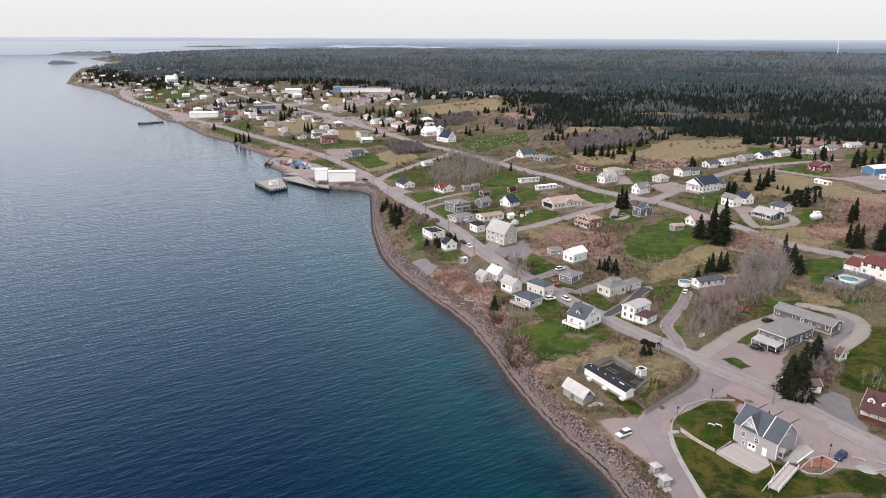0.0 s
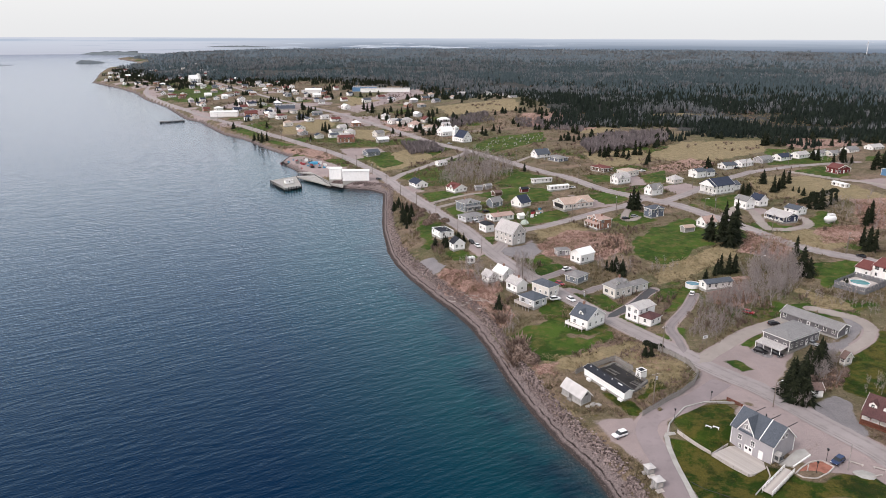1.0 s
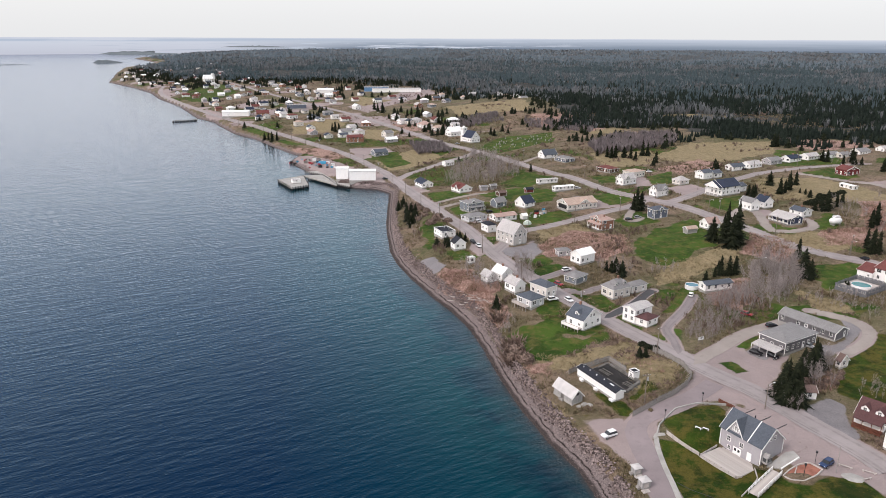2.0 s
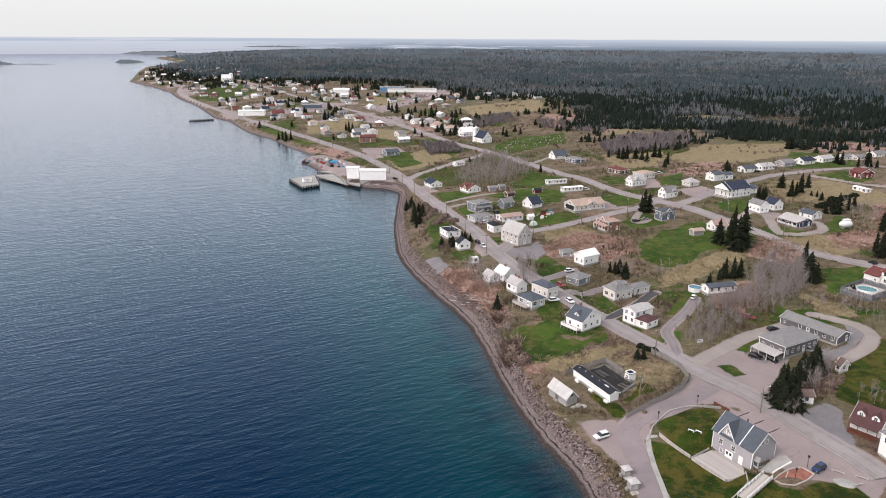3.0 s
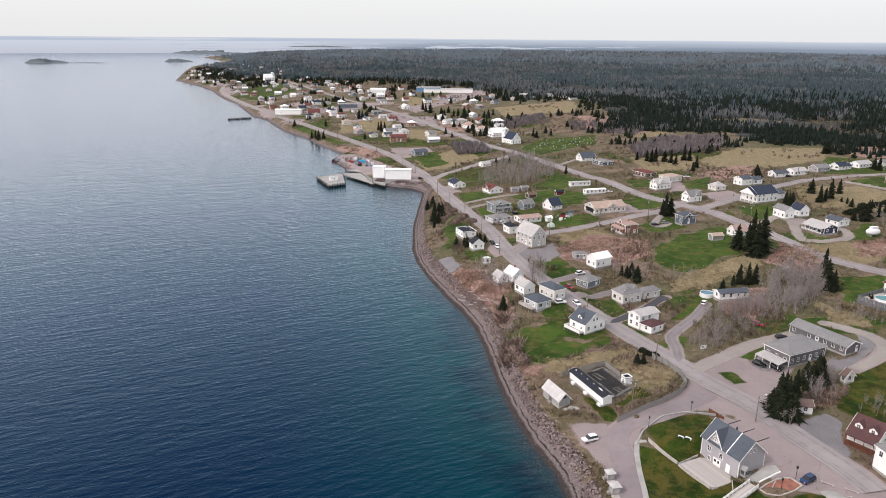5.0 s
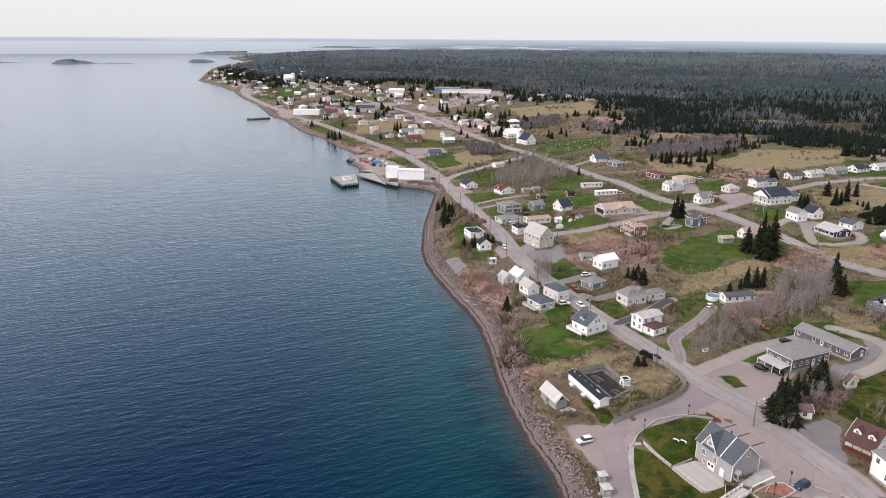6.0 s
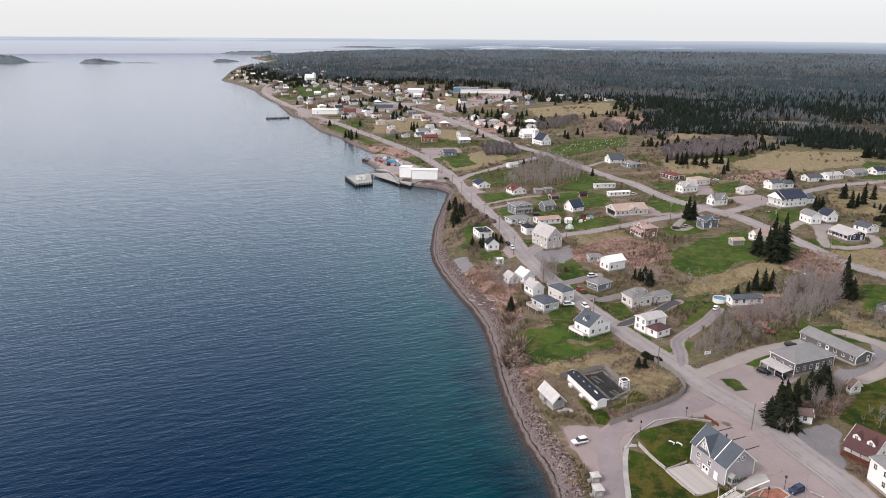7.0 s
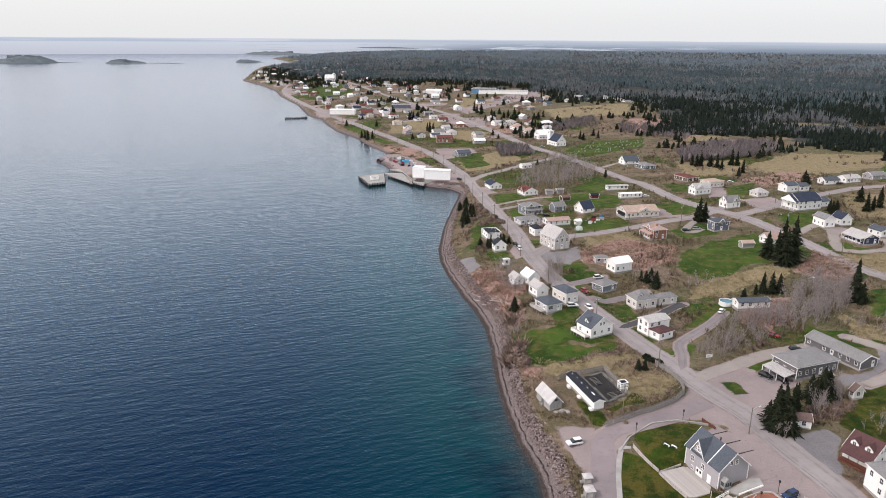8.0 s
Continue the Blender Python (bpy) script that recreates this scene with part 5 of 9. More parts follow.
house("house", "pale grey house with dark slate hipped roof", (41.1, 256.4), -50, 7.7, 6.8, 3.2, 1.3, "hip", WALL_PALE, ROOF_SLATE, detail=2, deck='front')
house("house", "cream two-storey house with dark hipped roof", (46.8, 264.9), -49, 8.6, 5.6, 4.5, 1.4, "hip", WALL_CREAM, ROOF_SLATE)
house("house", "white house with pale grey roof beside the road", (35.9, 270.0), -56, 6.8, 5.0, 3.6, 2.1, "gable", WALL_WHITE, ROOF_PALE)
house("house", "cream shingled house with grey hipped roof", (76.1, 267.8), 32, 8.9, 6.6, 4.0, 3.0, "hip", WALL_CREAM, ROOF_GREY, detail=2, chimney=1, dormers=2)
house("house", "cream sunroom wing with grey hipped roof", (85.3, 273.3), 33, 8.0, 3.8, 3.0, 1.5, "hip", WALL_CREAM, ROOF_GREY)
house("house", "white two-storey house with nearly flat pale roof", (79.2, 243.8), 38, 9.2, 5.5, 5.2, 0.9, "gable", WALL_WHITE, ROOF_PALE, detail=2)
house("house", "low white wing with dark red hipped roof", (81.6, 239.2), 43, 6.4, 4.7, 2.9, 1.2, "hip", WALL_WHITE, ROOF_RED)
house("house", "small blue-grey house with grey hipped roof", (61.8, 280.2), 47, 7.8, 5.7, 2.8, 1.3, "hip", WALL_BLUEGREY, ROOF_GREY)
house("house", "white two-storey house with white tin roof", (67.9, 303.0), 38, 8.8, 6.0, 4.2, 1.9, "gable", WALL_WHITE, ROOF_WHITE)
house("shed", "grey shed with grey roof beside a drive", (60.1, 311.5), 14, 5.5, 3.9, 2.6, 0.9, "hip", WALL_GREY, ROOF_GREY)
house("apartment_house", "tall weathered pale shingle house with steep grey roof", (37.6, 333.0), -52, 12.5, 8.4, 5.7, 4.5, "gable", WALL_SHINGLE, ROOF_PALE, detail=3)
house("house", "white square house with black hipped roof", (26.9, 352.5), -60, 6.7, 4.7, 3.9, 1.5, "hip", WALL_WHITE, ROOF_BLACK)
house("house", "long white house with brown-pink roof", (35.4, 378.4), 29, 12.9, 7.4, 2.7, 1.1, "gable", WALL_WHITE, ROOF_PINK)
house("house", "low pale grey house with grey hipped roof", (19.3, 378.3), 35, 12.0, 7.4, 2.8, 1.2, "hip", WALL_PALE, ROOF_GREY)
house("house", "grey-blue two-storey house with hipped roof", (18.0, 404.9), 35, 10.5, 9.2, 4.8, 1.5, "hip", WALL_BLUEGREY, ROOF_GREY, porch='front', cross=(-2.0, 2.0, 1.8))
house("garage", "grey-blue garage with grey gabled roof", (33.9, 409.8), 41, 7.7, 5.3, 3.1, 2.2, "gable", WALL_BLUEGREY, ROOF_GREY)
house("house", "white bungalow with dark blue roof", (49.5, 408.3), 40, 7.9, 8.2, 2.9, 3.5, "gable", WALL_WHITE, ROOF_NAVY)
house("house", "white flat-roofed house above the bank", (4.3, 346.8), -62, 9.9, 7.3, 3.1, 0.3, "flat", WALL_WHITE, ROOF_BLACK)
house("house", "white gabled house with black roof among spruces", (11.7, 324.6), -66, 5.2, 5.5, 3.3, 2.2, "gable", WALL_WHITE, ROOF_BLACK)
house("shed", "small white hut above the bank", (18.0, 303.5), 32, 2.9, 2.0, 2.6, 0.1, "flat", WALL_WHITE, ROOF_WHITE)
house("house", "small white house with pale tin roof", (25.5, 281.3), -56, 4.9, 4.3, 3.0, 1.8, "gable", WALL_WHITE, ROOF_PALE)
house("house", "small white house with white tin roof", (31.2, 282.6), -54, 6.6, 5.3, 3.4, 2.2, "gable", WALL_WHITE, ROOF_WHITE)
house("hall", "large cream hall with tan hipped roof and dark porch", (79.2, 401.4), 27, 20.0, 11.1, 3.3, 2.6, "gable", WALL_CREAM, ROOF_TAN, detail=1, gate=1, cross=(1.5, 4.2, 2.3))
house("house", "brick-red two-storey house with balconies", (85.9, 357.8), -63, 10.1, 7.3, 5.0, 1.0, "hip", WALL_TERRA, ROOF_PINK, detail=2, porch='front', cross=(0.5, 2.0, 1.9))
house("house", "dark blue-grey two-storey house with hipped roof", (118.4, 373.6), 26, 8.4, 5.7, 4.8, 1.5, "hip", WALL_SLATE, ROOF_SLATE, cross=(0, 1.7, 1.5))
house("house", "white house with grey roof on the upper road", (131.2, 422.2), 33, 9.4, 6.2, 3.9, 2.7, "gable", WALL_WHITE, ROOF_GREY, cross=(1.5, 2.0, 2.0))
house("house", "white two-storey house with pale roof", (118.7, 456.9), 34, 11.6, 6.3, 4.0, 2.8, "gable", WALL_WHITE, ROOF_PALE, cross=(-2.0, 2.2, 2.4))
house("house", "long brown bungalow with maroon roof", (115.4, 502.5), -55, 12.9, 9.2, 2.7, 1.4, "hip", WALL_BROWN, ROOF_MAROON)
house("house", "cream house with tan hipped roof", (129.1, 481.2), 36, 11.5, 9.2, 3.9, 1.1, "hip", WALL_CREAM, ROOF_TAN)
house("trailer", "long white mobile home on blocks", (76.3, 443.8), 24, 13.8, 3.7, 2.7, 0.4, "gable", WALL_WHITE, ROOF_WHITE)
house("trailer", "white mobile home beside the upper road", (68.4, 467.3), 21, 13.8, 3.7, 2.7, 0.4, "gable", WALL_WHITE, ROOF_PALE)
house("house", "white cottage with maroon gabled roof", (11.2, 454.7), -57, 10.7, 9.2, 2.8, 2.4, "gable", WALL_WHITE, ROOF_MAROON, cross=(1.0, 1.8, 1.9))
house("house", "white bungalow with navy roof", (-15.4, 478.9), -63, 12.9, 8.2, 2.9, 2.2, "gable", WALL_WHITE, ROOF_NAVY)
house("shed", "pale shed with light roof among bare trees", (-1.3, 554.4), 38, 7.7, 5.9, 2.6, 1.4, "gable", WALL_WHITE, ROOF_PALE)
house("church", "white wooden church with dark roof and square tower", (16.6, 654.1), -54, 14.5, 9.5, 4.6, 5.6, "gable", WALL_WHITE, ROOF_NAVY, detail=1, tower=1)
house("house", "white house beside the church", (-0.5, 696.0), 34, 13.1, 10.3, 4.6, 4.3, "gable", WALL_WHITE, ROOF_WHITE)
house("house", "low cream house by the upper road", (-17.6, 736.7), 28, 11.5, 9.5, 3.0, 2.4, "hip", WALL_CREAM, ROOF_TAN)
house("house", "white house with pinkish roof", (-33.5, 760.0), -59, 14.6, 11.0, 3.4, 3.4, "hip", WALL_WHITE, ROOF_PINK)
house("house", "white bungalow with slate roof above the road", (78.5, 563.5), 31, 12.9, 8.3, 3.1, 3.6, "gable", WALL_WHITE, ROOF_SLATE)
house("house", "blue-grey bungalow with grey hipped roof", (90.1, 547.6), -57, 12.9, 9.2, 2.8, 1.4, "hip", WALL_SLATE, ROOF_GREY)
hall_ob = house("hall", "large white community hall with navy gabled roof and a portico", (169.0, 420.7), 30, 15.5, 11.6, 5.2, 3.4, "gable", WALL_WHITE, ROOF_NAVY, detail=2)
for v in (-4.6, -1.6, 1.6, 4.6):
    bm = bmesh.new()
    beam(bm, (-9.6, v, -1.0), (-9.6, v, 4.6), 0.24, 0.2, 10)
    part("column", bm, TRIM, hall_ob)
bm = bmesh.new()
prism(bm, [(-5.6, 4.6), (5.6, 4.6), (5.6, 5.1), (0, 8.3), (-5.6, 5.1)], -10.0, -7.8)
part("pediment", bm, WALL_WHITE, hall_ob)
bm = bmesh.new()
prism(bm, [(-6.2, 4.85), (0, 8.4), (6.2, 4.85), (6.2, 5.07), (0, 8.65), (-6.2, 5.07)], -10.3, -8.25)
part("portico_roof", bm, ROOF_NAVY, hall_ob)
part("portico_floor", boxes((-10.1, -5.4, -1.4, -7.85, 5.4, 0.25)), CONCRETE, hall_ob)
house("hall", "low white hall wing with slate roof", (179.2, 426.6), 30, 8.0, 7.0, 3.4, 1.6, "gable", WALL_WHITE, ROOF_SLATE)
house("house", "white house with slate roof behind the hall", (172.6, 469.2), 32, 8.6, 7.0, 4.4, 1.5, "gable", WALL_WHITE, ROOF_SLATE)
house("house", "low white house with slate roof behind the hall", (180.8, 473.8), 32, 7.6, 6.6, 3.4, 1.4, "gable", WALL_WHITE, ROOF_SLATE)
house("garage", "low garage with pale hipped roof", (152.4, 451.6), 30, 7.7, 6.7, 2.8, 2.3, "hip", WALL_CREAM, ROOF_PALE)
house("house", "white bungalow with slate roof in a row", (204.9, 502.0), 25, 11.1, 7.0, 3.0, 1.6, "gable", WALL_WHITE, ROOF_SLATE)
house("house", "white bungalow with pale roof in a row", (219.4, 510.2), 31, 12.5, 7.6, 3.0, 1.8, "gable", WALL_WHITE, ROOF_PALE)
house("house", "grey bungalow in a row", (238.7, 522.4), 32, 12.5, 7.6, 3.0, 2.0, "gable", WALL_GREY, ROOF_GREY)
house("house", "white bungalow with navy roof in a row", (256.0, 530.7), 30, 12.5, 7.6, 3.0, 2.0, "gable", WALL_WHITE, ROOF_NAVY)
house("house", "white bungalow with light roof in a row", (272.7, 537.9), 30, 12.5, 7.6, 3.0, 2.0, "gable", WALL_WHITE, ROOF_PALE)
house("house", "white bungalow at the end of the row", (291.3, 544.9), 29, 10.8, 6.8, 3.0, 1.6, "gable", WALL_WHITE, ROOF_GREY)
house("house", "cream bungalow at the end of the row", (300.1, 543.9), 28, 10.6, 6.7, 3.0, 1.5, "gable", WALL_CREAM, ROOF_GREY)
house("house", "white house by the forest edge", (321.0, 558.6), 28, 12.5, 7.6, 3.0, 2.0, "gable", WALL_WHITE, ROOF_GREY)
house("house", "white house with pale gabled roof by the forest", (346.5, 570.2), 23, 12.5, 7.6, 3.0, 2.0, "gable", WALL_WHITE, ROOF_PALE)
house("barn", "dark red wooden barn with gabled roof", (270.8, 478.5), -71, 9.5, 10.5, 3.8, 2.2, "gable", WALL_BARN, ROOF_MAROON)
house("trailer", "white mobile home in the dry field", (249.5, 434.0), -71, 10.0, 3.7, 2.6, 0.3, "gable", WALL_WHITE, ROOF_WHITE)
house("warehouse", "blue steel warehouse with white roof", (307.2, 464.7), 20, 31.1, 9.0, 4.6, 1.6, "gable", WALL_BLUE, ROOF_WHITE)
house("trailer", "white trailer beside the warehouse", (299.0, 444.6), 11, 13.8, 3.7, 3.1, 0.4, "gable", WALL_WHITE, ROOF_WHITE)
house("house", "white two-storey house with grey roof on the slope", (170.5, 383.2), -67, 8.7, 5.7, 4.6, 1.9, "gable", WALL_WHITE, ROOF_GREY)
house("house", "white house with navy barn roof", (180.1, 387.6), -68, 7.1, 5.8, 3.7, 2.6, "gable", WALL_WHITE, ROOF_NAVY)
house("house", "navy bungalow with pale roof and white porch", (180.8, 359.2), -66, 12.4, 8.0, 3.1, 1.7, "gable", WALL_NAVY, ROOF_PALE, detail=2, porch='front')
house("house", "white bungalow wing with slate roof", (192.7, 370.5), -59, 7.6, 7.6, 3.1, 1.4, "gable", WALL_WHITE, ROOF_SLATE)
house("garage", "white garage with pinkish gabled roof", (138.7, 349.7), 27, 7.7, 5.9, 2.8, 2.5, "gable", WALL_WHITE, ROOF_PINK)
house("trailer", "white mobile home with slate roof and pool", (117.0, 273.0), 19, 12.6, 4.4, 2.9, 0.8, "gable", WALL_WHITE, ROOF_SLATE)
house("house", "white two-storey house with maroon roof and pool deck", (187.2, 270.4), -62, 13.3, 11.0, 5.4, 2.2, "gable", WALL_WHITE, ROOF_MAROON, detail=2)
house("house", "white wing with maroon roof", (181.3, 278.6), -58, 5.9, 11.0, 3.4, 2.0, "gable", WALL_WHITE, ROOF_MAROON)
house("shed", "small garden shed with brown roof", (132.9, 203.9), -65, 1.5, 3.2, 2.6, 1.6, "gable", WALL_CREAM, ROOF_BROWN)
house("garage", "small white garage under spruces", (114.6, 186.4), -2, 3.5, 3.9, 2.6, 1.0, "gable", WALL_WHITE, ROOF_BROWN)
house("warehouse", "white metal fish shed on the wharf", (-63.6, 512.5), 5, 19.4, 3.2, 7.6, 0.9, "gable", WALL_WHITE, ROOF_WHITE)
house("warehouse", "white metal cold store on the wharf", (-79.7, 519.5), 3, 8.9, 8.5, 8.0, 0.3, "flat", WALL_WHITE, ROOF_WHITE)
house("house", "blue-grey house with slate roof by the shore road", (-64.0, 612.6), 34, 12.2, 9.2, 3.3, 1.9, "gable", WALL_BLUEGREY, ROOF_SLATE)
beach_hut(59.0, 152.3, 20, 1.9, 1.7)
beach_hut(59.6, 146.9, 20, 2.1, 2.0)
house("motel", "long grey motel block with grey roof", (136.2, 231.3), -56, 20.4, 7.2, 2.9, 1.5, "gable", WALL_DARKGREY, ROOF_GREY, detail=2)
house("motel", "grey two-storey motel with low hipped roof", (123.1, 219.9), 33, 16.4, 9.3, 4.1, 1.2, "hip", WALL_DARKGREY, ROOF_GREY, detail=2)
house("house", "white wooden house with pale roof in the far village", (-917, 1902), 45, 9.7, 7.7, 4.0, 2.2, "gable", WALL_WHITE, ROOF_PALE, detail=0)
house("house", "white wooden house with pinkish roof in the far village", (-812, 1725), 131, 9.5, 6.8, 4.2, 1.9, "gable", WALL_WHITE, ROOF_PINK, detail=0)
house("house", "white wooden house with pale roof in the far village", (-741, 1591), 23, 8.3, 8.2, 4.1, 2.7, "gable", WALL_WHITE, ROOF_PALE, detail=0)
house("house", "white wooden house with slate roof in the far village", (-660, 1487), 47, 9.7, 7.9, 4.1, 2.3, "gable", WALL_WHITE, ROOF_SLATE, detail=0)
house("house", "brick-red wooden house with white roof in the far village", (-796, 1740), 38, 11.4, 7.0, 4.0, 2.6, "gable", WALL_TERRA, ROOF_WHITE, detail=0)
house("house", "blue-grey wooden house with pale roof in the far village", (-923, 1972), 117, 9.2, 7.7, 3.0, 1.7, "gable", WALL_BLUEGREY, ROOF_PALE, detail=0)
house("house", "white wooden house with slate roof in the far village", (-838, 1943), 28, 11.3, 7.3, 3.3, 2.0, "gable", WALL_WHITE, ROOF_SLATE, detail=0)
house("house", "brick-red wooden house with pinkish roof in the far village", (-814, 1949), 115, 9.3, 6.6, 3.6, 2.6, "gable", WALL_TERRA, ROOF_PINK, detail=0)
house("house", "white wooden house with white roof in the far village", (-826, 1711), 128, 8.5, 6.9, 3.2, 2.7, "hip", WALL_WHITE, ROOF_WHITE, detail=0)
house("house", "white wooden house with pale roof in the far village", (-810, 2246), 45, 8.3, 8.1, 4.4, 2.0, "gable", WALL_WHITE, ROOF_PALE, detail=0)
house("house", "grey wooden house with navy roof in the far village", (-801, 2015), 32, 8.1, 6.8, 3.2, 1.7, "hip", WALL_GREY, ROOF_NAVY, detail=0)
house("house", "blue-grey wooden house with white roof in the far village", (-599, 1468), 35, 9.6, 8.1, 2.6, 2.3, "hip", WALL_BLUEGREY, ROOF_WHITE, detail=0)
house("house", "pale grey wooden house with grey roof in the far village", (-524, 1323), 128, 10.6, 8.5, 3.7, 2.2, "gable", WALL_PALE, ROOF_GREY, detail=0)
house("house", "brick-red wooden house with pale roof in the far village", (-454, 1202), 132, 10.9, 7.0, 4.1, 1.8, "gable", WALL_TERRA, ROOF_PALE, detail=0)
house("house", "grey wooden house with pale roof in the far village", (-405, 1103), 130, 8.4, 6.7, 3.7, 2.8, "hip", WALL_GREY, ROOF_PALE, detail=0)
house("house", "white wooden house with tan roof in the far village", (-361, 1031), 127, 9.2, 7.4, 3.8, 2.0, "gable", WALL_WHITE, ROOF_TAN, detail=0)
house("house", "white wooden house with navy roof in the far village", (-374, 1130), 118, 9.3, 7.5, 3.8, 1.9, "gable", WALL_WHITE, ROOF_NAVY, detail=0)
house("house", "white wooden house with white roof in the far village", (-365, 1143), 42, 8.6, 6.9, 4.1, 2.6, "gable", WALL_WHITE, ROOF_WHITE, detail=0)
house("house", "pale grey wooden house with grey roof in the far village", (-364, 1174), 127, 9.2, 8.0, 2.7, 1.8, "hip", WALL_PALE, ROOF_GREY, detail=0)
house("house", "white wooden house with pale roof in the far village", (-319, 1079), 41, 9.3, 8.3, 3.6, 2.6, "gable", WALL_WHITE, ROOF_PALE, detail=0)
house("house", "white wooden house with tan roof in the far village", (-421, 1304), 118, 9.3, 8.4, 3.9, 2.1, "hip", WALL_WHITE, ROOF_TAN, detail=0)
house("house", "white wooden house with pinkish roof in the far village", (-450, 1370), 47, 8.8, 7.4, 3.4, 2.0, "gable", WALL_WHITE, ROOF_PINK, detail=0)
house("house", "brick-red wooden house with maroon roof in the far village", (-381, 1308), 115, 9.0, 6.8, 2.8, 2.2, "gable", WALL_TERRA, ROOF_MAROON, detail=0)
house("house", "brick-red wooden house with pale roof in the far village", (-329, 1178), 36, 9.9, 7.8, 3.9, 2.3, "gable", WALL_TERRA, ROOF_PALE, detail=0)
house("house", "white wooden house with white roof in the far village", (-327, 1248), 116, 8.6, 7.6, 3.6, 2.2, "hip", WALL_WHITE, ROOF_WHITE, detail=0)
house("house", "white wooden house with maroon roof in the far village", (-339, 1389), 128, 9.4, 7.5, 4.2, 2.1, "gable", WALL_WHITE, ROOF_MAROON, detail=0)
house("house", "white wooden house with maroon roof in the far village", (-292, 1256), 25, 10.4, 8.1, 3.7, 2.7, "gable", WALL_WHITE, ROOF_MAROON, detail=0)
house("house", "white wooden house with pale roof in the far village", (-289, 1289), 114, 11.3, 7.6, 4.1, 2.1, "gable", WALL_WHITE, ROOF_PALE, detail=0)
house("house", "cream wooden house with grey roof in the far village", (-269, 1019), 123, 11.4, 7.8, 3.0, 1.6, "hip", WALL_CREAM, ROOF_GREY, detail=0)
house("house", "white wooden house with pale roof in the far village", (-239, 946), 114, 9.2, 7.6, 3.8, 2.2, "gable", WALL_WHITE, ROOF_PALE, detail=0)
house("house", "white wooden house with maroon roof in the far village", (-207, 872), 41, 11.5, 8.3, 4.3, 1.7, "hip", WALL_WHITE, ROOF_MAROON, detail=0)
house("house", "blue-grey wooden house with slate roof in the far village", (-180, 863), 28, 10.9, 7.2, 3.0, 2.6, "hip", WALL_BLUEGREY, ROOF_SLATE, detail=0)
house("house", "white wooden house with slate roof in the far village", (-166, 842), 125, 10.7, 8.5, 2.8, 1.8, "gable", WALL_WHITE, ROOF_SLATE, detail=0)
house("house", "blue-grey wooden house with grey roof in the far village", (-166, 892), 38, 11.3, 7.0, 3.1, 2.1, "gable", WALL_BLUEGREY, ROOF_GREY, detail=0)
house("house", "grey wooden house with pinkish roof in the far village", (-155, 753), 127, 11.1, 7.8, 3.5, 2.0, "gable", WALL_GREY, ROOF_PINK, detail=0)
house("house", "cream wooden house with navy roof in the far village", (-132, 726), 116, 8.7, 7.8, 3.3, 1.8, "gable", WALL_CREAM, ROOF_NAVY, detail=0)
house("house", "white wooden house with slate roof in the far village", (-117, 728), 34, 9.6, 6.6, 3.1, 1.7, "gable", WALL_WHITE, ROOF_SLATE, detail=0)
house("house", "white wooden house with pale roof in the far village", (-116, 774), 43, 8.5, 7.2, 4.2, 2.1, "gable", WALL_WHITE, ROOF_PALE, detail=0)
house("house", "white wooden house with pale roof in the far village", (-105, 725), 29, 10.0, 6.9, 3.0, 1.7, "gable", WALL_WHITE, ROOF_PALE, detail=0)
house("house", "white wooden house with pale roof in the far village", (-102, 741), 42, 8.7, 7.8, 4.0, 2.6, "hip", WALL_WHITE, ROOF_PALE, detail=0)
house("house", "brick-red wooden house with white roof in the far village", (-103, 794), 26, 9.0, 7.0, 4.3, 2.2, "hip", WALL_TERRA, ROOF_WHITE, detail=0)
house("house", "cream wooden house with grey roof in the far village", (-69, 716), 44, 9.5, 8.1, 3.9, 2.4, "gable", WALL_CREAM, ROOF_GREY, detail=0)
house("house", "white wooden house with pale roof in the far village", (-73, 830), 115, 11.3, 7.5, 4.2, 2.2, "hip", WALL_WHITE, ROOF_PALE, detail=0)
house("house", "white wooden house with pale roof in the far village", (-61, 795), 41, 10.3, 8.5, 3.3, 2.5, "gable", WALL_WHITE, ROOF_PALE, detail=0)
house("house", "cream wooden house with slate roof in the far village", (-52, 790), 126, 9.8, 7.1, 3.5, 1.9, "gable", WALL_CREAM, ROOF_SLATE, detail=0)
house("house", "white wooden house with pale roof in the far village", (-46, 795), 35, 11.1, 7.5, 3.7, 2.0, "hip", WALL_WHITE, ROOF_PALE, detail=0)
house("house", "brick-red wooden house with slate roof in the far village", (-35, 1024), 27, 10.8, 7.3, 3.5, 2.4, "gable", WALL_TERRA, ROOF_SLATE, detail=0)
house("house", "grey wooden house with white roof in the far village", (-50, 995), 27, 10.0, 7.8, 4.0, 2.4, "hip", WALL_GREY, ROOF_WHITE, detail=0)
house("house", "pale grey wooden house with tan roof in the far village", (-29, 1075), 37, 9.8, 8.0, 4.1, 2.6, "hip", WALL_PALE, ROOF_TAN, detail=0)
house("house", "white wooden house with tan roof in the far village", (5, 1037), 121, 8.3, 7.1, 3.0, 1.7, "gable", WALL_WHITE, ROOF_TAN, detail=0)
house("house", "grey wooden house with pale roof in the far village", (18, 1086), 28, 11.4, 7.3, 4.2, 2.2, "gable", WALL_GREY, ROOF_PALE, detail=0)
house("house", "white wooden house with slate roof in the far village", (31, 1063), 114, 9.0, 6.9, 2.7, 2.0, "gable", WALL_WHITE, ROOF_SLATE, detail=0)
house("house", "white wooden house with grey roof in the far village", (57, 1079), 118, 9.9, 7.2, 4.3, 2.6, "gable", WALL_WHITE, ROOF_GREY, detail=0)
house("house", "pale grey wooden house with pinkish roof in the far village", (68, 1052), 123, 11.0, 8.4, 2.9, 2.4, "hip", WALL_PALE, ROOF_PINK, detail=0)
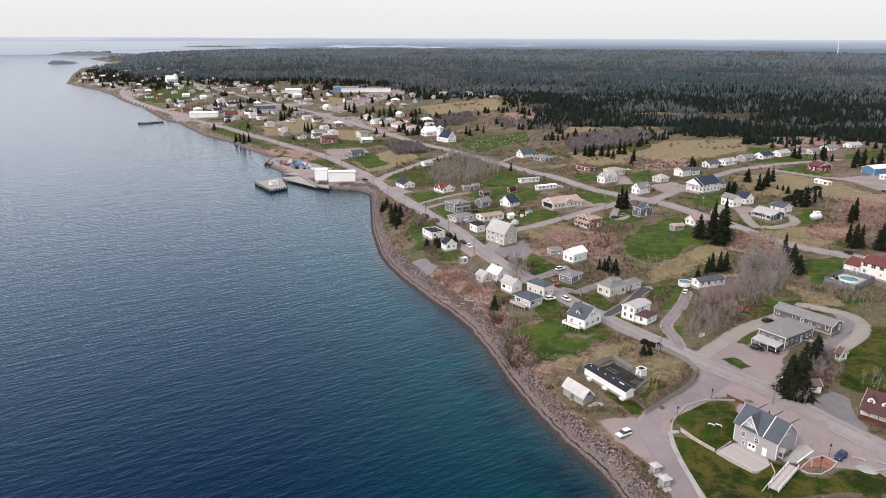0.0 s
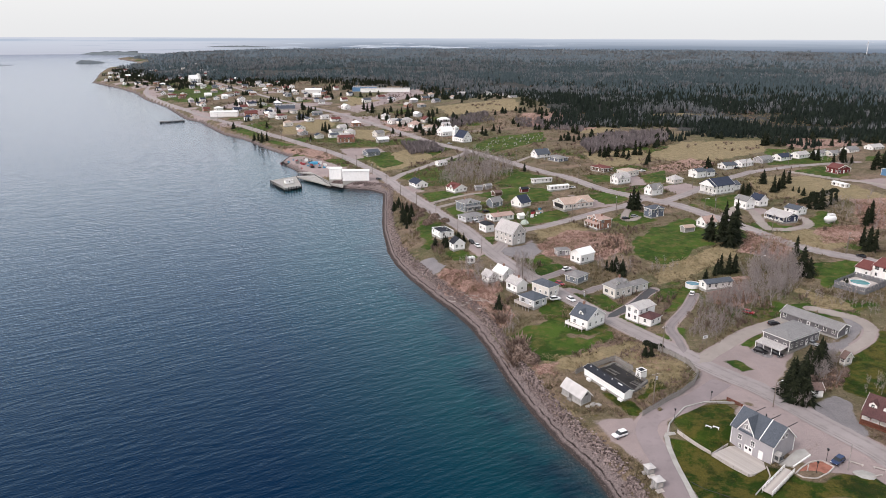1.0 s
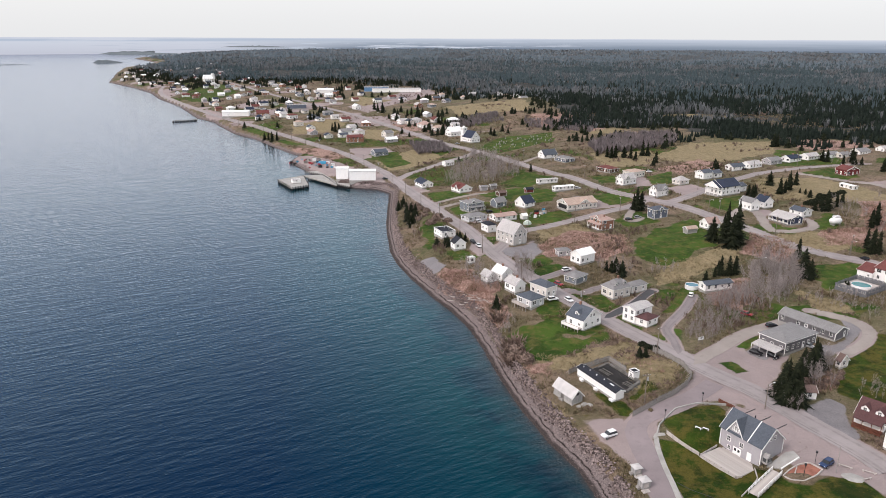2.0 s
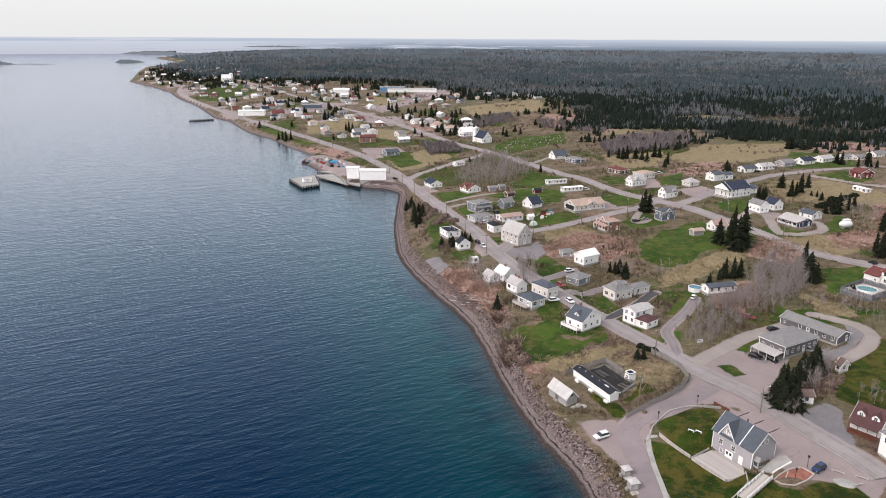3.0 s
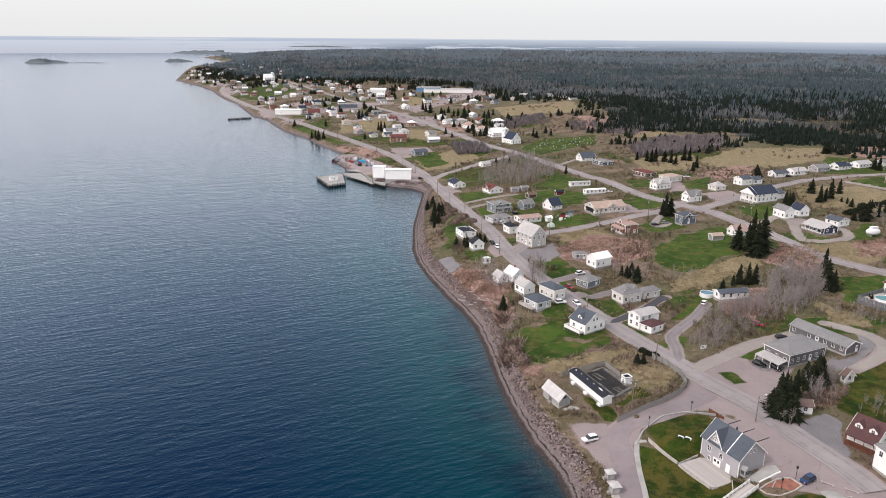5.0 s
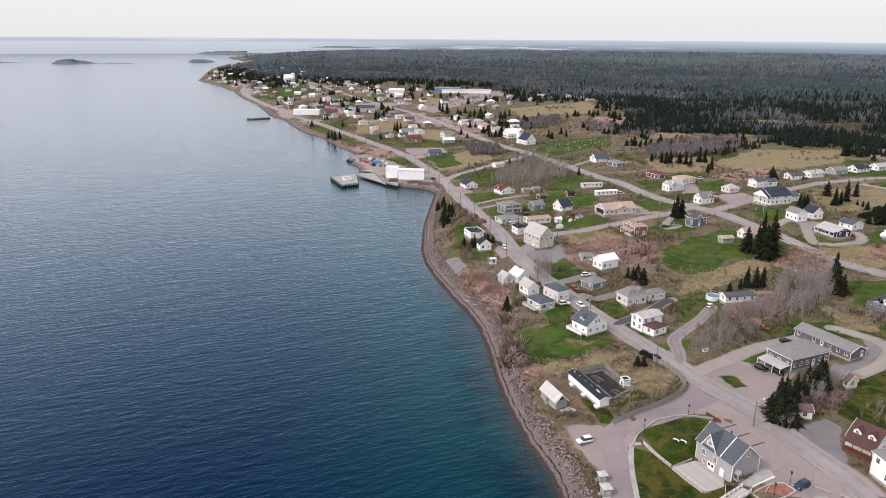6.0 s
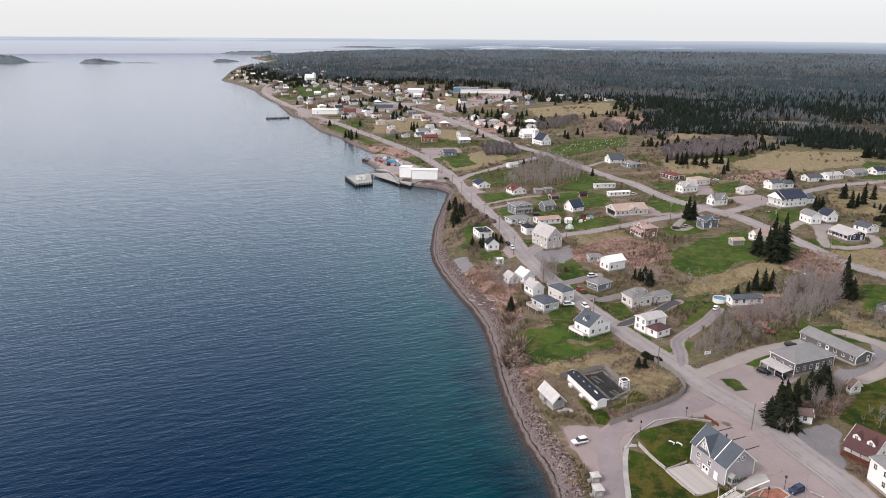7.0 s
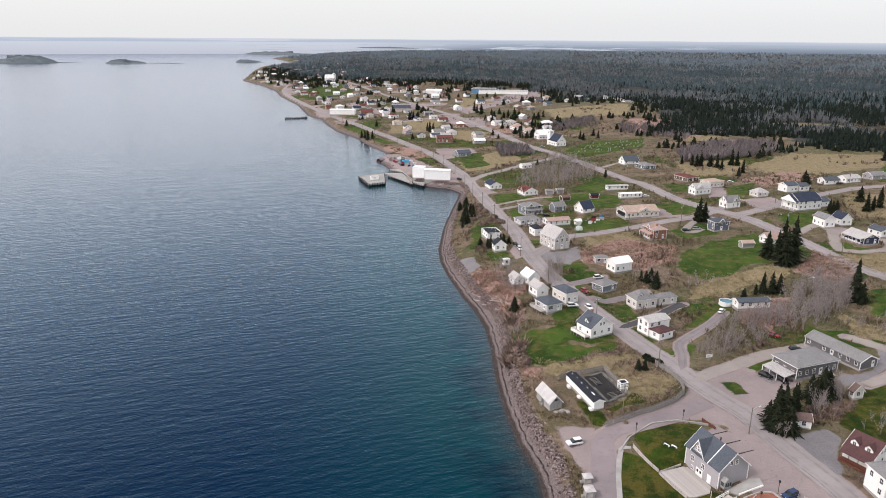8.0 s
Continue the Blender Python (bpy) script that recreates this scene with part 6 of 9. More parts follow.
house("house", "white wooden house with grey roof in the far village", (77, 998), 122, 10.2, 6.7, 3.4, 2.0, "gable", WALL_WHITE, ROOF_GREY, detail=0)
house("house", "white wooden house with grey roof in the far village", (85, 956), 26, 10.0, 8.5, 2.7, 1.7, "gable", WALL_WHITE, ROOF_GREY, detail=0)
house("house", "white wooden house with pale roof in the far village", (-244, 1192), 33, 10.6, 7.0, 3.2, 1.8, "hip", WALL_WHITE, ROOF_PALE, detail=0)
house("house", "pale grey wooden house with navy roof in the far village", (-235, 1221), 114, 10.7, 8.2, 3.4, 2.7, "gable", WALL_PALE, ROOF_NAVY, detail=0)
house("house", "brick-red wooden house with slate roof in the far village", (-204, 1152), 129, 10.3, 7.8, 4.4, 1.8, "gable", WALL_TERRA, ROOF_SLATE, detail=0)
house("house", "white wooden house with maroon roof in the far village", (-199, 1232), 35, 8.3, 7.2, 4.0, 1.8, "gable", WALL_WHITE, ROOF_MAROON, detail=0)
house("house", "white wooden house with slate roof in the far village", (-119, 1016), 35, 11.1, 8.0, 3.8, 2.6, "gable", WALL_WHITE, ROOF_SLATE, detail=0)
house("house", "white wooden house with grey roof in the far village", (-183, 1013), 23, 8.3, 8.2, 3.5, 2.5, "gable", WALL_WHITE, ROOF_GREY, detail=0)
house("house", "pale grey wooden house with pale roof in the far village", (-372, 1372), 136, 8.9, 8.3, 3.4, 1.9, "gable", WALL_PALE, ROOF_PALE, detail=0)
house("house", "brick-red wooden house with pale roof in the far village", (-339, 1325), 134, 11.2, 7.6, 4.1, 2.2, "gable", WALL_TERRA, ROOF_PALE, detail=0)
house("house", "cream wooden house with maroon roof in the far village", (-424, 1418), 41, 10.0, 8.4, 2.6, 2.0, "gable", WALL_CREAM, ROOF_MAROON, detail=0)
house("house", "white wooden house with maroon roof in the far village", (-465, 1499), 45, 8.6, 8.5, 3.2, 2.2, "gable", WALL_WHITE, ROOF_MAROON, detail=0)
house("house", "white wooden house with slate roof in the far village", (-348, 1228), 28, 11.4, 7.4, 2.6, 2.4, "hip", WALL_WHITE, ROOF_SLATE, detail=0)
house("house", "blue-grey wooden house with grey roof in the far village", (-259, 1133), 130, 9.3, 7.3, 4.1, 1.9, "gable", WALL_BLUEGREY, ROOF_GREY, detail=0)
house("house", "white wooden house with pinkish roof in the far village", (-290, 1207), 25, 9.5, 7.7, 3.9, 2.3, "hip", WALL_WHITE, ROOF_PINK, detail=0)
house("house", "cream wooden house with maroon roof in the far village", (-288, 985), 41, 11.3, 8.3, 3.5, 2.7, "gable", WALL_CREAM, ROOF_MAROON, detail=0)
house("house", "grey wooden house with slate roof in the far village", (-266, 953), 115, 9.9, 8.4, 3.4, 1.8, "gable", WALL_GREY, ROOF_SLATE, detail=0)
house("house", "white wooden house with navy roof in the far village", (-246, 864), 32, 8.3, 7.7, 4.3, 2.5, "hip", WALL_WHITE, ROOF_NAVY, detail=0)
house("house", "cream wooden house with grey roof in the far village", (-241, 879), 123, 8.3, 7.0, 3.8, 1.8, "gable", WALL_CREAM, ROOF_GREY, detail=0)
house("house", "white wooden house with navy roof in the far village", (-235, 918), 41, 9.5, 6.7, 4.3, 1.8, "gable", WALL_WHITE, ROOF_NAVY, detail=0)
house("house", "white wooden house with white roof in the far village", (-318, 971), 45, 10.2, 7.2, 3.9, 2.2, "hip", WALL_WHITE, ROOF_WHITE, detail=0)
house("house", "white wooden house with white roof in the far village", (-409, 1192), 30, 10.9, 6.9, 3.1, 2.7, "gable", WALL_WHITE, ROOF_WHITE, detail=0)
house("house", "white wooden house with pinkish roof in the far village", (-452, 1260), 31, 9.7, 6.7, 3.2, 2.1, "hip", WALL_WHITE, ROOF_PINK, detail=0)
house("house", "white wooden house with navy roof in the far village", (-498, 1360), 32, 8.2, 8.4, 4.2, 2.6, "gable", WALL_WHITE, ROOF_NAVY, detail=0)
house("house", "white wooden house with pale roof in the far village", (-485, 1386), 34, 9.6, 6.8, 2.8, 1.8, "gable", WALL_WHITE, ROOF_PALE, detail=0)
house("house", "grey wooden house with pinkish roof in the far village", (-420, 1256), 23, 11.3, 8.2, 3.3, 2.5, "hip", WALL_GREY, ROOF_PINK, detail=0)
house("house", "white wooden house with slate roof in the far village", (-164, 785), 118, 10.7, 7.9, 3.5, 1.9, "gable", WALL_WHITE, ROOF_SLATE, detail=0)
house("house", "cream wooden house with tan roof in the far village", (-184, 811), 32, 10.0, 6.7, 4.4, 1.8, "hip", WALL_CREAM, ROOF_TAN, detail=0)
house("house", "cream wooden house with grey roof in the far village", (-254, 1165), 113, 10.1, 8.4, 2.8, 2.7, "gable", WALL_CREAM, ROOF_GREY, detail=0)
house("house", "white wooden house with maroon roof in the far village", (-183, 1059), 29, 9.7, 8.2, 3.6, 1.9, "hip", WALL_WHITE, ROOF_MAROON, detail=0)
house("house", "white wooden house with maroon roof in the far village", (-155, 1039), 36, 9.2, 7.7, 2.9, 2.5, "gable", WALL_WHITE, ROOF_MAROON, detail=0)
house("house", "white wooden house with navy roof in the far village", (-159, 1121), 44, 8.6, 8.2, 3.8, 1.8, "gable", WALL_WHITE, ROOF_NAVY, detail=0)
house("house", "grey wooden house with maroon roof in the far village", (-104, 1067), 34, 11.3, 8.1, 3.1, 2.2, "gable", WALL_GREY, ROOF_MAROON, detail=0)
house("house", "white wooden house with slate roof in the far village", (-85, 1038), 130, 10.2, 7.7, 2.7, 2.2, "gable", WALL_WHITE, ROOF_SLATE, detail=0)
house("house", "brick-red wooden house with pale roof in the far village", (-54, 933), 122, 10.0, 8.2, 3.3, 2.4, "gable", WALL_TERRA, ROOF_PALE, detail=0)
house("house", "blue-grey wooden house with tan roof in the far village", (-35, 915), 122, 10.6, 7.2, 3.4, 1.6, "hip", WALL_BLUEGREY, ROOF_TAN, detail=0)
house("house", "grey wooden house with slate roof in the far village", (-18, 965), 46, 10.1, 8.1, 2.9, 2.3, "gable", WALL_GREY, ROOF_SLATE, detail=0)
house("house", "cream wooden house with pale roof in the far village", (-607, 1757), 23, 10.2, 7.2, 4.1, 1.9, "gable", WALL_CREAM, ROOF_PALE, detail=0)
house("house", "white wooden house with grey roof in the far village", (-614, 1840), 29, 9.6, 8.5, 3.7, 2.7, "gable", WALL_WHITE, ROOF_GREY, detail=0)
house("house", "white wooden house with pale roof in the far village", (-676, 1915), 34, 11.2, 8.2, 2.8, 1.8, "hip", WALL_WHITE, ROOF_PALE, detail=0)
house("house", "white wooden house with pale roof in the far village", (-965, 2104), 27, 8.6, 6.9, 2.7, 2.3, "gable", WALL_WHITE, ROOF_PALE, detail=0)
house("house", "blue-grey wooden house with grey roof in the far village", (-901, 2016), 29, 9.1, 8.4, 3.1, 2.5, "hip", WALL_BLUEGREY, ROOF_GREY, detail=0)
house("house", "white wooden house with maroon roof in the far village", (-803, 1642), 118, 8.7, 7.9, 3.4, 2.5, "gable", WALL_WHITE, ROOF_MAROON, detail=0)
house("house", "white wooden house with white roof in the far village", (-701, 1515), 122, 9.4, 6.6, 3.4, 2.3, "gable", WALL_WHITE, ROOF_WHITE, detail=0)
house("house", "white wooden house with tan roof in the far village", (-637, 1446), 32, 8.2, 7.1, 2.6, 1.8, "gable", WALL_WHITE, ROOF_TAN, detail=0)
house("church", "large white church with twin towers in the far village", (-546, 1507), 35, 22, 14, 7.5, 7.5, "gable", WALL_WHITE, ROOF_WHITE, detail=0, tower=2)
house("warehouse", "long white storehouse beside the shore road", (-291, 913), 10, 34, 15, 6, 1.2, "gable", WALL_WHITE, ROOF_WHITE, detail=0)
house("warehouse", "long low white factory with blue end", (-108, 1175), 5, 80, 30, 5, 1, "flat", WALL_WHITE, ROOF_PALE, detail=0)
house("warehouse", "blue clad factory office", (-144, 1195), 5, 40, 30, 7, 1, "flat", WALL_BLUE, ROOF_GREY, detail=0)
house("warehouse", "white store with pale roof", (-227, 1177), 10, 26, 15, 6, 2, "gable", WALL_WHITE, ROOF_WHITE, detail=0)
house("warehouse", "dark canopy store beside the upper road", (-226, 974), 12, 26, 14, 5, 1, "flat", WALL_SLATE, ROOF_GREY, detail=0)
house("house", "red-roofed white house by the shore road", (-255, 909), 20, 16, 10, 4, 3, "gable", WALL_TERRA, ROOF_MAROON, detail=0)
house("house", "brick-red boathouse by the shore road", (-99, 693), 20, 16, 9, 5, 2, "gable", WALL_TERRA, ROOF_MAROON, detail=0)


for spot, turn, w, d, wall, roof, words in (((25.6, 454.3), 20, 4.5, 3.4, WALL_GREY, ROOF_GREY, "small grey garden shed with grey roof"), ((31.8, 457.4), 25, 4.2, 3.2, WALL_WEATHERED, ROOF_GREY, "small weathered shed with grey roof"), ((36.6, 435.8), 30, 5.2, 4.2, WALL_BROWN, ROOF_BROWN, "small brown shed with brown roof"), ((54.4, 441.7), 20, 5.0, 3.0, WALL_BARN, ROOF_BLACK, "small red shed with black roof"), ((46.9, 379.2), 30, 3.0, 2.6, WALL_WHITE, ROOF_WHITE, "small white garden hut"), ((126.7, 342.1), 20, 5.6, 3.4, WALL_WEATHERED, ROOF_TAN, "small pale shed on the big lawn")):
    house("shed", words, spot, turn, w, d, 2.3, 0.9, "gable", wall, roof, blank=1)


def fill_far_village():
    """More small wooden houses along the two far streets and on the headland."""
    rnd = random.Random(55)
    walls = [("white", WALL_WHITE)] * 5 + [("cream", WALL_CREAM), ("pale grey", WALL_PALE), ("grey", WALL_GREY), ("brick-red", WALL_TERRA), ("blue-grey", WALL_BLUEGREY)]
    roofs = [("grey", ROOF_GREY), ("pale", ROOF_PALE), ("white", ROOF_WHITE), ("slate", ROOF_SLATE), ("maroon", ROOF_MAROON), ("navy", ROOF_NAVY)]
    made = tries = 0
    while made < 62 and tries < 4000:
        tries += 1
        if made < 44:
            line = ROAD_LINES[rnd.choice((0, 0, 1, 1, 1))][1]
            k = rnd.randrange(1, len(line))
            (ax, ay), (x, y) = line[k - 1], line[k]
            if not 690 < y < 1520:
                continue
            turn = math.degrees(math.atan2(y - ay, x - ax))
            off = rnd.choice((-1, 1)) * rnd.uniform(14, 62)
            x, y = x - math.sin(radians(turn)) * off, y + math.cos(radians(turn)) * off
        else:
            x, y, turn = rnd.uniform(-1020, -560), rnd.uniform(1420, 2250), rnd.uniform(20, 60)
        q = np.array([x]), np.array([y])
        d = shore_distance(*q)[0]
        if d < 14 or d > 230 or min(line_distance(*q, ln)[0] for _, ln in ROAD_LINES[:2]) < 11:
            continue
        if any((x - hx) ** 2 + (y - hy) ** 2 < (hr + 9) ** 2 for hx, hy, hr in HOUSE_SPOTS):
            continue
        (wn1, wall), (rn1, roof) = rnd.choice(walls), rnd.choice(roofs)
        house("house", f"{wn1} wooden house with {rn1} roof in the far village", (x, y), turn + rnd.choice((0, 90)), rnd.uniform(8, 12.5), rnd.uniform(6.5, 8.5), rnd.uniform(2.8, 4.6), rnd.uniform(1.6, 2.8), rnd.choice(("gable", "gable", "hip")), wall, roof, detail=0)
        made += 1


fill_far_village()


# ---- plan of the small things ----
PALISADE = [(63.2, 175.8), (69.1, 179.8), (76.3, 185.4), (82.5, 192.3), (85.7, 198.2), (85, 205.3), (82.3, 211.1), (78.2, 216.4)]
BASIN = [(56.4, 202.1), (61.8, 205.8), (68.9, 193.2), (63.7, 187.6)]
BASIN_FENCE = [(48.9, 200.9), (52.2, 203.2), (57.4, 205.6), (62.4, 208.2), (66.4, 200.6)]
KIOSK = [(67.8, 196.6)]
TRANSFORMER_POLE = [(67.6, 181.8)]
STREET_LAMPS = [(100, 178.9), (185.1, 304.3), (147.2, 378.7), (139, 285.4)]
BENCHES = [(78.3, 167.6), (80.1, 167.2)]
PATIO = [(98.6, 157.6), (98.9, 155.1), (92.7, 150.9), (90.2, 152.6), (96.4, 157.2)]
DECK = [(76.2, 158.0), (82.7, 162.2), (88.6, 153.0), (82.1, 148.8)]
BRIDGE = [(91.4, 149.6), (83.0, 142.0)]
RED_PAVING = [(92.3, 148.4), (94.6, 150.4), (97.4, 152.2), (100.3, 152.9), (102.2, 150.2), (99.6, 147.8), (96, 145.8), (93.4, 146.6)]
KERB_UPPER = [(66.8, 165.4), (69.2, 171.2), (75.4, 178.3), (82.1, 181.2), (91.5, 180.9)]
KERB_LOWER = [(69.6, 167.2), (67.2, 167.0), (66.6, 162), (66.4, 155.2), (66.6, 148), (66.4, 142), (66.6, 137.4)]
TIMBER_WALL = [(70.1, 167.2), (72.0, 164.0), (74.2, 160.6), (76.6, 157.6)]
RED_FENCE = [(88.7, 182.9), (91.6, 178.5)]
LAMP_POSTS = [(83.5, 181.2), (70.9, 172.7), (101.6, 152.8), (96.8, 147.9)]
HOSE = [(67.8, 148.2), (70.1, 145), (73.9, 141.5), (76.4, 138.3)]
SIGN_POST = [(95.1, 220.5)]
TANK = [(202.5, 353.1)]
ROUND_POOLS = [(108.6, 275.8)]
DECK_POOL = [(161.1, 267.0), (167.6, 256.8), (179.7, 264.5), (173.2, 274.6)]
POOL_CENTRE = [(170.2, 265.6)]
PIER_OUTER = [(-130.4, 522.2), (-114.6, 539.8), (-102.5, 503.8), (-112.6, 494)]
PIER_LINK = [(-115.5, 539.8), (-101.1, 544.5), (-85.2, 518.2), (-81.5, 505.9)]
WHARF_DECK = [(-116.7, 556.2), (-101.5, 546.8), (-83.9, 509.9), (-71.6, 500), (-73.6, 522.5), (-99.6, 561.1)]
FAR_JETTY = [(-370.7, 897.9), (-360.3, 904.1), (-345, 916.8)]
SCREES = [(-7.6, 318.0), (1.1, 315.4), (5.7, 302.8), (2.7, 299.5), (0.7, 298.7), (-4.7, 307.6)]
LOGS = [(7.4, 279.8), (22.6, 255.7), (19, 273), (27.1, 259.1)]


CEMETERY = [(35.2, 619.8), (47.9, 664.6), (93.3, 685.5), (94, 648.6), (60.2, 619.9)]
WHARF_CLUTTER = [(-142.3, 607.4), (-116.8, 603.7), (-90.4, 561), (-113.3, 560.9)]
BLUE_TARP = [(-108.3, 584.1)]
YARD_CLUTTER = [(48.5, 389.1), (57.9, 400), (62.4, 396.8), (54, 382)]


# ---- trees ----
def spruce_data(seed, height=10.0):
    """Trunk and crown of a ragged spruce: whorls of drooping boughs, each of several leaf-like blades."""
    rnd = random.Random(seed)
    verts, faces = [], []
    tiers = 30
    lean = rnd.uniform(0.21, 0.33)
    for i in range(tiers):
        f = i / (tiers - 1)
        z = height * (0.06 + 0.93 * f)
        reach = height * lean * (1 - f) ** 0.75 * rnd.uniform(0.55, 1.3) + 0.12
        n = max(4, int(12 * (1 - f) + 4))
        for k in range(n):
            if rnd.random() < 0.22:
                continue
            a = 2 * math.pi * (k + rnd.random() * 0.8) / n
            r = reach * rnd.uniform(0.45, 1.25)
            for s in (-1, 0, 1):
                b = a + s * 0.42
                q = r * (1.0 if s == 0 else 0.72)
                w = 0.09 * q + 0.10
                ca, sa = math.cos(b), math.sin(b)
                o = len(verts)
                zz = z + rnd.uniform(-0.12, 0.12)
                droop = q * rnd.uniform(0.18, 0.4)
                verts += [(0.0, 0.0, zz + 0.25), (ca * q * 0.5 - sa * w, sa * q * 0.5 + ca * w, zz - droop * 0.35), (ca * q, sa * q, zz - droop), (ca * q * 0.5 + sa * w, sa * q * 0.5 - ca * w, zz - droop * 0.35), (ca * q * 0.55, sa * q * 0.55, zz - droop * 0.2 - 0.35)]
                faces += [(o, o + 1, o + 2), (o, o + 2, o + 3), (o + 1, o + 4, o + 2), (o + 4, o + 3, o + 2)]
    crown = bpy.data.meshes.new("crown")
    crown.from_pydata(verts, [], faces)
    crown.materials.append(NEEDLES)
    bm = bmesh.new()
    beam(bm, (0, 0, -0.6), (0, 0, height * 0.97), height * 0.017, 0.02, 6)
    return make_data("trunk", bm, BARK), crown


SPRUCES = [spruce_data(s) for s in range(5)]
spruce_rnd = random.Random(4)


def plant_spruces(rows):
    for x, y, h in rows:
        tr, cr = SPRUCES[spruce_rnd.randrange(5)]
        ob = thing("spruce_tree", "dark green ragged spruce tree with a brown trunk", "tree", x, y, spruce_rnd.uniform(0, 360), None, "spruce trees")
        k = h / 10
        wide = 1.5 - 0.035 * min(h, 18)
        m = Matrix.Diagonal((k * wide * spruce_rnd.uniform(0.85, 1.15), k * wide * spruce_rnd.uniform(0.85, 1.15), k, 1))
        shared("trunk", tr, ob, m)
        shared("crown", cr, ob, m)


def scatter(pts, count, rnd):
    """Random places inside an outline."""
    c = np.array(pts)
    out = []
    while len(out) < count:
        x = np.array([rnd.uniform(c[:, 0].min(), c[:, 0].max()) for _ in range(200)])
        y = np.array([rnd.uniform(c[:, 1].min(), c[:, 1].max()) for _ in range(200)])
        ok = in_patch(x, y, pts)
        out += list(zip(x[ok], y[ok]))
    return out[:count]


def bare_tree_arrays(seed, height):
    """Stem, forking limbs and a haze of fine twigs, as arrays; its foot at the origin."""
    rnd = random.Random(seed)
    verts, tris = [], []

    def limb(a, b, r0, r1):
        d = (b - a).normalized()
        u = d.orthogonal().normalized()
        w = d.cross(u)
        o = len(verts)
        for c, r in ((a, r0), (b, r1)):
            for k in range(3):
                t = 2.094 * k
                verts.append(c + (u * math.cos(t) + w * math.sin(t)) * r)
        for k in range(3):
            j = (k + 1) % 3
            tris.append((o + k, o + j, o + 3 + j))
            tris.append((o + k, o + 3 + j, o + 3 + k))

    for s in range(rnd.choice((2, 3, 3))):
        p = Vector((rnd.uniform(-0.3, 0.3), rnd.uniform(-0.3, 0.3), -0.3))
        d = Vector((rnd.uniform(-0.35, 0.35), rnd.uniform(-0.35, 0.35), 1)).normalized()
        r = 0.0125 * height
        h = height * rnd.uniform(0.7, 1.0)
        for k in range(4):
            q = p + d * h / 4
            limb(p, q, r, r * 0.72)
            if k:
                for _ in range(4):
                    e = (d * 0.8 + Vector((rnd.uniform(-1, 1), rnd.uniform(-1, 1), rnd.uniform(-0.1, 0.6)))).normalized()
                    tip = q + e * h * rnd.uniform(0.14, 0.3)
                    limb(q, tip, r * 0.6, r * 0.34)
                    for _ in range(5):
                        g = (e + Vector((rnd.uniform(-1, 1), rnd.uniform(-1, 1), rnd.uniform(-0.2, 0.8)))).normalized()
                        m = q.lerp(tip, rnd.uniform(0.4, 1))
                        limb(m, m + g * h * rnd.uniform(0.1, 0.2), r * 0.4, r * 0.16)
            p, r = q, r * 0.72
            d = (d + Vector((rnd.uniform(-0.25, 0.25), rnd.uniform(-0.25, 0.25), 0.1))).normalized()
    return np.array([tuple(v) for v in verts]), np.array(tris)


BARE = [bare_tree_arrays(s, 6.0) for s in range(10)]


def many(name, label, category, shapes, places, material, rnd, flat=1.0):
    """One mesh of many turned and scaled copies of some shapes. Places: x, y, z, scale, width factor."""
    vs, ts, o = [], [], 0
    for x, y, z, k, wide in places:
        v, t = shapes[rnd.randrange(len(shapes))]
        a = rnd.uniform(0, 2 * math.pi)
        c, s = math.cos(a), math.sin(a)
        q = np.empty_like(v)
        q[:, 0] = (v[:, 0] * c - v[:, 1] * s) * k * wide + x
        q[:, 1] = (v[:, 0] * s + v[:, 1] * c) * k * wide + y
        q[:, 2] = v[:, 2] * k * flat + z
        vs.append(q), ts.append(t + o)
        o += len(v)
    ob = mesh_arrays(name, np.concatenate(vs), np.concatenate(ts), material)
    return tagged(ob, label, category, kind="stuff")


def on_ground(places):
    a = np.array(places)
    return ground_height(a[:, 0], a[:, 1])


thicket_count = 0


def thicket(pts, count, height):
    """Leafless alders and birches in a stand."""
    global thicket_count
    thicket_count += 1
    rnd = random.Random(100 + thicket_count)
    far = sum(p[1] for p in pts) / len(pts) > 560
    xy = scatter(pts, count * (4 if far else 1), rnd)
    z = on_ground(xy)
    if far:
        many("bare_thicket", "pale leafless alder stand on the slope", "thicket", FAR_BARE, [(x, y, h, height * rnd.uniform(0.7, 1.15), rnd.uniform(1.2, 2.0)) for (x, y), h in zip(xy, z)], STAND, rnd)
        return
    many("bare_thicket", "leafless grey alder thicket with fine twigs", "thicket", BARE, [(x, y, h, height / 6 * rnd.uniform(0.55, 1.15), rnd.uniform(0.6, 0.95)) for (x, y), h in zip(xy, z)], TWIGS, rnd)


def cone_tree(seed):
    """A far spruce: three ragged skirts."""
    rnd = random.Random(seed)
    v, t = [], []
    for z0, z1, r in ((0.06, 0.55, 0.21), (0.30, 0.80, 0.155), (0.56, 1.0, 0.095)):
        n = 6
        o = len(v)
        for k in range(n):
            a = 2 * math.pi * (k + rnd.uniform(-0.25, 0.25)) / n
            q = r * rnd.uniform(0.7, 1.25)
            v.append((math.cos(a) * q, math.sin(a) * q, z0 + rnd.uniform(-0.05, 0.05)))
        v.append((rnd.uniform(-0.02, 0.02), rnd.uniform(-0.02, 0.02), z1))
        t += [(o + k, o + (k + 1) % n, o + n) for k in range(n)]
    return np.array(v), np.array(t)


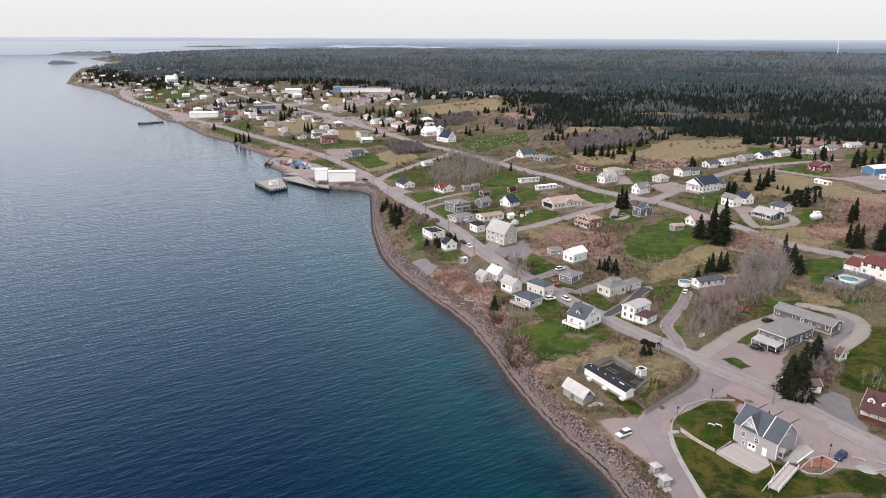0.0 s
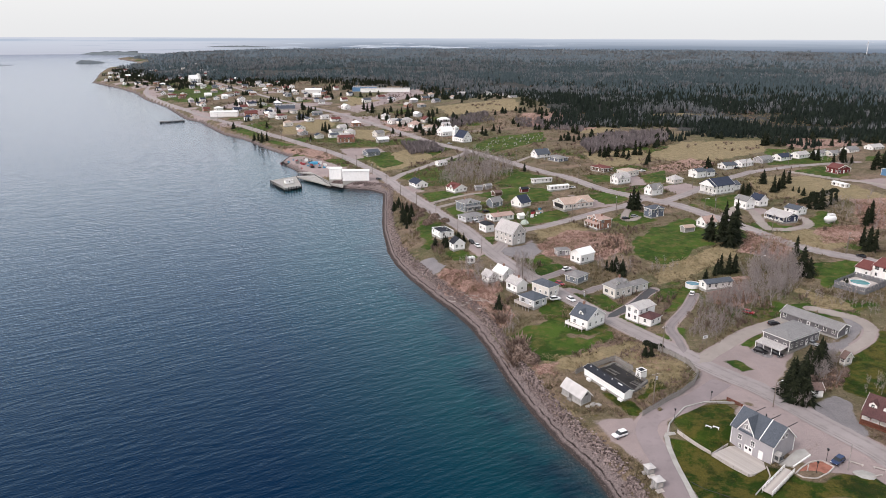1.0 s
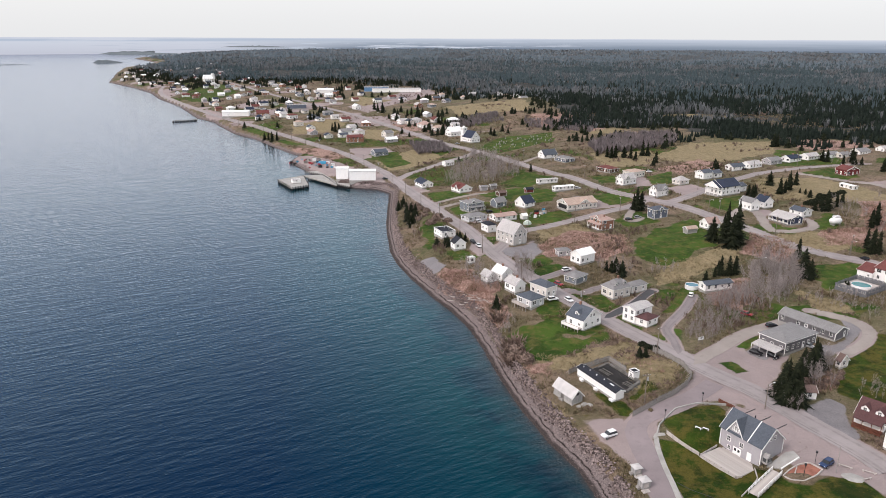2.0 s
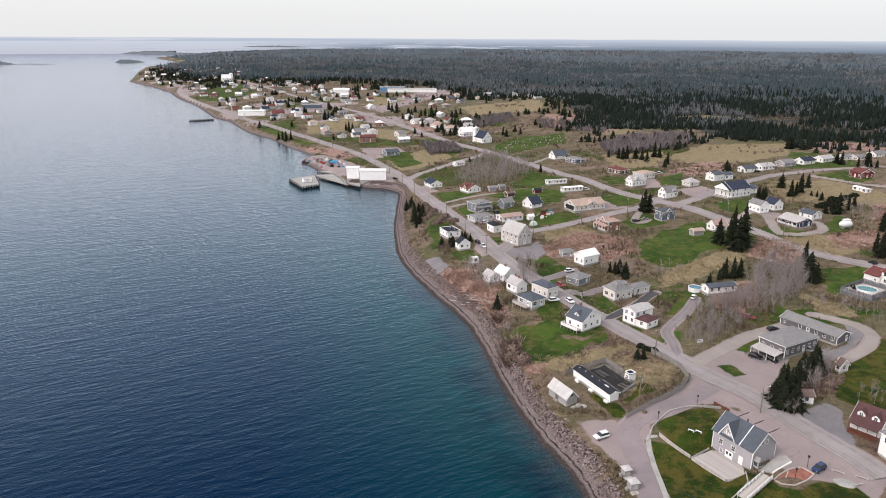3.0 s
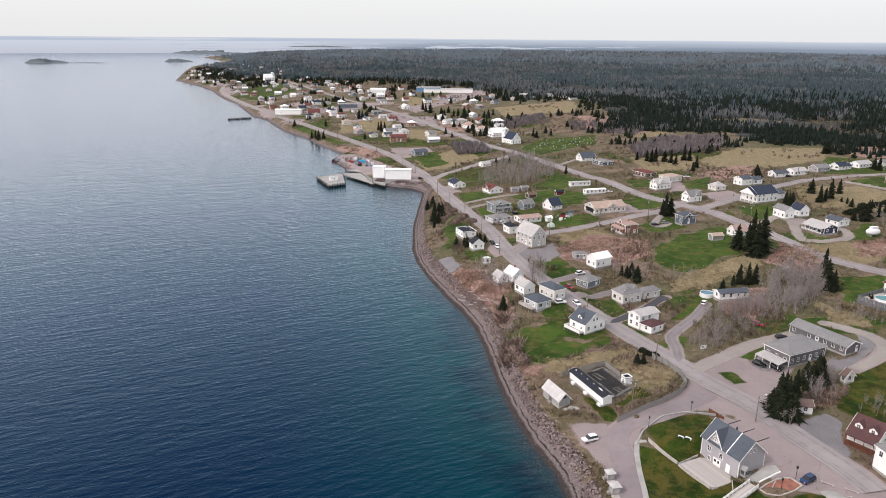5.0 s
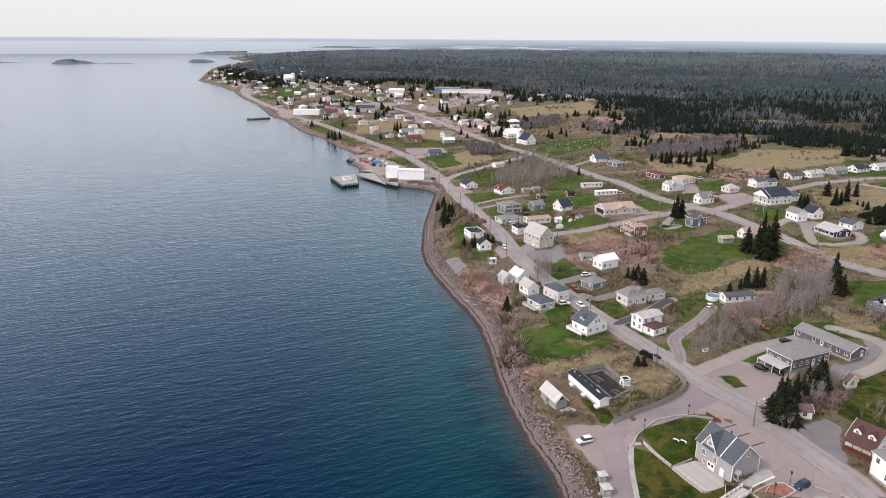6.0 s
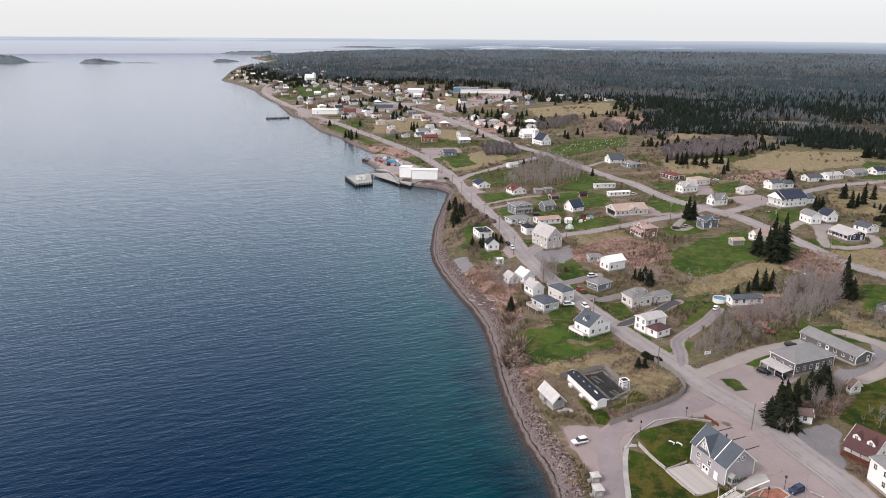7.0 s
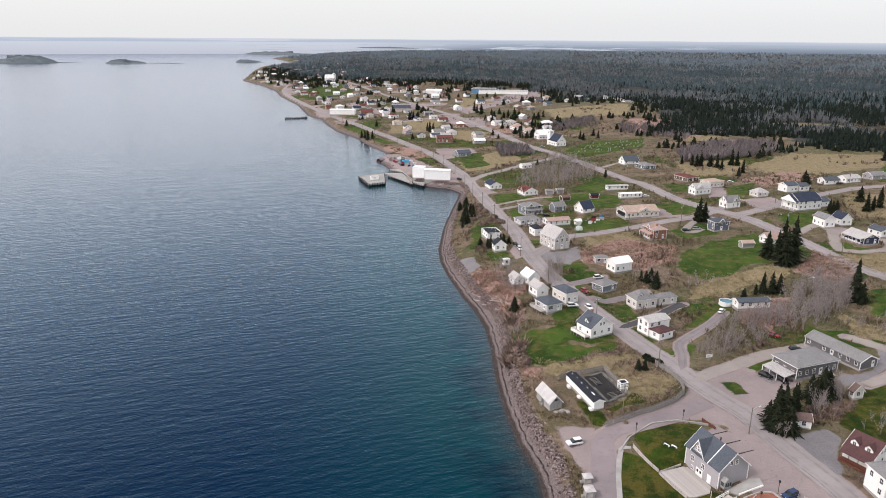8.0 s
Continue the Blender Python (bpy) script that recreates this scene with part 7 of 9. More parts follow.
def bare_far(seed):
    """A far leafless crown: thin upright blades round a stem."""
    rnd = random.Random(seed)
    v, t = [], []
    for k in range(15):
        a = rnd.uniform(0, 6.28)
        b = a + 1.57
        r, h = rnd.uniform(0.03, 0.26), rnd.uniform(0.55, 1.0)
        w = rnd.uniform(0.011, 0.026)
        o = len(v)
        x, y = math.cos(a) * r, math.sin(a) * r
        v += [(x * 0.2, y * 0.2, 0.0), (x + math.cos(b) * w, y + math.sin(b) * w, h * 0.6), (x * 1.2, y * 1.2, h), (x - math.cos(b) * w, y - math.sin(b) * w, h * 0.55)]
        t += [(o, o + 1, o + 2), (o, o + 2, o + 3)]
    return np.array(v), np.array(t)


def rough_cone(seed):
    """A nearer spruce: many ragged whorls of separate boughs."""
    rnd = random.Random(seed)
    v, t = [], []
    for k in range(9):
        f = k / 8
        reach = 0.23 * (1 - f) ** 0.8 + 0.02
        z = 0.05 + 0.9 * f
        cx, cy = rnd.uniform(-0.02, 0.02), rnd.uniform(-0.02, 0.02)
        for j in range(7):
            a = 2 * math.pi * (j + rnd.uniform(-0.4, 0.4)) / 7
            q, w = reach * rnd.uniform(0.5, 1.35), 0.05 + reach * 0.28
            o = len(v)
            ca, sa = math.cos(a), math.sin(a)
            v += [(cx, cy, z + 0.16), (cx + ca * q * 0.6 - sa * w, cy + sa * q * 0.6 + ca * w, z + 0.02), (cx + ca * q, cy + sa * q, z - 0.05), (cx + ca * q * 0.6 + sa * w, cy + sa * q * 0.6 - ca * w, z + 0.02)]
            t += [(o, o + 1, o + 2), (o, o + 2, o + 3)]
    return np.array(v), np.array(t)


ROUGH_CONES = [rough_cone(s) for s in range(12)]
CONES, FAR_BARE = [cone_tree(s) for s in range(12)], [bare_far(s) for s in range(10)]


# Open glades in the woods: centre and half widths.
GLADES = [(145, 700, 26, 17), (272, 815, 42, 20), (20, 900, 80, 95), (430, 1050, 60, 40), (2300, 4020, 380, 270)]


def build_forest():
    """Mixed spruce woods from the village's edge to the horizon, thinner and in larger clumps far away."""
    rng = np.random.RandomState(8)
    n = 330000
    r = np.exp(rng.uniform(math.log(520), math.log(4750), n))
    a = np.radians(rng.uniform(-32, 46, n))
    x, y = 28 + r * np.sin(a), r * np.cos(a)
    want = np.clip(0.55 * (r / 520) ** 0.25, 0, 1)
    inside = forest_weight(x, y) + (vnoise(x, y, 55, 5) - 0.5) * 110 * (y < 1500) + (vnoise(x, y, 18, 6) - 0.5) * 40
    clear = vnoise(x, y, 130, 21) * 0.6 + vnoise(x, y, 50, 22) * 0.4
    for cx, cy, ra, rb in GLADES:
        clear[((x - cx) / ra) ** 2 + ((y - cy) / rb) ** 2 < 0.6 + vnoise(x, y, 20, 23) * 0.8] = 0
    ok = (inside < 0) & (rng.rand(n) < want * 0.42) & (clear > 0.30) & (shore_distance(x, y) > 150 + 60 * (y < 700) - 120 * (y > 1300) - 24 * (y > 1850)) & (np.min([line_distance(x, y, ln) - w for w, ln in ROAD_LINES[:6]], axis=0) > 9)
    x, y, r = x[ok], y[ok], r[ok]
    kind = vnoise(x, y, 160, 31) * 0.55 + vnoise(x, y, 45, 32) * 0.45
    edge = np.clip(-inside[ok] / 60, 0, 1)
    bare = kind + rng.uniform(-0.2, 0.2, len(x)) > 0.70 - 0.10 * np.clip((r - 800) / 500, 0, 1) - 0.07 * np.clip((r - 1300) / 2500, 0, 1)
    z = ground_height(x, y) + (vnoise(x, y, 90, 7) - 0.5) * np.clip((shore_distance(x, y) - 200) / 300, 0, 1) * 8
    size = rng.uniform(5.5, 11, len(x)) * (1 + np.clip((r - 900) / 3500, 0, 1) * 0.5) * (0.7 + 0.3 * edge)
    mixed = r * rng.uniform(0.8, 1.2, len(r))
    rnd = random.Random(3)
    wide = rng.uniform(0.9, 1.5, len(x)) * (1 + np.clip((r - 900) / 3000, 0, 1) * 0.9)
    rows = np.stack([x, y, z - 0.3, size, wide], -1)
    # Beyond the nearest band the colours carry the haze of distance.
    for lo, hi, mat, words in ((0, 1150, NEAR_WOODS, "dense dark spruce woods behind the village"), (1150, 2500, HAZED_NEEDLES, "spruce woods rolling inland, coloured paler and bluer for haze"), (2500, 9000, HAZED_OUTER_WOODS, "woods out to the horizon, coloured blue-grey for haze")):
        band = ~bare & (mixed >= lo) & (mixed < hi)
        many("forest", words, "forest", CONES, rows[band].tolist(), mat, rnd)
    many("bare_woods", "grey leafless birch and alder among the spruce, cooled for haze", "forest", FAR_BARE, rows[bare].tolist(), HAZED_TWIGS, rnd)


build_forest()


def tuft(seed, blades=7, h=0.5, r=0.5):
    rnd = random.Random(seed)
    v, t = [], []
    for k in range(blades):
        a = rnd.uniform(0, 6.28)
        b = a + 1.57
        x, y, w, hh = math.cos(a) * r * rnd.random(), math.sin(a) * r * rnd.random(), rnd.uniform(0.08, 0.2) * r, h * rnd.uniform(0.5, 1)
        o = len(v)
        v += [(x - math.cos(b) * w, y - math.sin(b) * w, -0.1), (x + math.cos(b) * w, y + math.sin(b) * w, -0.1), (x * 1.8, y * 1.8, hh)]
        t.append((o, o + 1, o + 2))
    return np.array(v), np.array(t)


def cover_stuff(name, label, kinds, material, density, h, seed, reach=480, pts=None):
    """Low growth scattered over the covers of those kinds."""
    rnd = random.Random(seed)
    shapes = [tuft(seed * 10 + k, 8, h, h * 1.1) for k in range(8)]
    places = []
    for kind, _, outline in COVERS if pts is None else [(kinds[0], 0, p) for p in pts]:
        c = np.array(outline)
        if kind not in kinds or c[:, 1].min() > reach:
            continue
        area = abs(sum(c[k - 1][0] * c[k][1] - c[k][0] * c[k - 1][1] for k in range(len(c)))) / 2
        places += scatter(outline, min(2500, int(area * density)), rnd)
    z = on_ground(places)
    many(name, label, "undergrowth", shapes, [(x, y, q, rnd.uniform(0.5, 1.4), rnd.uniform(0.9, 1.5)) for (x, y), q in zip(places, z)], material, rnd)


cover_stuff("dry_grass", "tufts of dry straw-coloured grass", ("dry",), TUFT, 1.3, 0.42, 1)
cover_stuff("bracken", "dead reddish-brown bracken in a tangled mat", ("fern",), FERN, 1.3, 0.6, 2)
cover_stuff("brown_bushes", "dense reddish-brown leafless bushes above the bank", ("bush",), BUSH, 2.2, 1.9, 31, pts=[[(30.6, 228.0), (34.6, 228.6), (35.4, 221.0), (34.8, 214.4), (31.0, 214.0)], [(26.5, 246.0), (28.5, 243.0), (30.0, 247.5), (27.5, 250.0)]])
cover_stuff("old_stalks", "straw-brown dead stalks in the fenced yard", ("yard",), FERN, 0.9, 0.45, 32, pts=[[(67.5, 214.5), (75.0, 218.0), (81.5, 209.0), (76.5, 199.0), (69.8, 207.0)]])


def rock_shape(seed):
    rnd = random.Random(seed)
    bm = bmesh.new()
    bmesh.ops.create_icosphere(bm, subdivisions=1, radius=0.5)
    for v in bm.verts:
        v.co *= rnd.uniform(0.65, 1.2)
        v.co.z *= 0.7
    out = np.array([tuple(v.co) for v in bm.verts]), np.array([[v.index for v in f.verts] for f in bm.faces])
    bm.free()
    return out


def build_shore_rocks():
    """Riprap along the bank, pebbles and wrack on the beach."""
    rnd = random.Random(12)
    rng = np.random.RandomState(12)
    shapes = [rock_shape(s) for s in range(14)]
    line = smooth_line([c for c in COAST[2:22]], 1.0)
    places = []
    for k, (x, y) in enumerate(line[:-1]):
        if y > 640:
            break
        bx, by = line[k + 1]
        n = Vector((by - y, -(bx - x))).normalized()
        for j in range(62):
            near = rnd.random()
            off = rnd.gauss(5.3, 0.72) if near < 0.78 else rnd.uniform(-0.4, 4.2)
            size = rnd.uniform(0.22, 0.5) * rnd.choice((1, 1, 1.5, 2)) if near < 0.78 else rnd.uniform(0.08, 0.24)
            places.append((x + n.x * off + rnd.uniform(-0.5, 0.5), y + n.y * off + rnd.uniform(-0.5, 0.5), size))
    z = on_ground(places)
    many("riprap", "grey and pinkish boulders piled along the shore", "rocks", shapes, [(x, y, q + s * 0.12, s, rnd.uniform(0.9, 1.4)) for (x, y, s), q in zip(places, z)], ROCK, rnd)


build_shore_rocks()


def build_scrub():
    """Low brush, old stalks and rough grass over the open ground, thinner on lawns and none on roads and yards."""
    rng = np.random.RandomState(21)
    n = 110000
    r = np.exp(rng.uniform(math.log(140), math.log(900), n))
    a = np.radians(rng.uniform(-34, 40, n))
    x, y = 28 + r * np.sin(a), r * np.cos(a)
    d = shore_distance(x, y)
    ok = (d > 6.5) & (vnoise(x, y, 14, 41) * 0.6 + vnoise(x, y, 4, 42) * 0.4 > 0.40)
    x, y, r, d = x[ok], y[ok], r[ok], d[ok]
    ok = np.ones(x.shape, bool)
    for w, line in ROAD_LINES:
        ok &= line_distance(x, y, line) > w / 2 + 0.8
    for kind, _, outline in COVERS:
        if kind in ("lawn", "turf", "gravel", "stone", "dry"):
            ok &= line_distance(x, y, outline, True) > (0.8 if kind in ("gravel", "stone") else 0.2 if kind in ("lawn", "turf") else -1.0)
    for hx, hy, hr in HOUSE_SPOTS:
        ok &= (x - hx) ** 2 + (y - hy) ** 2 > hr * hr
    for outline in (DECK, PATIO, RED_PAVING, BASIN, DECK_POOL, SCREES):
        ok &= line_distance(x, y, outline, True) > 0.6
    x, y, r = x[ok], y[ok], r[ok]
    z = ground_height(x, y)
    tone = vnoise(x, y, 30, 43) + rng.uniform(-0.2, 0.2, len(x))
    rows = np.stack([x, y, z, rng.uniform(0.5, 1.3, len(x)) * (1 + r / 600), rng.uniform(0.9, 1.6, len(x))], -1)
    rnd = random.Random(9)
    shapes = [tuft(700 + k, 9, 0.5, 0.6) for k in range(10)]
    many("rough_grass", "rough olive and straw-coloured grass in clumps", "undergrowth", shapes, rows[tone < 0.84].tolist(), SEDGE, rnd)
    many("brushwood", "low brown leafless brush and old stalks", "undergrowth", shapes, rows[tone >= 0.84].tolist(), BUSH, rnd)
    clump = (vnoise(x, y, 22, 47) > 0.60) & (rng.uniform(0, 1, len(x)) < 0.16) & (y > 225)
    shrubs = rows[clump]
    shrubs[:, 3] = rng.uniform(1.2, 3.2, len(shrubs))
    many("leafless_shrubs", "brown leafless shrubs standing in the rough grass", "shrubs", [bare_far(300 + k) for k in range(8)], shrubs.tolist(), BUSH, rnd)


build_scrub()


def build_village_spruces():
    """Clumps of spruce between the far houses, and the wooded headland."""
    rng = np.random.RandomState(77)
    n = 26000
    x, y = rng.uniform(-1000, 420, n), rng.uniform(520, 2300, n)
    d = shore_distance(x, y)
    head = np.clip((y - 1250) / 400, 0, 1) * np.clip((d - 25) / 60, 0, 1)
    clump = vnoise(x, y, 46, 51) * 0.5 + vnoise(x, y, 17, 52) * 0.5
    ok = (d > 14) & (forest_weight(x, y) > -30) & (clump > 0.69 - 0.36 * head - 0.22 * np.clip(1 - forest_weight(x, y) / 170, 0, 1) * (y > 560)) & ((y > 700) | (d > 170))
    for hx, hy, hr in HOUSE_SPOTS:
        ok &= (x - hx) ** 2 + (y - hy) ** 2 > (hr + 1) ** 2
    for w, line in ROAD_LINES[:6]:
        ok &= line_distance(x, y, line) > w / 2 + 4
    for kind, _, outline in COVERS:
        if kind in ("lawn", "turf", "gravel", "stone", "dry"):
            ok &= line_distance(x, y, outline, True) > (6 if kind == "dry" else 0)
    shrub = (d > 14) & (y < 1700) & (vnoise(x, y, 33, 61) * 0.55 + vnoise(x, y, 11, 62) * 0.45 > 0.62)
    for hx, hy, hr in HOUSE_SPOTS:
        shrub &= (x - hx) ** 2 + (y - hy) ** 2 > hr ** 2
    for w, line in ROAD_LINES[:6]:
        shrub &= line_distance(x, y, line) > w / 2 + 3
    sx, sy = x[shrub], y[shrub]
    rows = np.stack([sx, sy, ground_height(sx, sy) - 0.2, rng.uniform(1.5, 4, len(sx)), rng.uniform(1.8, 3.0, len(sx))], -1)
    many("bare_shrubs", "brown leafless shrubs between the far houses", "shrubs", FAR_BARE, rows.tolist(), BUSH, random.Random(16))
    x, y = x[ok], y[ok]
    rows = np.stack([x, y, ground_height(x, y) - 0.3, rng.uniform(3.5, 8.0, len(x)), rng.uniform(1.5, 2.4, len(x))], -1)
    many("spruce_clumps", "dark spruce clumps between the far houses", "trees", ROUGH_CONES, rows.tolist(), NEEDLES, random.Random(6))


build_village_spruces()


plant_spruces([(75, 212, 4.6), (73, 212, 3.8), (28, 255, 6.1), (28, 258, 4.3), (81, 294, 6.6), (79, 293, 5.5), (83, 290, 7.1), (77, 294, 4.9), (136, 323, 14.3), (138, 317, 16.6), (139, 327, 18.9), (142, 322, 21.2), (133, 328, 11.9), (124, 288, 9.0), (127, 287, 9.5), (130, 288, 8.5), (116, 282, 4.9), (121, 286, 5.0), (163, 304, 9.2), (155, 281, 12.6), (157, 279, 8.6), (162, 302, 5.5), (197, 308, 12.1), (199, 307, 11.1), (198, 315, 9.8), (207, 305, 12.2), (207, 301, 14.5), (211, 309, 11.2), (111, 390, 13.6), (114, 392, 10.8)])
plant_spruces([(110, 393, 9.4), (157, 533, 9.7), (154, 564, 13.3), (158, 564, 11.3), (142, 552, 11.0), (138, 557, 9.0), (131, 556, 11.0), (128, 556, 10.0), (125, 559, 9.0), (144, 544, 7.9), (118, 563, 7.0), (190, 500, 9.4), (190, 495, 7.4), (61, 512, 6.3), (7, 567, 5.0), (13, 572, 5.0), (18, 562, 4.9), (206, 444, 9.2), (201, 417, 10.5), (211, 428, 12.0), (222, 444, 9.4), (205, 420, 8.3), (181, 407, 7.9), (182, 415, 6.8), (215, 415, 4.1), (214, 420, 3.0), (215, 409, 4.7), (185, 414, 6.9), (211, 386, 7.8), (211, 380, 11.5)])
plant_spruces([(220, 388, 7.9), (227, 396, 6.9), (205, 381, 6.0), (222, 352, 12.4), (217, 347, 10.1), (278, 529, 9.4), (279, 524, 10.4), (270, 597, 12.6), (273, 597, 11.4), (294, 515, 10.3), (296, 522, 12.6), (281, 505, 9.1), (295, 507, 7.2), (307, 497, 12.2), (304, 484, 15.0), (307, 479, 9.3), (315, 483, 15.1), (295, 480, 9.8), (317, 478, 10.1), (5, 331, 4.8), (7, 329, 5.3), (11, 334, 6.0), (12, 338, 4.2), (13, 333, 4.8), (15, 335, 4.2), (-17, 382, 8.2), (-19, 392, 7.7), (-15, 383, 6.8), (-27, 419, 6.7), (-25, 427, 6.1)])
plant_spruces([(-196, 728, 9.3), (-190, 720, 10.5), (-186, 724, 9.2), (-203, 737, 8.1), (125, 294, 4.0), (166, 267, 3.4), (166, 269, 2.8), (-206, 800, 7.2), (-176, 856, 10.7), (-180, 854, 12.2), (-171, 860, 10.7), (-133, 769, 12.3), (-128, 764, 10.9), (-138, 777, 9.7), (-138, 713, 6.4), (-196, 840, 6.0), (-111, 925, 13.0), (-104, 906, 11.1), (-96, 892, 14.1), (-78, 862, 10.6), (-56, 851, 10.4), (-49, 856, 12.0), (-42, 843, 10.3), (-61, 850, 8.9), (-73, 855, 9.0), (-16, 776, 9.5), (-12, 767, 8.0), (-25, 720, 6.3), (1, 741, 6.5), (48, 713, 7.5)])
plant_spruces([(215, 401, 4.1), (225, 408, 4.8), (214, 395, 4), (120.5, 202, 8), (126.5, 206.5, 7)])
plant_spruces([(36, 694, 8.5), (39, 685, 7.2), (53, 696, 7.3), (128, 289, 5.6)])
plant_spruces([(-25, 431, 6.0), (-21, 409, 7.0), (-18.5, 411, 6.0), (-15, 399, 8.0), (-16, 388, 5.0), (-18.5, 389, 6.0), (-16, 373, 4.0), (-24, 425, 5.0), (-20, 400, 6.0), (1, 332, 5.0), (6, 334, 4.5), (12.5, 333, 6.0), (106.1, 186, 7.0), (107.2, 182, 8.0), (108.4, 180, 7.0), (108.6, 188, 11.0), (112, 187, 12.0), (109.5, 184.5, 11.5), (113.5, 190, 11.0), (111, 191, 10.0), (110.5, 181.8, 8.0), (107, 184, 9.0), (121, 199.5, 8.0), (123.3, 201.5, 11.0), (125, 203, 9.0), (119.5, 197.5, 6.0)])
thicket([(91.9, 228.4), (100.2, 243.6), (116.4, 249.9), (123.5, 251.6), (117.1, 241.4), (103.4, 227.6), (95.6, 222.4)], 110, 4.5)
thicket([(117.5, 252.6), (133.4, 286.4), (146.1, 299.4), (157.8, 295), (149.8, 270.6), (135.9, 255.2), (124.4, 248.6)], 210, 7.5)
thicket([(108.2, 259.8), (121.7, 268.7), (124, 263.4), (112.3, 250.5), (102.2, 249.1)], 60, 5.5)
thicket([(-2.8, 485.7), (7.4, 547.4), (19.7, 598), (42, 569.2), (56.5, 526.3), (51.6, 496), (28.5, 476.2), (12.9, 475.2)], 340, 7.5)
thicket([(118.8, 612.4), (155.5, 667.1), (206.8, 677.4), (197.7, 627.9), (164.1, 596), (120.6, 570.6)], 160, 7)
thicket([(95.5, 293.7), (104.1, 302), (108.8, 296.7), (97.1, 286.2)], 14, 4.5)
thicket([(35.6, 290.4), (40.8, 304.7), (45.3, 289.9), (46.1, 277), (40.2, 277.2)], 26, 7)
thicket([(11.4, 303.6), (22.7, 300.2), (29.2, 285.8), (36.2, 272.5), (25.6, 269.5), (17, 283.1)], 50, 5)
thicket([(72, 294.2), (78.9, 303.1), (89.2, 303.3), (89.1, 292.8), (75.1, 285.9)], 16, 5)
thicket([(115.7, 186.8), (119.4, 200.7), (129.6, 203.3), (125.6, 192.8)], 18, 7)
thicket([(140.1, 303.4), (158.4, 321.7), (163.3, 309.3), (150.9, 298.9)], 25, 3.5)
thicket([(144.4, 259.4), (157.1, 262.7), (172, 254), (162.7, 233.3), (155.3, 239.7)], 40, 4)
thicket([(218.5, 405), (235.2, 398.6), (234.3, 379.7), (218.7, 352.1), (204.2, 363.8)], 60, 4)
thicket([(-42.9, 664.2), (-10.5, 649.9), (0.3, 607.4), (-29, 605.4)], 60, 5)
thicket([(74.1, 783.2), (151.6, 762.1), (132.3, 687.8), (75.9, 734.9)], 90, 4.5)
thicket([(-28.5, 455.4), (-11.5, 403.6), (-5.8, 375), (-10.7, 343.8), (-21, 395.5)], 45, 2.5)
thicket([(27.5, 237.5), (33.6, 247.3), (35, 240.2), (29.9, 229.9)], 16, 4)
thicket([(29.9, 219.5), (34.8, 213.6), (35, 222.9), (31.5, 226.8)], 10, 3.5)
thicket([(125.4, 189.4), (139.5, 202.1), (143.6, 197.8), (133.8, 181.9)], 10, 4.5)
thicket([(102.7, 183.9), (105.1, 178.9), (109.1, 177.2), (109.2, 187.1)], 10, 4.5)
thicket([(-13.7, 792), (44.5, 820), (54.6, 772.2), (-0.7, 742)], 60, 5)
thicket([(261.6, 507.8), (292.4, 527.3), (301.3, 497.5), (273.6, 483.6)], 16, 5)
thicket([(262, 428.3), (251.4, 372.6), (209.5, 305), (202.7, 314.4)], 60, 4)


# ---- small things ----
def car(label, paint, x, y, turn, kind):
    """A car: moulded body, cabin glass, four wheels with rims, bumpers and lamps."""
    ob = thing("car", label, "car", x, y, turn, ground_at(x, y) + 0.12)
    tall = 0.12 if kind == "suv" else 0.0
    l, w = (2.2, 0.9) if kind == "suv" else (2.1, 0.87)
    bm = bmesh.new()
    sill, belt = 0.28 + tall, 0.88 + tall
    prism(bm, [(-l, sill + 0.1), (-l + 0.1, sill), (l - 0.1, sill), (l, sill + 0.12), (l - 0.02, belt - 0.18), (l - 0.25, belt - 0.06), (l * 0.42, belt), (-l + 0.15, belt), (-l, belt - 0.15)], -w, w)
    bmesh.ops.transform(bm, matrix=pose(0, 0, 0, 0, 0, -90), verts=bm.verts)
    bmesh.ops.bevel(bm, geom=bm.edges[:], offset=0.06, segments=1, affect="EDGES")
    part("body", bm, paint, ob)
    bm = bmesh.new()
    lo = [(-l + 0.12, -w + 0.06), (l * 0.45, -w + 0.06), (l * 0.45, w - 0.06), (-l + 0.12, w - 0.06)]
    hi = [(-l + 0.45, -w + 0.2), (l * 0.12, -w + 0.2), (l * 0.12, w - 0.2), (-l + 0.45, w - 0.2)]
    a = [bm.verts.new((p, q, belt)) for p, q in lo]
    b = [bm.verts.new((p, q, belt + 0.52 + tall)) for p, q in hi]
    for k in range(4):
        j = (k + 1) % 4
        bm.faces.new((a[k], a[j], b[j], b[k]))
    bm.faces.new(b), bm.faces.new(a[::-1])
    part("window", bm, GLASS, ob, "dark tinted car windows")
    part("roof", boxes((-l + 0.42, -w + 0.18, belt + 0.52 + tall, l * 0.14, w - 0.18, belt + 0.57 + tall)), paint, ob)
    for p in (-l * 0.6, l * 0.62):
        for q in (-w + 0.08, w - 0.08):
            bm = bmesh.new()
            beam(bm, (p, q - 0.11, 0.2), (p, q + 0.11, 0.2), 0.33, 0.33, 14)
            wheel = part("wheel", bm, RUBBER, ob)
            bm = bmesh.new()
            beam(bm, (p, q - 0.13, 0.2), (p, q + 0.13, 0.2), 0.19, 0.19, 10)
            part("rim", bm, STEEL, wheel)
    for q in (-w + 0.22, w - 0.22):
        part("headlight", boxes((l - 0.06, q - 0.16, belt - 0.32, l + 0.02, q + 0.16, belt - 0.2)), CAN_WHITE, ob)
        part("tail_light", boxes((-l - 0.015, q - 0.14, belt - 0.32, -l + 0.06, q + 0.14, belt - 0.14)), RED_PAINT, ob)
    return ob


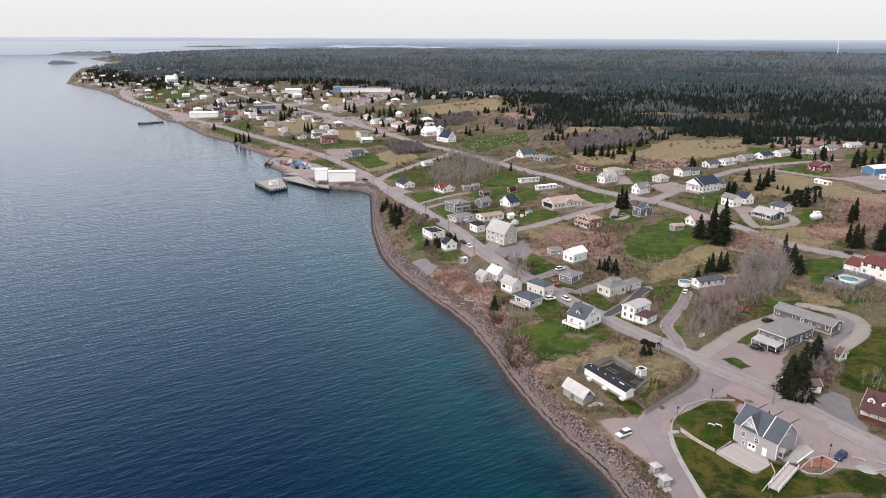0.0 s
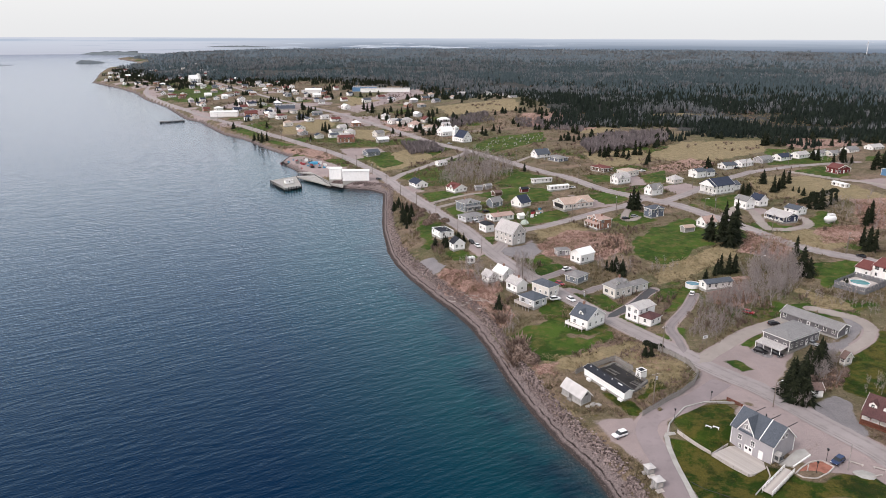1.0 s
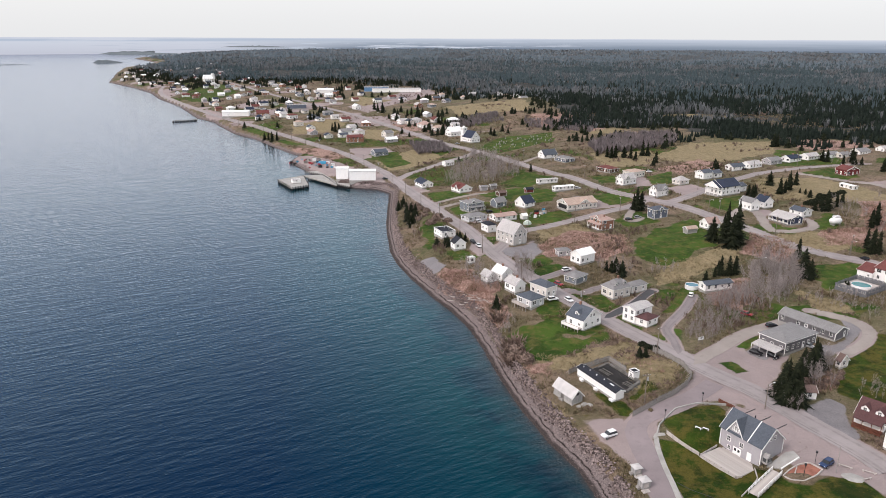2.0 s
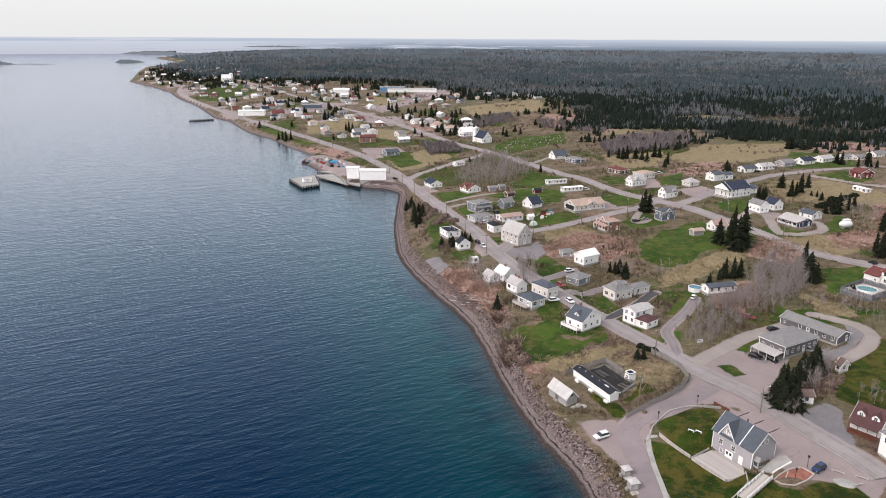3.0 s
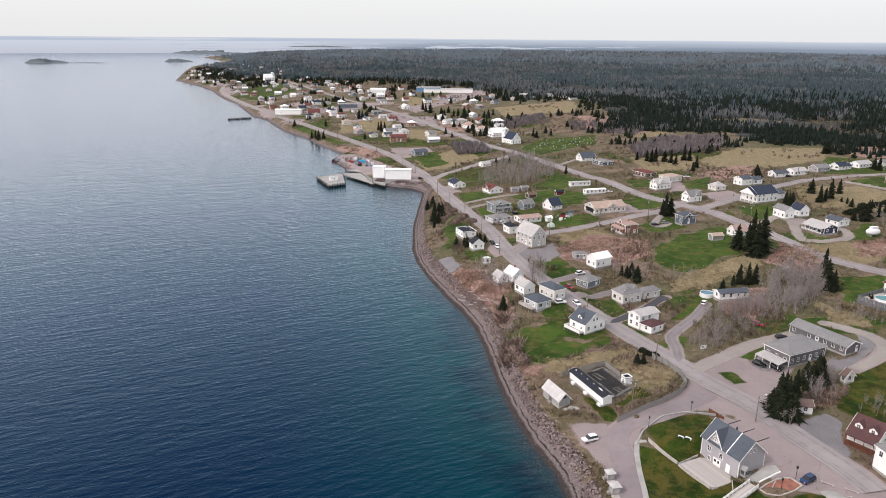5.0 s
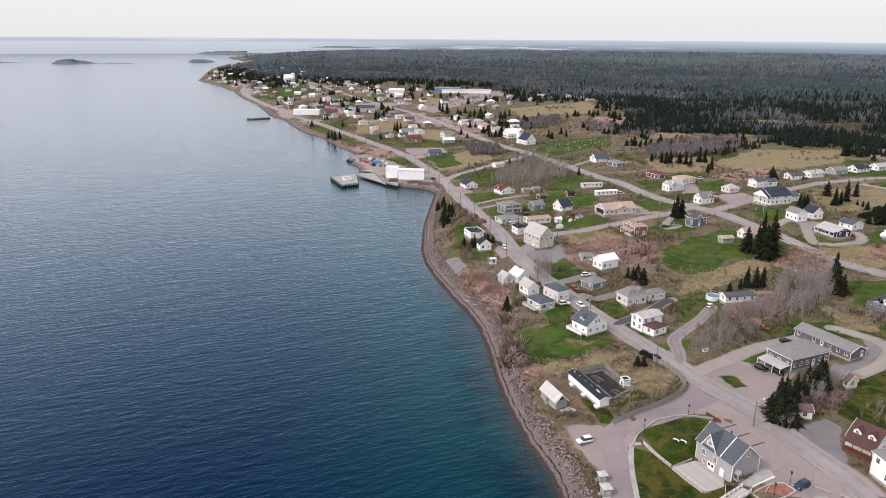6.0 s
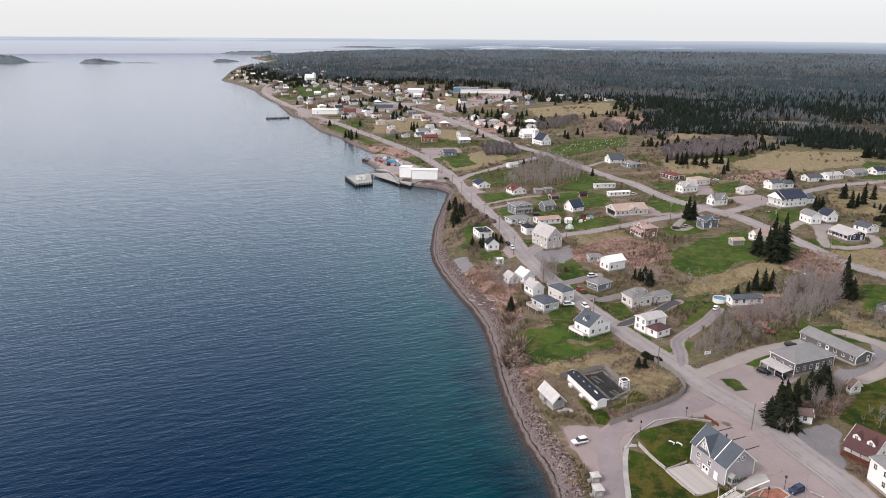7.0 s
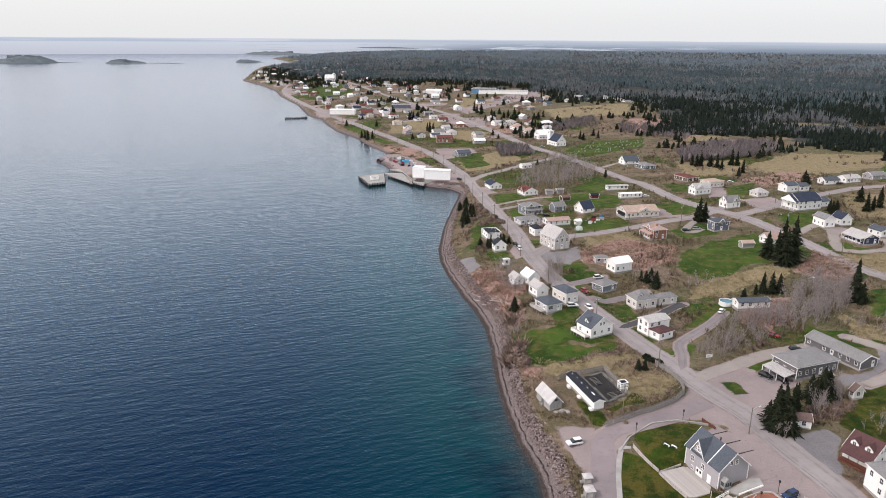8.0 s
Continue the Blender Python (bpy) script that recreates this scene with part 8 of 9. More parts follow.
def utility_pole(x, y, turn, transformer=False, height=9.5):
    ob = thing("utility_pole", "weathered wooden utility pole with crossarm" + (" and grey transformer" if transformer else ""), "utility pole", x, y, turn, None, "utility poles")
    bm = bmesh.new()
    beam(bm, (0, 0, -0.6), (0, 0, height), 0.17, 0.11, 8)
    part("pole", bm, POLE_WOOD, ob)
    arm = part("crossarm", boxes((-1.2, -0.07, height - 0.75, 1.2, 0.07, height - 0.6)), POLE_WOOD, ob)
    for u in (-1.05, -0.4, 0.4, 1.05):
        bm = bmesh.new()
        beam(bm, (u, 0, height - 0.6), (u, 0, height - 0.38), 0.07, 0.05, 6)
        part("insulator", bm, CAN_WHITE, arm)
    if transformer:
        bm = bmesh.new()
        beam(bm, (0.38, 0, height - 2.3), (0.38, 0, height - 1.3), 0.27, 0.27, 10)
        part("transformer", bm, STEEL, ob)
    return ob


def street_lamp(x, y, turn, height=7.6):
    ob = thing("street_lamp", "wooden street lamp pole with a curved bracket", "street lamp", x, y, turn)
    bm = bmesh.new()
    beam(bm, (0, 0, -0.6), (0, 0, height), 0.15, 0.1, 8)
    part("pole", bm, POLE_WOOD, ob)
    bm = bmesh.new()
    beam(bm, (0, 0, height - 0.6), (1.2, 0, height), 0.07, 0.07, 6)
    beam(bm, (1.2, 0, height), (2.2, 0, height + 0.1), 0.07, 0.07, 6)
    part("bracket", bm, STEEL, ob)
    part("lamp_head", boxes((2.0, -0.14, height - 0.02, 2.7, 0.14, height + 0.14)), CAN_WHITE, ob)


def lamp_post(x, y):
    ob = thing("lamp_post", "short dark metal lamp post beside the lawn", "lamp post", x, y)
    bm = bmesh.new()
    beam(bm, (0, 0, -0.3), (0, 0, 3.0), 0.07, 0.05, 8)
    part("post", bm, DARK_METAL, ob)
    part("lantern", boxes((-0.18, -0.18, 3.0, 0.18, 0.18, 3.45), (-0.24, -0.24, 3.45, 0.24, 0.24, 3.52)), DARK_METAL, ob)


def along(pts, step):
    """Points at even steps along a broken line, with the heading at each."""
    out, left = [], 0.0
    for (ax, ay), (bx, by) in zip(pts, pts[1:]):
        n = math.hypot(bx - ax, by - ay)
        s = left
        while s < n:
            out.append((ax + (bx - ax) * s / n, ay + (by - ay) * s / n, math.degrees(math.atan2(by - ay, bx - ax))))
            s += step
        left = s - n
    return out


def board_fence(name, label, pts, height, material, step=0.32, rails=2, uneven=0.25):
    """Upright boards on rails and posts, following the ground."""
    x0, y0 = pts[0]
    z0 = ground_at(x0, y0)
    rnd = random.Random(int(x0 * 7 + y0))
    ob = thing(name, label, "fence", x0, y0)
    run = along(pts, step)
    zs = on_ground([(x, y) for x, y, _ in run])
    data = [make_data("board", boxes((-step * 0.38, -0.02, -0.25, step * 0.38, 0.02, height * (1 + (k - 2) * uneven * 0.12))), material) for k in range(5)]
    for (x, y, a), z in zip(run, zs):
        shared("board", data[rnd.randrange(5)], ob, pose(x - x0, y - y0, z - z0, rnd.uniform(-2, 2), rnd.uniform(-2, 2), a))
    post = make_data("post", boxes((-0.08, 0.03, -0.4, 0.08, 0.17, height * 0.97)), material)
    brace = bmesh.new()
    beam(brace, (0, 1.5, -0.2), (0, 0.12, height * 0.8), 0.06, 0.06, 5)
    brace = make_data("brace", brace, material)
    k = max(1, int(2.6 / step))
    for i in range(0, len(run), k):
        x, y, a = run[i]
        shared("post", post, ob, pose(x - x0, y - y0, zs[i] - z0, 0, 0, a))
        if uneven > 0.2:
            shared("brace", brace, ob, pose(x - x0, y - y0, zs[i] - z0, 0, 0, a))
    for h in [height * f for f in (0.25, 0.8)][:rails]:
        for i in range(0, len(run) - k, k):
            a, b = Vector((run[i][0] - x0, run[i][1] - y0, zs[i] - z0 + h)), Vector((run[i + k][0] - x0, run[i + k][1] - y0, zs[i + k] - z0 + h))
            bm = bmesh.new()
            beam(bm, a, b, 0.055, 0.055, 4)
            part("rail", bm, material, ob)
    return ob


def kerb(name, label, pts, w, h, material):
    """A low continuous wall that follows the ground."""
    run = along(pts, 0.8)
    zs = on_ground([(x, y) for x, y, _ in run])
    verts, faces = [], []
    for k, ((x, y, a), z) in enumerate(zip(run, zs)):
        n = Vector((-math.sin(radians(a)), math.cos(radians(a))))
        for u, v in ((-w / 2, -0.3), (w / 2, -0.3), (w / 2, h), (-w / 2, h)):
            verts.append((x + n.x * u, y + n.y * u, z + v))
        if k:
            o = k * 4
            for j in range(4):
                i = (j + 1) % 4
                faces.append((o - 4 + j, o - 4 + i, o + i, o + j))
    faces += [(3, 2, 1, 0), tuple(len(verts) - 4 + j for j in range(4))]
    return tagged(mesh_object(name, verts, faces, material), label, name.replace("_", " "))


def plank_wall(name, label, pts, rows, high, material):
    """Horizontal boards stacked against posts, one bay after the other."""
    x0, y0 = pts[0]
    z0 = ground_at(x0, y0)
    ob = thing(name, label, "wall", x0, y0)
    rnd = random.Random(len(pts))
    run = along(pts, 2.1)
    zs = [ground_at(x, y) for x, y, _ in run]
    for k in range(len(run) - 1):
        (ax, ay, _), (bx, by, _) = run[k], run[k + 1]
        for j in range(rows):
            lift = -0.1 + j * (high + 0.03)
            a, b = Vector((ax - x0, ay - y0, zs[k] - z0 + lift)), Vector((bx - x0, by - y0, zs[k + 1] - z0 + lift))
            out = (b - a).cross(Vector((0, 0, 1))).normalized() * (0.06 + rnd.uniform(0, 0.03))
            bm = bmesh.new()
            v = [bm.verts.new(q + o + Vector((0, 0, h))) for q in (a, b) for o in (-out, out) for h in (0, high)]
            for f in ((0, 1, 3, 2), (4, 6, 7, 5), (0, 4, 5, 1), (2, 3, 7, 6), (1, 5, 7, 3), (0, 2, 6, 4)):
                bm.faces.new([v[i] for i in f])
            bmesh.ops.recalc_face_normals(bm, faces=bm.faces)
            part("board", bm, material, ob)
        part("post", boxes((ax - x0 - 0.09, ay - y0 - 0.09, zs[k] - z0 - 0.4, ax - x0 + 0.09, ay - y0 + 0.09, zs[k] - z0 + rows * high + 0.1)), WOOD_GREY, ob)
    return ob


def quad_frame(q):
    """Centre, turn and size of a four-cornered plan, from its first edge."""
    c = np.array(q).mean(0)
    a, b = np.array(q[0]), np.array(q[1])
    e, f = np.array(q[3]), np.array(q[2])
    d = (b - a) + (f - e)
    turn = math.degrees(math.atan2(d[1], d[0]))
    return c[0], c[1], turn, (np.hypot(*(b - a)) + np.hypot(*(f - e))) / 2, (np.hypot(*(e - a)) + np.hypot(*(f - b))) / 2


def plank_deck(name, label, q, lift, material, rail_sides=""):
    """A planked platform: separate boards on joists, posts, and rails on the named sides."""
    x, y, turn, w, d = quad_frame(q)
    z = ground_at(x, y) + lift
    ob = thing(name, label, "deck", x, y, turn, z)
    n = min(60, int(d / 0.24))
    data = make_data("plank", boxes((-w / 2, -d / n * 0.46, -0.05, w / 2, d / n * 0.46, 0)), material)
    for k in range(n):
        shared("plank", data, ob, pose(0, -d / 2 + (k + 0.5) * d / n, 0))
    part("joist_frame", boxes((-w / 2, -d / 2, -0.3, w / 2, -d / 2 + 0.12, -0.06), (-w / 2, d / 2 - 0.12, -0.3, w / 2, d / 2, -0.06), (-w / 2, -0.06, -0.3, w / 2, 0.06, -0.06)), material, ob)
    for u in np.linspace(-w / 2 + 0.15, w / 2 - 0.15, max(2, int(w / 2.5))):
        for v in (-d / 2 + 0.12, d / 2 - 0.12):
            part("post", boxes((u - 0.08, v - 0.08, -2.5, u + 0.08, v + 0.08, -0.05)), material, ob)
    for side in rail_sides:
        ax, ay, bx, by = {"s": (-w / 2, -d / 2, w / 2, -d / 2), "n": (-w / 2, d / 2, w / 2, d / 2), "w": (-w / 2, -d / 2, -w / 2, d / 2), "e": (w / 2, -d / 2, w / 2, d / 2)}[side]
        m = max(2, int(math.hypot(bx - ax, by - ay) / 1.6))
        for k in range(m + 1):
            u, v = ax + (bx - ax) * k / m, ay + (by - ay) * k / m
            part("rail_post", boxes((u - 0.06, v - 0.06, 0, u + 0.06, v + 0.06, 1.05)), material, ob)
        for h in (0.35, 0.65, 0.98):
            bm = bmesh.new()
            beam(bm, (ax, ay, h), (bx, by, h), 0.055, 0.055, 4)
            part("rail", bm, material, ob)
    return ob


def slab(name, label, category, pts, lift, thick, material, kind="", z=None):
    """A level or ground-following flat body with that outline."""
    bm = bmesh.new()
    top = [bm.verts.new((x, y, (ground_at(x, y) if z is None else z) + lift)) for x, y in pts]
    low = [bm.verts.new((v.co.x, v.co.y, v.co.z - thick)) for v in top]
    bm.faces.new(top), bm.faces.new(low[::-1])
    for k in range(len(pts)):
        j = (k + 1) % len(pts)
        bm.faces.new((top[j], top[k], low[k], low[j]))
    bmesh.ops.recalc_face_normals(bm, faces=bm.faces)
    me = make_data(name, bm, material)
    return tagged(new(name, me), label, category, kind=kind)


def bench(x, y, turn):
    ob = thing("bench", "low white slatted backless bench on the lawn", "bench", x, y, turn, None, "benches on the lawn")
    for k in range(3):
        part("seat_slat", boxes((-0.8, -0.24 + k * 0.17, 0.42, 0.8, -0.10 + k * 0.17, 0.46)), CAN_WHITE, ob)
    for u in (-0.7, 0.7):
        part("leg", boxes((u - 0.05, -0.22, -0.05, u + 0.05, -0.14, 0.42), (u - 0.05, 0.16, -0.05, u + 0.05, 0.24, 0.42)), CAN_WHITE, ob)


def round_pool(x, y, r, h, water, label):
    ob = thing("swimming_pool", label, "pool", x, y)
    bm = bmesh.new()
    n = 28
    rings = []
    for rr, zz in ((r, -0.3), (r, h), (r - 0.15, h), (r - 0.15, h - 0.25)):
        rings.append([bm.verts.new((rr * math.cos(2 * math.pi * k / n), rr * math.sin(2 * math.pi * k / n), zz)) for k in range(n)])
    for a, b in zip(rings, rings[1:]):
        for k in range(n):
            j = (k + 1) % n
            bm.faces.new((a[k], a[j], b[j], b[k]))
    part("pool_wall", bm, CAN_WHITE, ob)
    bm = bmesh.new()
    beam(bm, (0, 0, h - 0.5), (0, 0, h - 0.22), r - 0.16, r - 0.16, n)
    part("pool_water", bm, water, ob, "still blue-green pool water")


def crate_heap(pts, count, seed, size=(0.4, 1.6)):
    """Fish boxes, traps, pallets and gear, each a thing of its own."""
    rnd = random.Random(seed)
    for x, y in scatter(pts, count, rnd):
        s = rnd.uniform(*size)
        mat, col = rnd.choice(((CAN_WHITE, "white"), (WOOD_GREY, "grey wooden"), (TARP_BLUE, "blue"), (RED_PAINT, "red"), (WOOD_PALE, "pale wooden"), (DARK_METAL, "dark")))
        ob = thing("crate", col + " gear crate with slatted sides lying on the ground", "crate", x, y, rnd.uniform(0, 180))
        h = s * rnd.uniform(0.4, 0.8)
        part("bottom", boxes((-s / 2, -s / 3, -0.02, s / 2, s / 3, h * 0.2)), mat, ob)
        for k in range(3):
            z = h * (0.22 + 0.27 * k)
            part("slat", boxes((-s / 2, -s / 3, z, s / 2, -s / 3 + 0.05, z + h * 0.2), (-s / 2, s / 3 - 0.05, z, s / 2, s / 3, z + h * 0.2), (-s / 2, -s / 3, z, -s / 2 + 0.05, s / 3, z + h * 0.2), (s / 2 - 0.05, -s / 3, z, s / 2, s / 3, z + h * 0.2)), mat, ob)


def log(x, y, turn, length, r):
    ob = thing("driftwood_log", "bleached driftwood log lying on the bank", "log", x, y, turn)
    bm = bmesh.new()
    beam(bm, (-length / 2, 0, r * 0.6), (length / 2, 0.2, r * 1.2), r, r * 0.6, 7)
    part("stem", bm, WOOD_PALE, ob)
    bm = bmesh.new()
    beam(bm, (length * 0.1, 0, r), (length * 0.25, 0.9, r + 0.7), r * 0.4, r * 0.15, 5)
    part("branch", bm, WOOD_PALE, ob)
    return ob


def leafy_bush(x, y, r, material, label, seed):
    rnd = random.Random(seed)
    ob = thing("bush", label, "bush", x, y)
    verts, faces = [], []
    for k in range(420):
        v = Vector((rnd.gauss(0, 1), rnd.gauss(0, 1), abs(rnd.gauss(0, 1)))).normalized() * r * rnd.uniform(0.55, 1.0)
        v.z *= 0.85
        a = Vector((rnd.uniform(-1, 1), rnd.uniform(-1, 1), rnd.uniform(-1, 1))).normalized() * r * 0.13
        b = v.cross(a).normalized() * r * 0.1
        o = len(verts)
        verts += [tuple(v - a), tuple(v + b), tuple(v + a * 1.2), tuple(v - b)]
        faces += [(o, o + 1, o + 2, o + 3)]
    mesh_object("crown", verts, faces, material, ob)
    bm = bmesh.new()
    for k in range(7):
        a = k * 0.9
        beam(bm, (0, 0, -0.2), (math.cos(a) * r * 0.6, math.sin(a) * r * 0.6, r * 0.7), 0.05, 0.02, 4)
    part("stems", bm, BARK, ob)


# ---- the museum plot ----
def cross_gable(w, d, eave, rise):
    """The wall dormer, windows, doors, side porch and roof beams that belong to the grey clapboard house."""
    ob = [o for o in bpy.data.objects if o.name == "house"][0]
    u0, half, top = -1.75, 2.15, 3.55
    bm = bmesh.new()
    prism(bm, [(-half, -0.2), (half, -0.2), (0, top)], 0, d / 2)
    bmesh.ops.transform(bm, matrix=pose(u0, -d / 2 - 0.04, eave, 0, 0, 90), verts=bm.verts)
    dm = part("wall_dormer", bm, WALL_GREY, ob)
    bm = bmesh.new()
    prism(bm, [(-half - 0.25, -0.4), (0, top + 0.05), (half + 0.25, -0.4), (half + 0.25, -0.17), (0, top + 0.3), (-half - 0.25, -0.17)], -0.3, d / 2)
    bmesh.ops.transform(bm, matrix=pose(u0, -d / 2 - 0.04, eave, 0, 0, 90), verts=bm.verts)
    part("dormer_roof", bm, ROOF_SLATE, dm)
    bm = bmesh.new()
    prism(bm, [(-half - 0.29, -0.6), (0, top - 0.12), (half + 0.29, -0.6), (half + 0.29, -0.15), (0, top + 0.33), (-half - 0.29, -0.15)], -0.38, -0.3)
    bmesh.ops.transform(bm, matrix=pose(u0, -d / 2 - 0.04, eave, 0, 0, 90), verts=bm.verts)
    part("bargeboard", bm, TRIM, dm)
    for k, size in ((-0.62, WIN_NARROW), (0.0, WIN_TALL), (0.62, WIN_NARROW)):
        put_window(dm, size, pose(u0 + k, -d / 2 - 0.08, eave + 0.75))
    front = pose(0, -d / 2 - 0.02, 0)
    for u, z, size in ((-3.35, 3.2, WIN_STD), (0.35, 3.1, WIN_STD), (-3.0, 0.95, WIN_SMALL)):
        put_window(ob, size, front @ pose(u, 0, z))
    for u in (-1.18, -0.14):
        dr = shared("door", DOOR_DATA, ob, front @ pose(u, 0, 0.3))
        shared("door_pane", DOOR_GLASS, dr, Matrix())
    shared("door", DOOR_DATA, ob, front @ pose(2.75, 0, 0.75))
    side = pose(w / 2 + 0.02, 0, 0, 0, 0, 90)
    for u in (-1.0, 0.5):
        put_window(ob, WIN_SMALL, side @ pose(u, 0, eave + 0.9))
    slope = rise / (d / 2)
    bm = bmesh.new()
    prism(bm, [(-d / 2 - 0.45, eave - slope * 0.45 + 0.1), (0, eave + rise + 0.12), (0, eave + rise + 0.38), (-d / 2 - 0.45, eave - slope * 0.45 + 0.36)], 2.0, 2.2)
    part("roof_fire_wall", bm, TRIM, ob)
    bm = bmesh.new()
    prism(bm, [(-d / 2 + 0.5, 1.9), (-d / 2 + 2.5, 1.9), (-d / 2 + 2.5, 3.7), (-d / 2 + 1.5, 4.5), (-d / 2 + 0.5, 3.7)], w / 2 + 0.02, w / 2 + 1.5)
    pr = part("side_porch", bm, WALL_WEATHERED, ob, "small glazed weathered side porch")
    for u in (-d / 2 + 0.72, -d / 2 + 1.32, -d / 2 + 1.92):
        part("pane", boxes((w / 2 + 1.5, u, 2.5, w / 2 + 1.54, u + 0.44, 3.5)), GLASS, pr)
    part("pane", boxes((w / 2 + 0.3, -d / 2 + 0.46, 2.5, w / 2 + 1.2, -d / 2 + 0.5, 3.5)), GLASS, pr)
    bm = bmesh.new()
    beam(bm, (-0.2, 0.7, eave + rise * 0.7), (-0.2, 0.7, eave + rise + 0.55), 0.16, 0.16, 8)
    part("flue", bm, DARK_METAL, ob)
    for u in (-0.36, 0.02, 0.4):
        bm = bmesh.new()
        beam(bm, (u * w, 1.2, eave + rise * 0.66), (u * w, d / 2 + 2.2, eave + rise * 0.68), 0.13, 0.11, 6)
        part("roof_beam", bm, DARK_METAL, ob)


cross_gable(11.6, 8.4, 6.1, 3.75)
plank_deck("deck", "pale weathered plank terrace before the grey house", DECK, 0.55, WOOD_PALE, "")
slab("patio", "grey concrete patio beside the grey house", "patio", PATIO, 0.38, 0.9, CONCRETE)
slab("paved_circle", "red brick paved garden corner with low edging", "paving", RED_PAVING, 0.14, 0.4, BRICK_PAVE)
kerb("paving_edge", "pale timber edging round the red paving", RED_PAVING + [RED_PAVING[0]], 0.25, 0.45, WOOD_PALE)
kerb("kerb_wall", "low pale concrete kerb round the upper lawn", KERB_UPPER, 0.35, 0.35, CONCRETE)
kerb("kerb_wall", "low pale concrete kerb beside the lane", KERB_LOWER, 1.3, 0.14, CONCRETE)
plank_wall("timber_wall", "silvered timber retaining wall of horizontal boards", TIMBER_WALL, 4, 0.26, WOOD_PALE)
plank_wall("lawn_step", "low pale timber edge above the plank terrace", [(76.2, 158.3), (79.3, 160.4), (82.4, 162.5)], 3, 0.24, WOOD_PALE)
plank_wall("terrace_edge", "low pale timber parapet along the plank terrace", [(76.0, 157.9), (79.0, 153.3), (82.0, 148.6), (83.6, 149.6)], 3, 0.24, WOOD_PALE)
kerb("patio_kerb", "white painted kerb along the patio", [(98.9, 155.1), (92.7, 150.9)], 0.3, 0.4, TRIM)
kerb("garden_edge", "pale timber edging beside the boardwalk", [(87.4, 152.6), (86.6, 148.6), (84.6, 146.2), (80.6, 142.2)], 0.2, 0.3, WOOD_PALE)
board_fence("red_fence", "low reddish wooden fence at the edge of the lot", RED_FENCE, 0.9, WOOD_BROWN, 0.3, 2, 0.05)
for bx, by in BENCHES:
    bench(bx, by, -40)
for px, py in LAMP_POSTS:
    lamp_post(px, py)
kerb("garden_hose", "dark hose lying across the grass", HOSE, 0.12, 0.1, DARK_METAL)


def footbridge():
    (ax, ay), (bx, by) = BRIDGE
    length = math.hypot(bx - ax, by - ay)
    turn = math.degrees(math.atan2(by - ay, bx - ax))
    za, zb = ground_at(ax, ay) + 0.6, ground_at(bx, by) + 0.5
    tilt = -math.degrees(math.atan2(zb - za, length))
    ob = new("boardwalk")
    ob.matrix_basis = pose((ax + bx) / 2, (ay + by) / 2, (za + zb) / 2) @ pose(0, 0, 0, 0, 0, turn) @ pose(0, 0, 0, 0, tilt, 0)
    tagged(ob, "sloping white-grey wooden boardwalk with railings", "boardwalk")
    n = 34
    data = make_data("plank", boxes((-length / n * 0.45, -1.15, -0.06, length / n * 0.45, 1.15, 0)), WOOD_PALE)
    for k in range(n):
        shared("plank", data, ob, pose(-length / 2 + (k + 0.5) * length / n, 0, 0))
    for side in (-1.15, 1.15):
        part("stringer", boxes((-length / 2, side - 0.06, -0.35, length / 2, side + 0.06, -0.07)), WOOD_PALE, ob)
        for h in (0.45, 0.95):
            part("rail", boxes((-length / 2, side - 0.05, h, length / 2, side + 0.05, h + 0.09)), TRIM, ob)
        for k in range(8):
            u = -length / 2 + 0.1 + k * (length - 0.2) / 7
            part("post", boxes((u - 0.06, side - 0.06, -1.6, u + 0.06, side + 0.06, 1.05)), TRIM, ob)
            if k < 7:
                for lo, hi in ((0.08, 0.92), (0.92, 0.08)):
                    bm = bmesh.new()
                    beam(bm, (u, side, lo), (u + (length - 0.2) / 7, side, hi), 0.05, 0.05, 4)
                    part("brace", bm, TRIM, ob)


footbridge()

def rock_outcrop(x, y, turn, w, d, h):
    """A low flat slab of bedrock with broken edges."""
    rnd = random.Random(int(x))
    bm = bmesh.new()
    n = 14
    rings = []
    for f, z in ((1.15, -0.4), (1.0, h * 0.6), (0.86, h), (0.4, h * 1.15)):
        rings.append([bm.verts.new((math.cos(2 * math.pi * k / n) * w / 2 * f * rnd.uniform(0.85, 1.15), math.sin(2 * math.pi * k / n) * d / 2 * f * rnd.uniform(0.85, 1.15), z + rnd.uniform(-0.06, 0.06))) for k in range(n)])
    for a, b in zip(rings, rings[1:]):
        for k in range(n):
            j = (k + 1) % n
            bm.faces.new((a[k], a[j], b[j], b[k]))
    bm.faces.new(rings[-1])
    ob = new("rock_slab", make_data("rock_slab", bm, CONCRETE))
    ob.matrix_basis = pose(x, y, ground_at(x, y), 0, 0, turn)
    tagged(ob, "flat pale grey rock slab lying in the grass", "rock")


rock_outcrop(107.8, 147.2, -20, 4.6, 3.2, 0.35)
slim = thing("pole", "slim pale wooden pole at the edge of the lot", "pole", 104.8, 149.2)
bm = bmesh.new()
beam(bm, (0, 0, -0.5), (0, 0, 7.2), 0.09, 0.06, 8)
part("shaft", bm, WOOD_GREY, slim)
for ax, ay, turn in ((108.2, 151.6, -35), (112.6, 149.4, -30), (110.4, 146.6, 20), (96.0, 150.2, 60)):
    ob = thing("timber_rail", "low pale timber barrier on short feet", "barrier", ax, ay, turn)
    part("rail", boxes((-1.5, -0.1, 0.25, 1.5, 0.1, 0.45)), WOOD_PALE, ob)
    for u in (-1.2, 1.2):
        part("foot", boxes((u - 0.12, -0.18, -0.2, u + 0.12, 0.18, 0.25)), WOOD_PALE, ob)

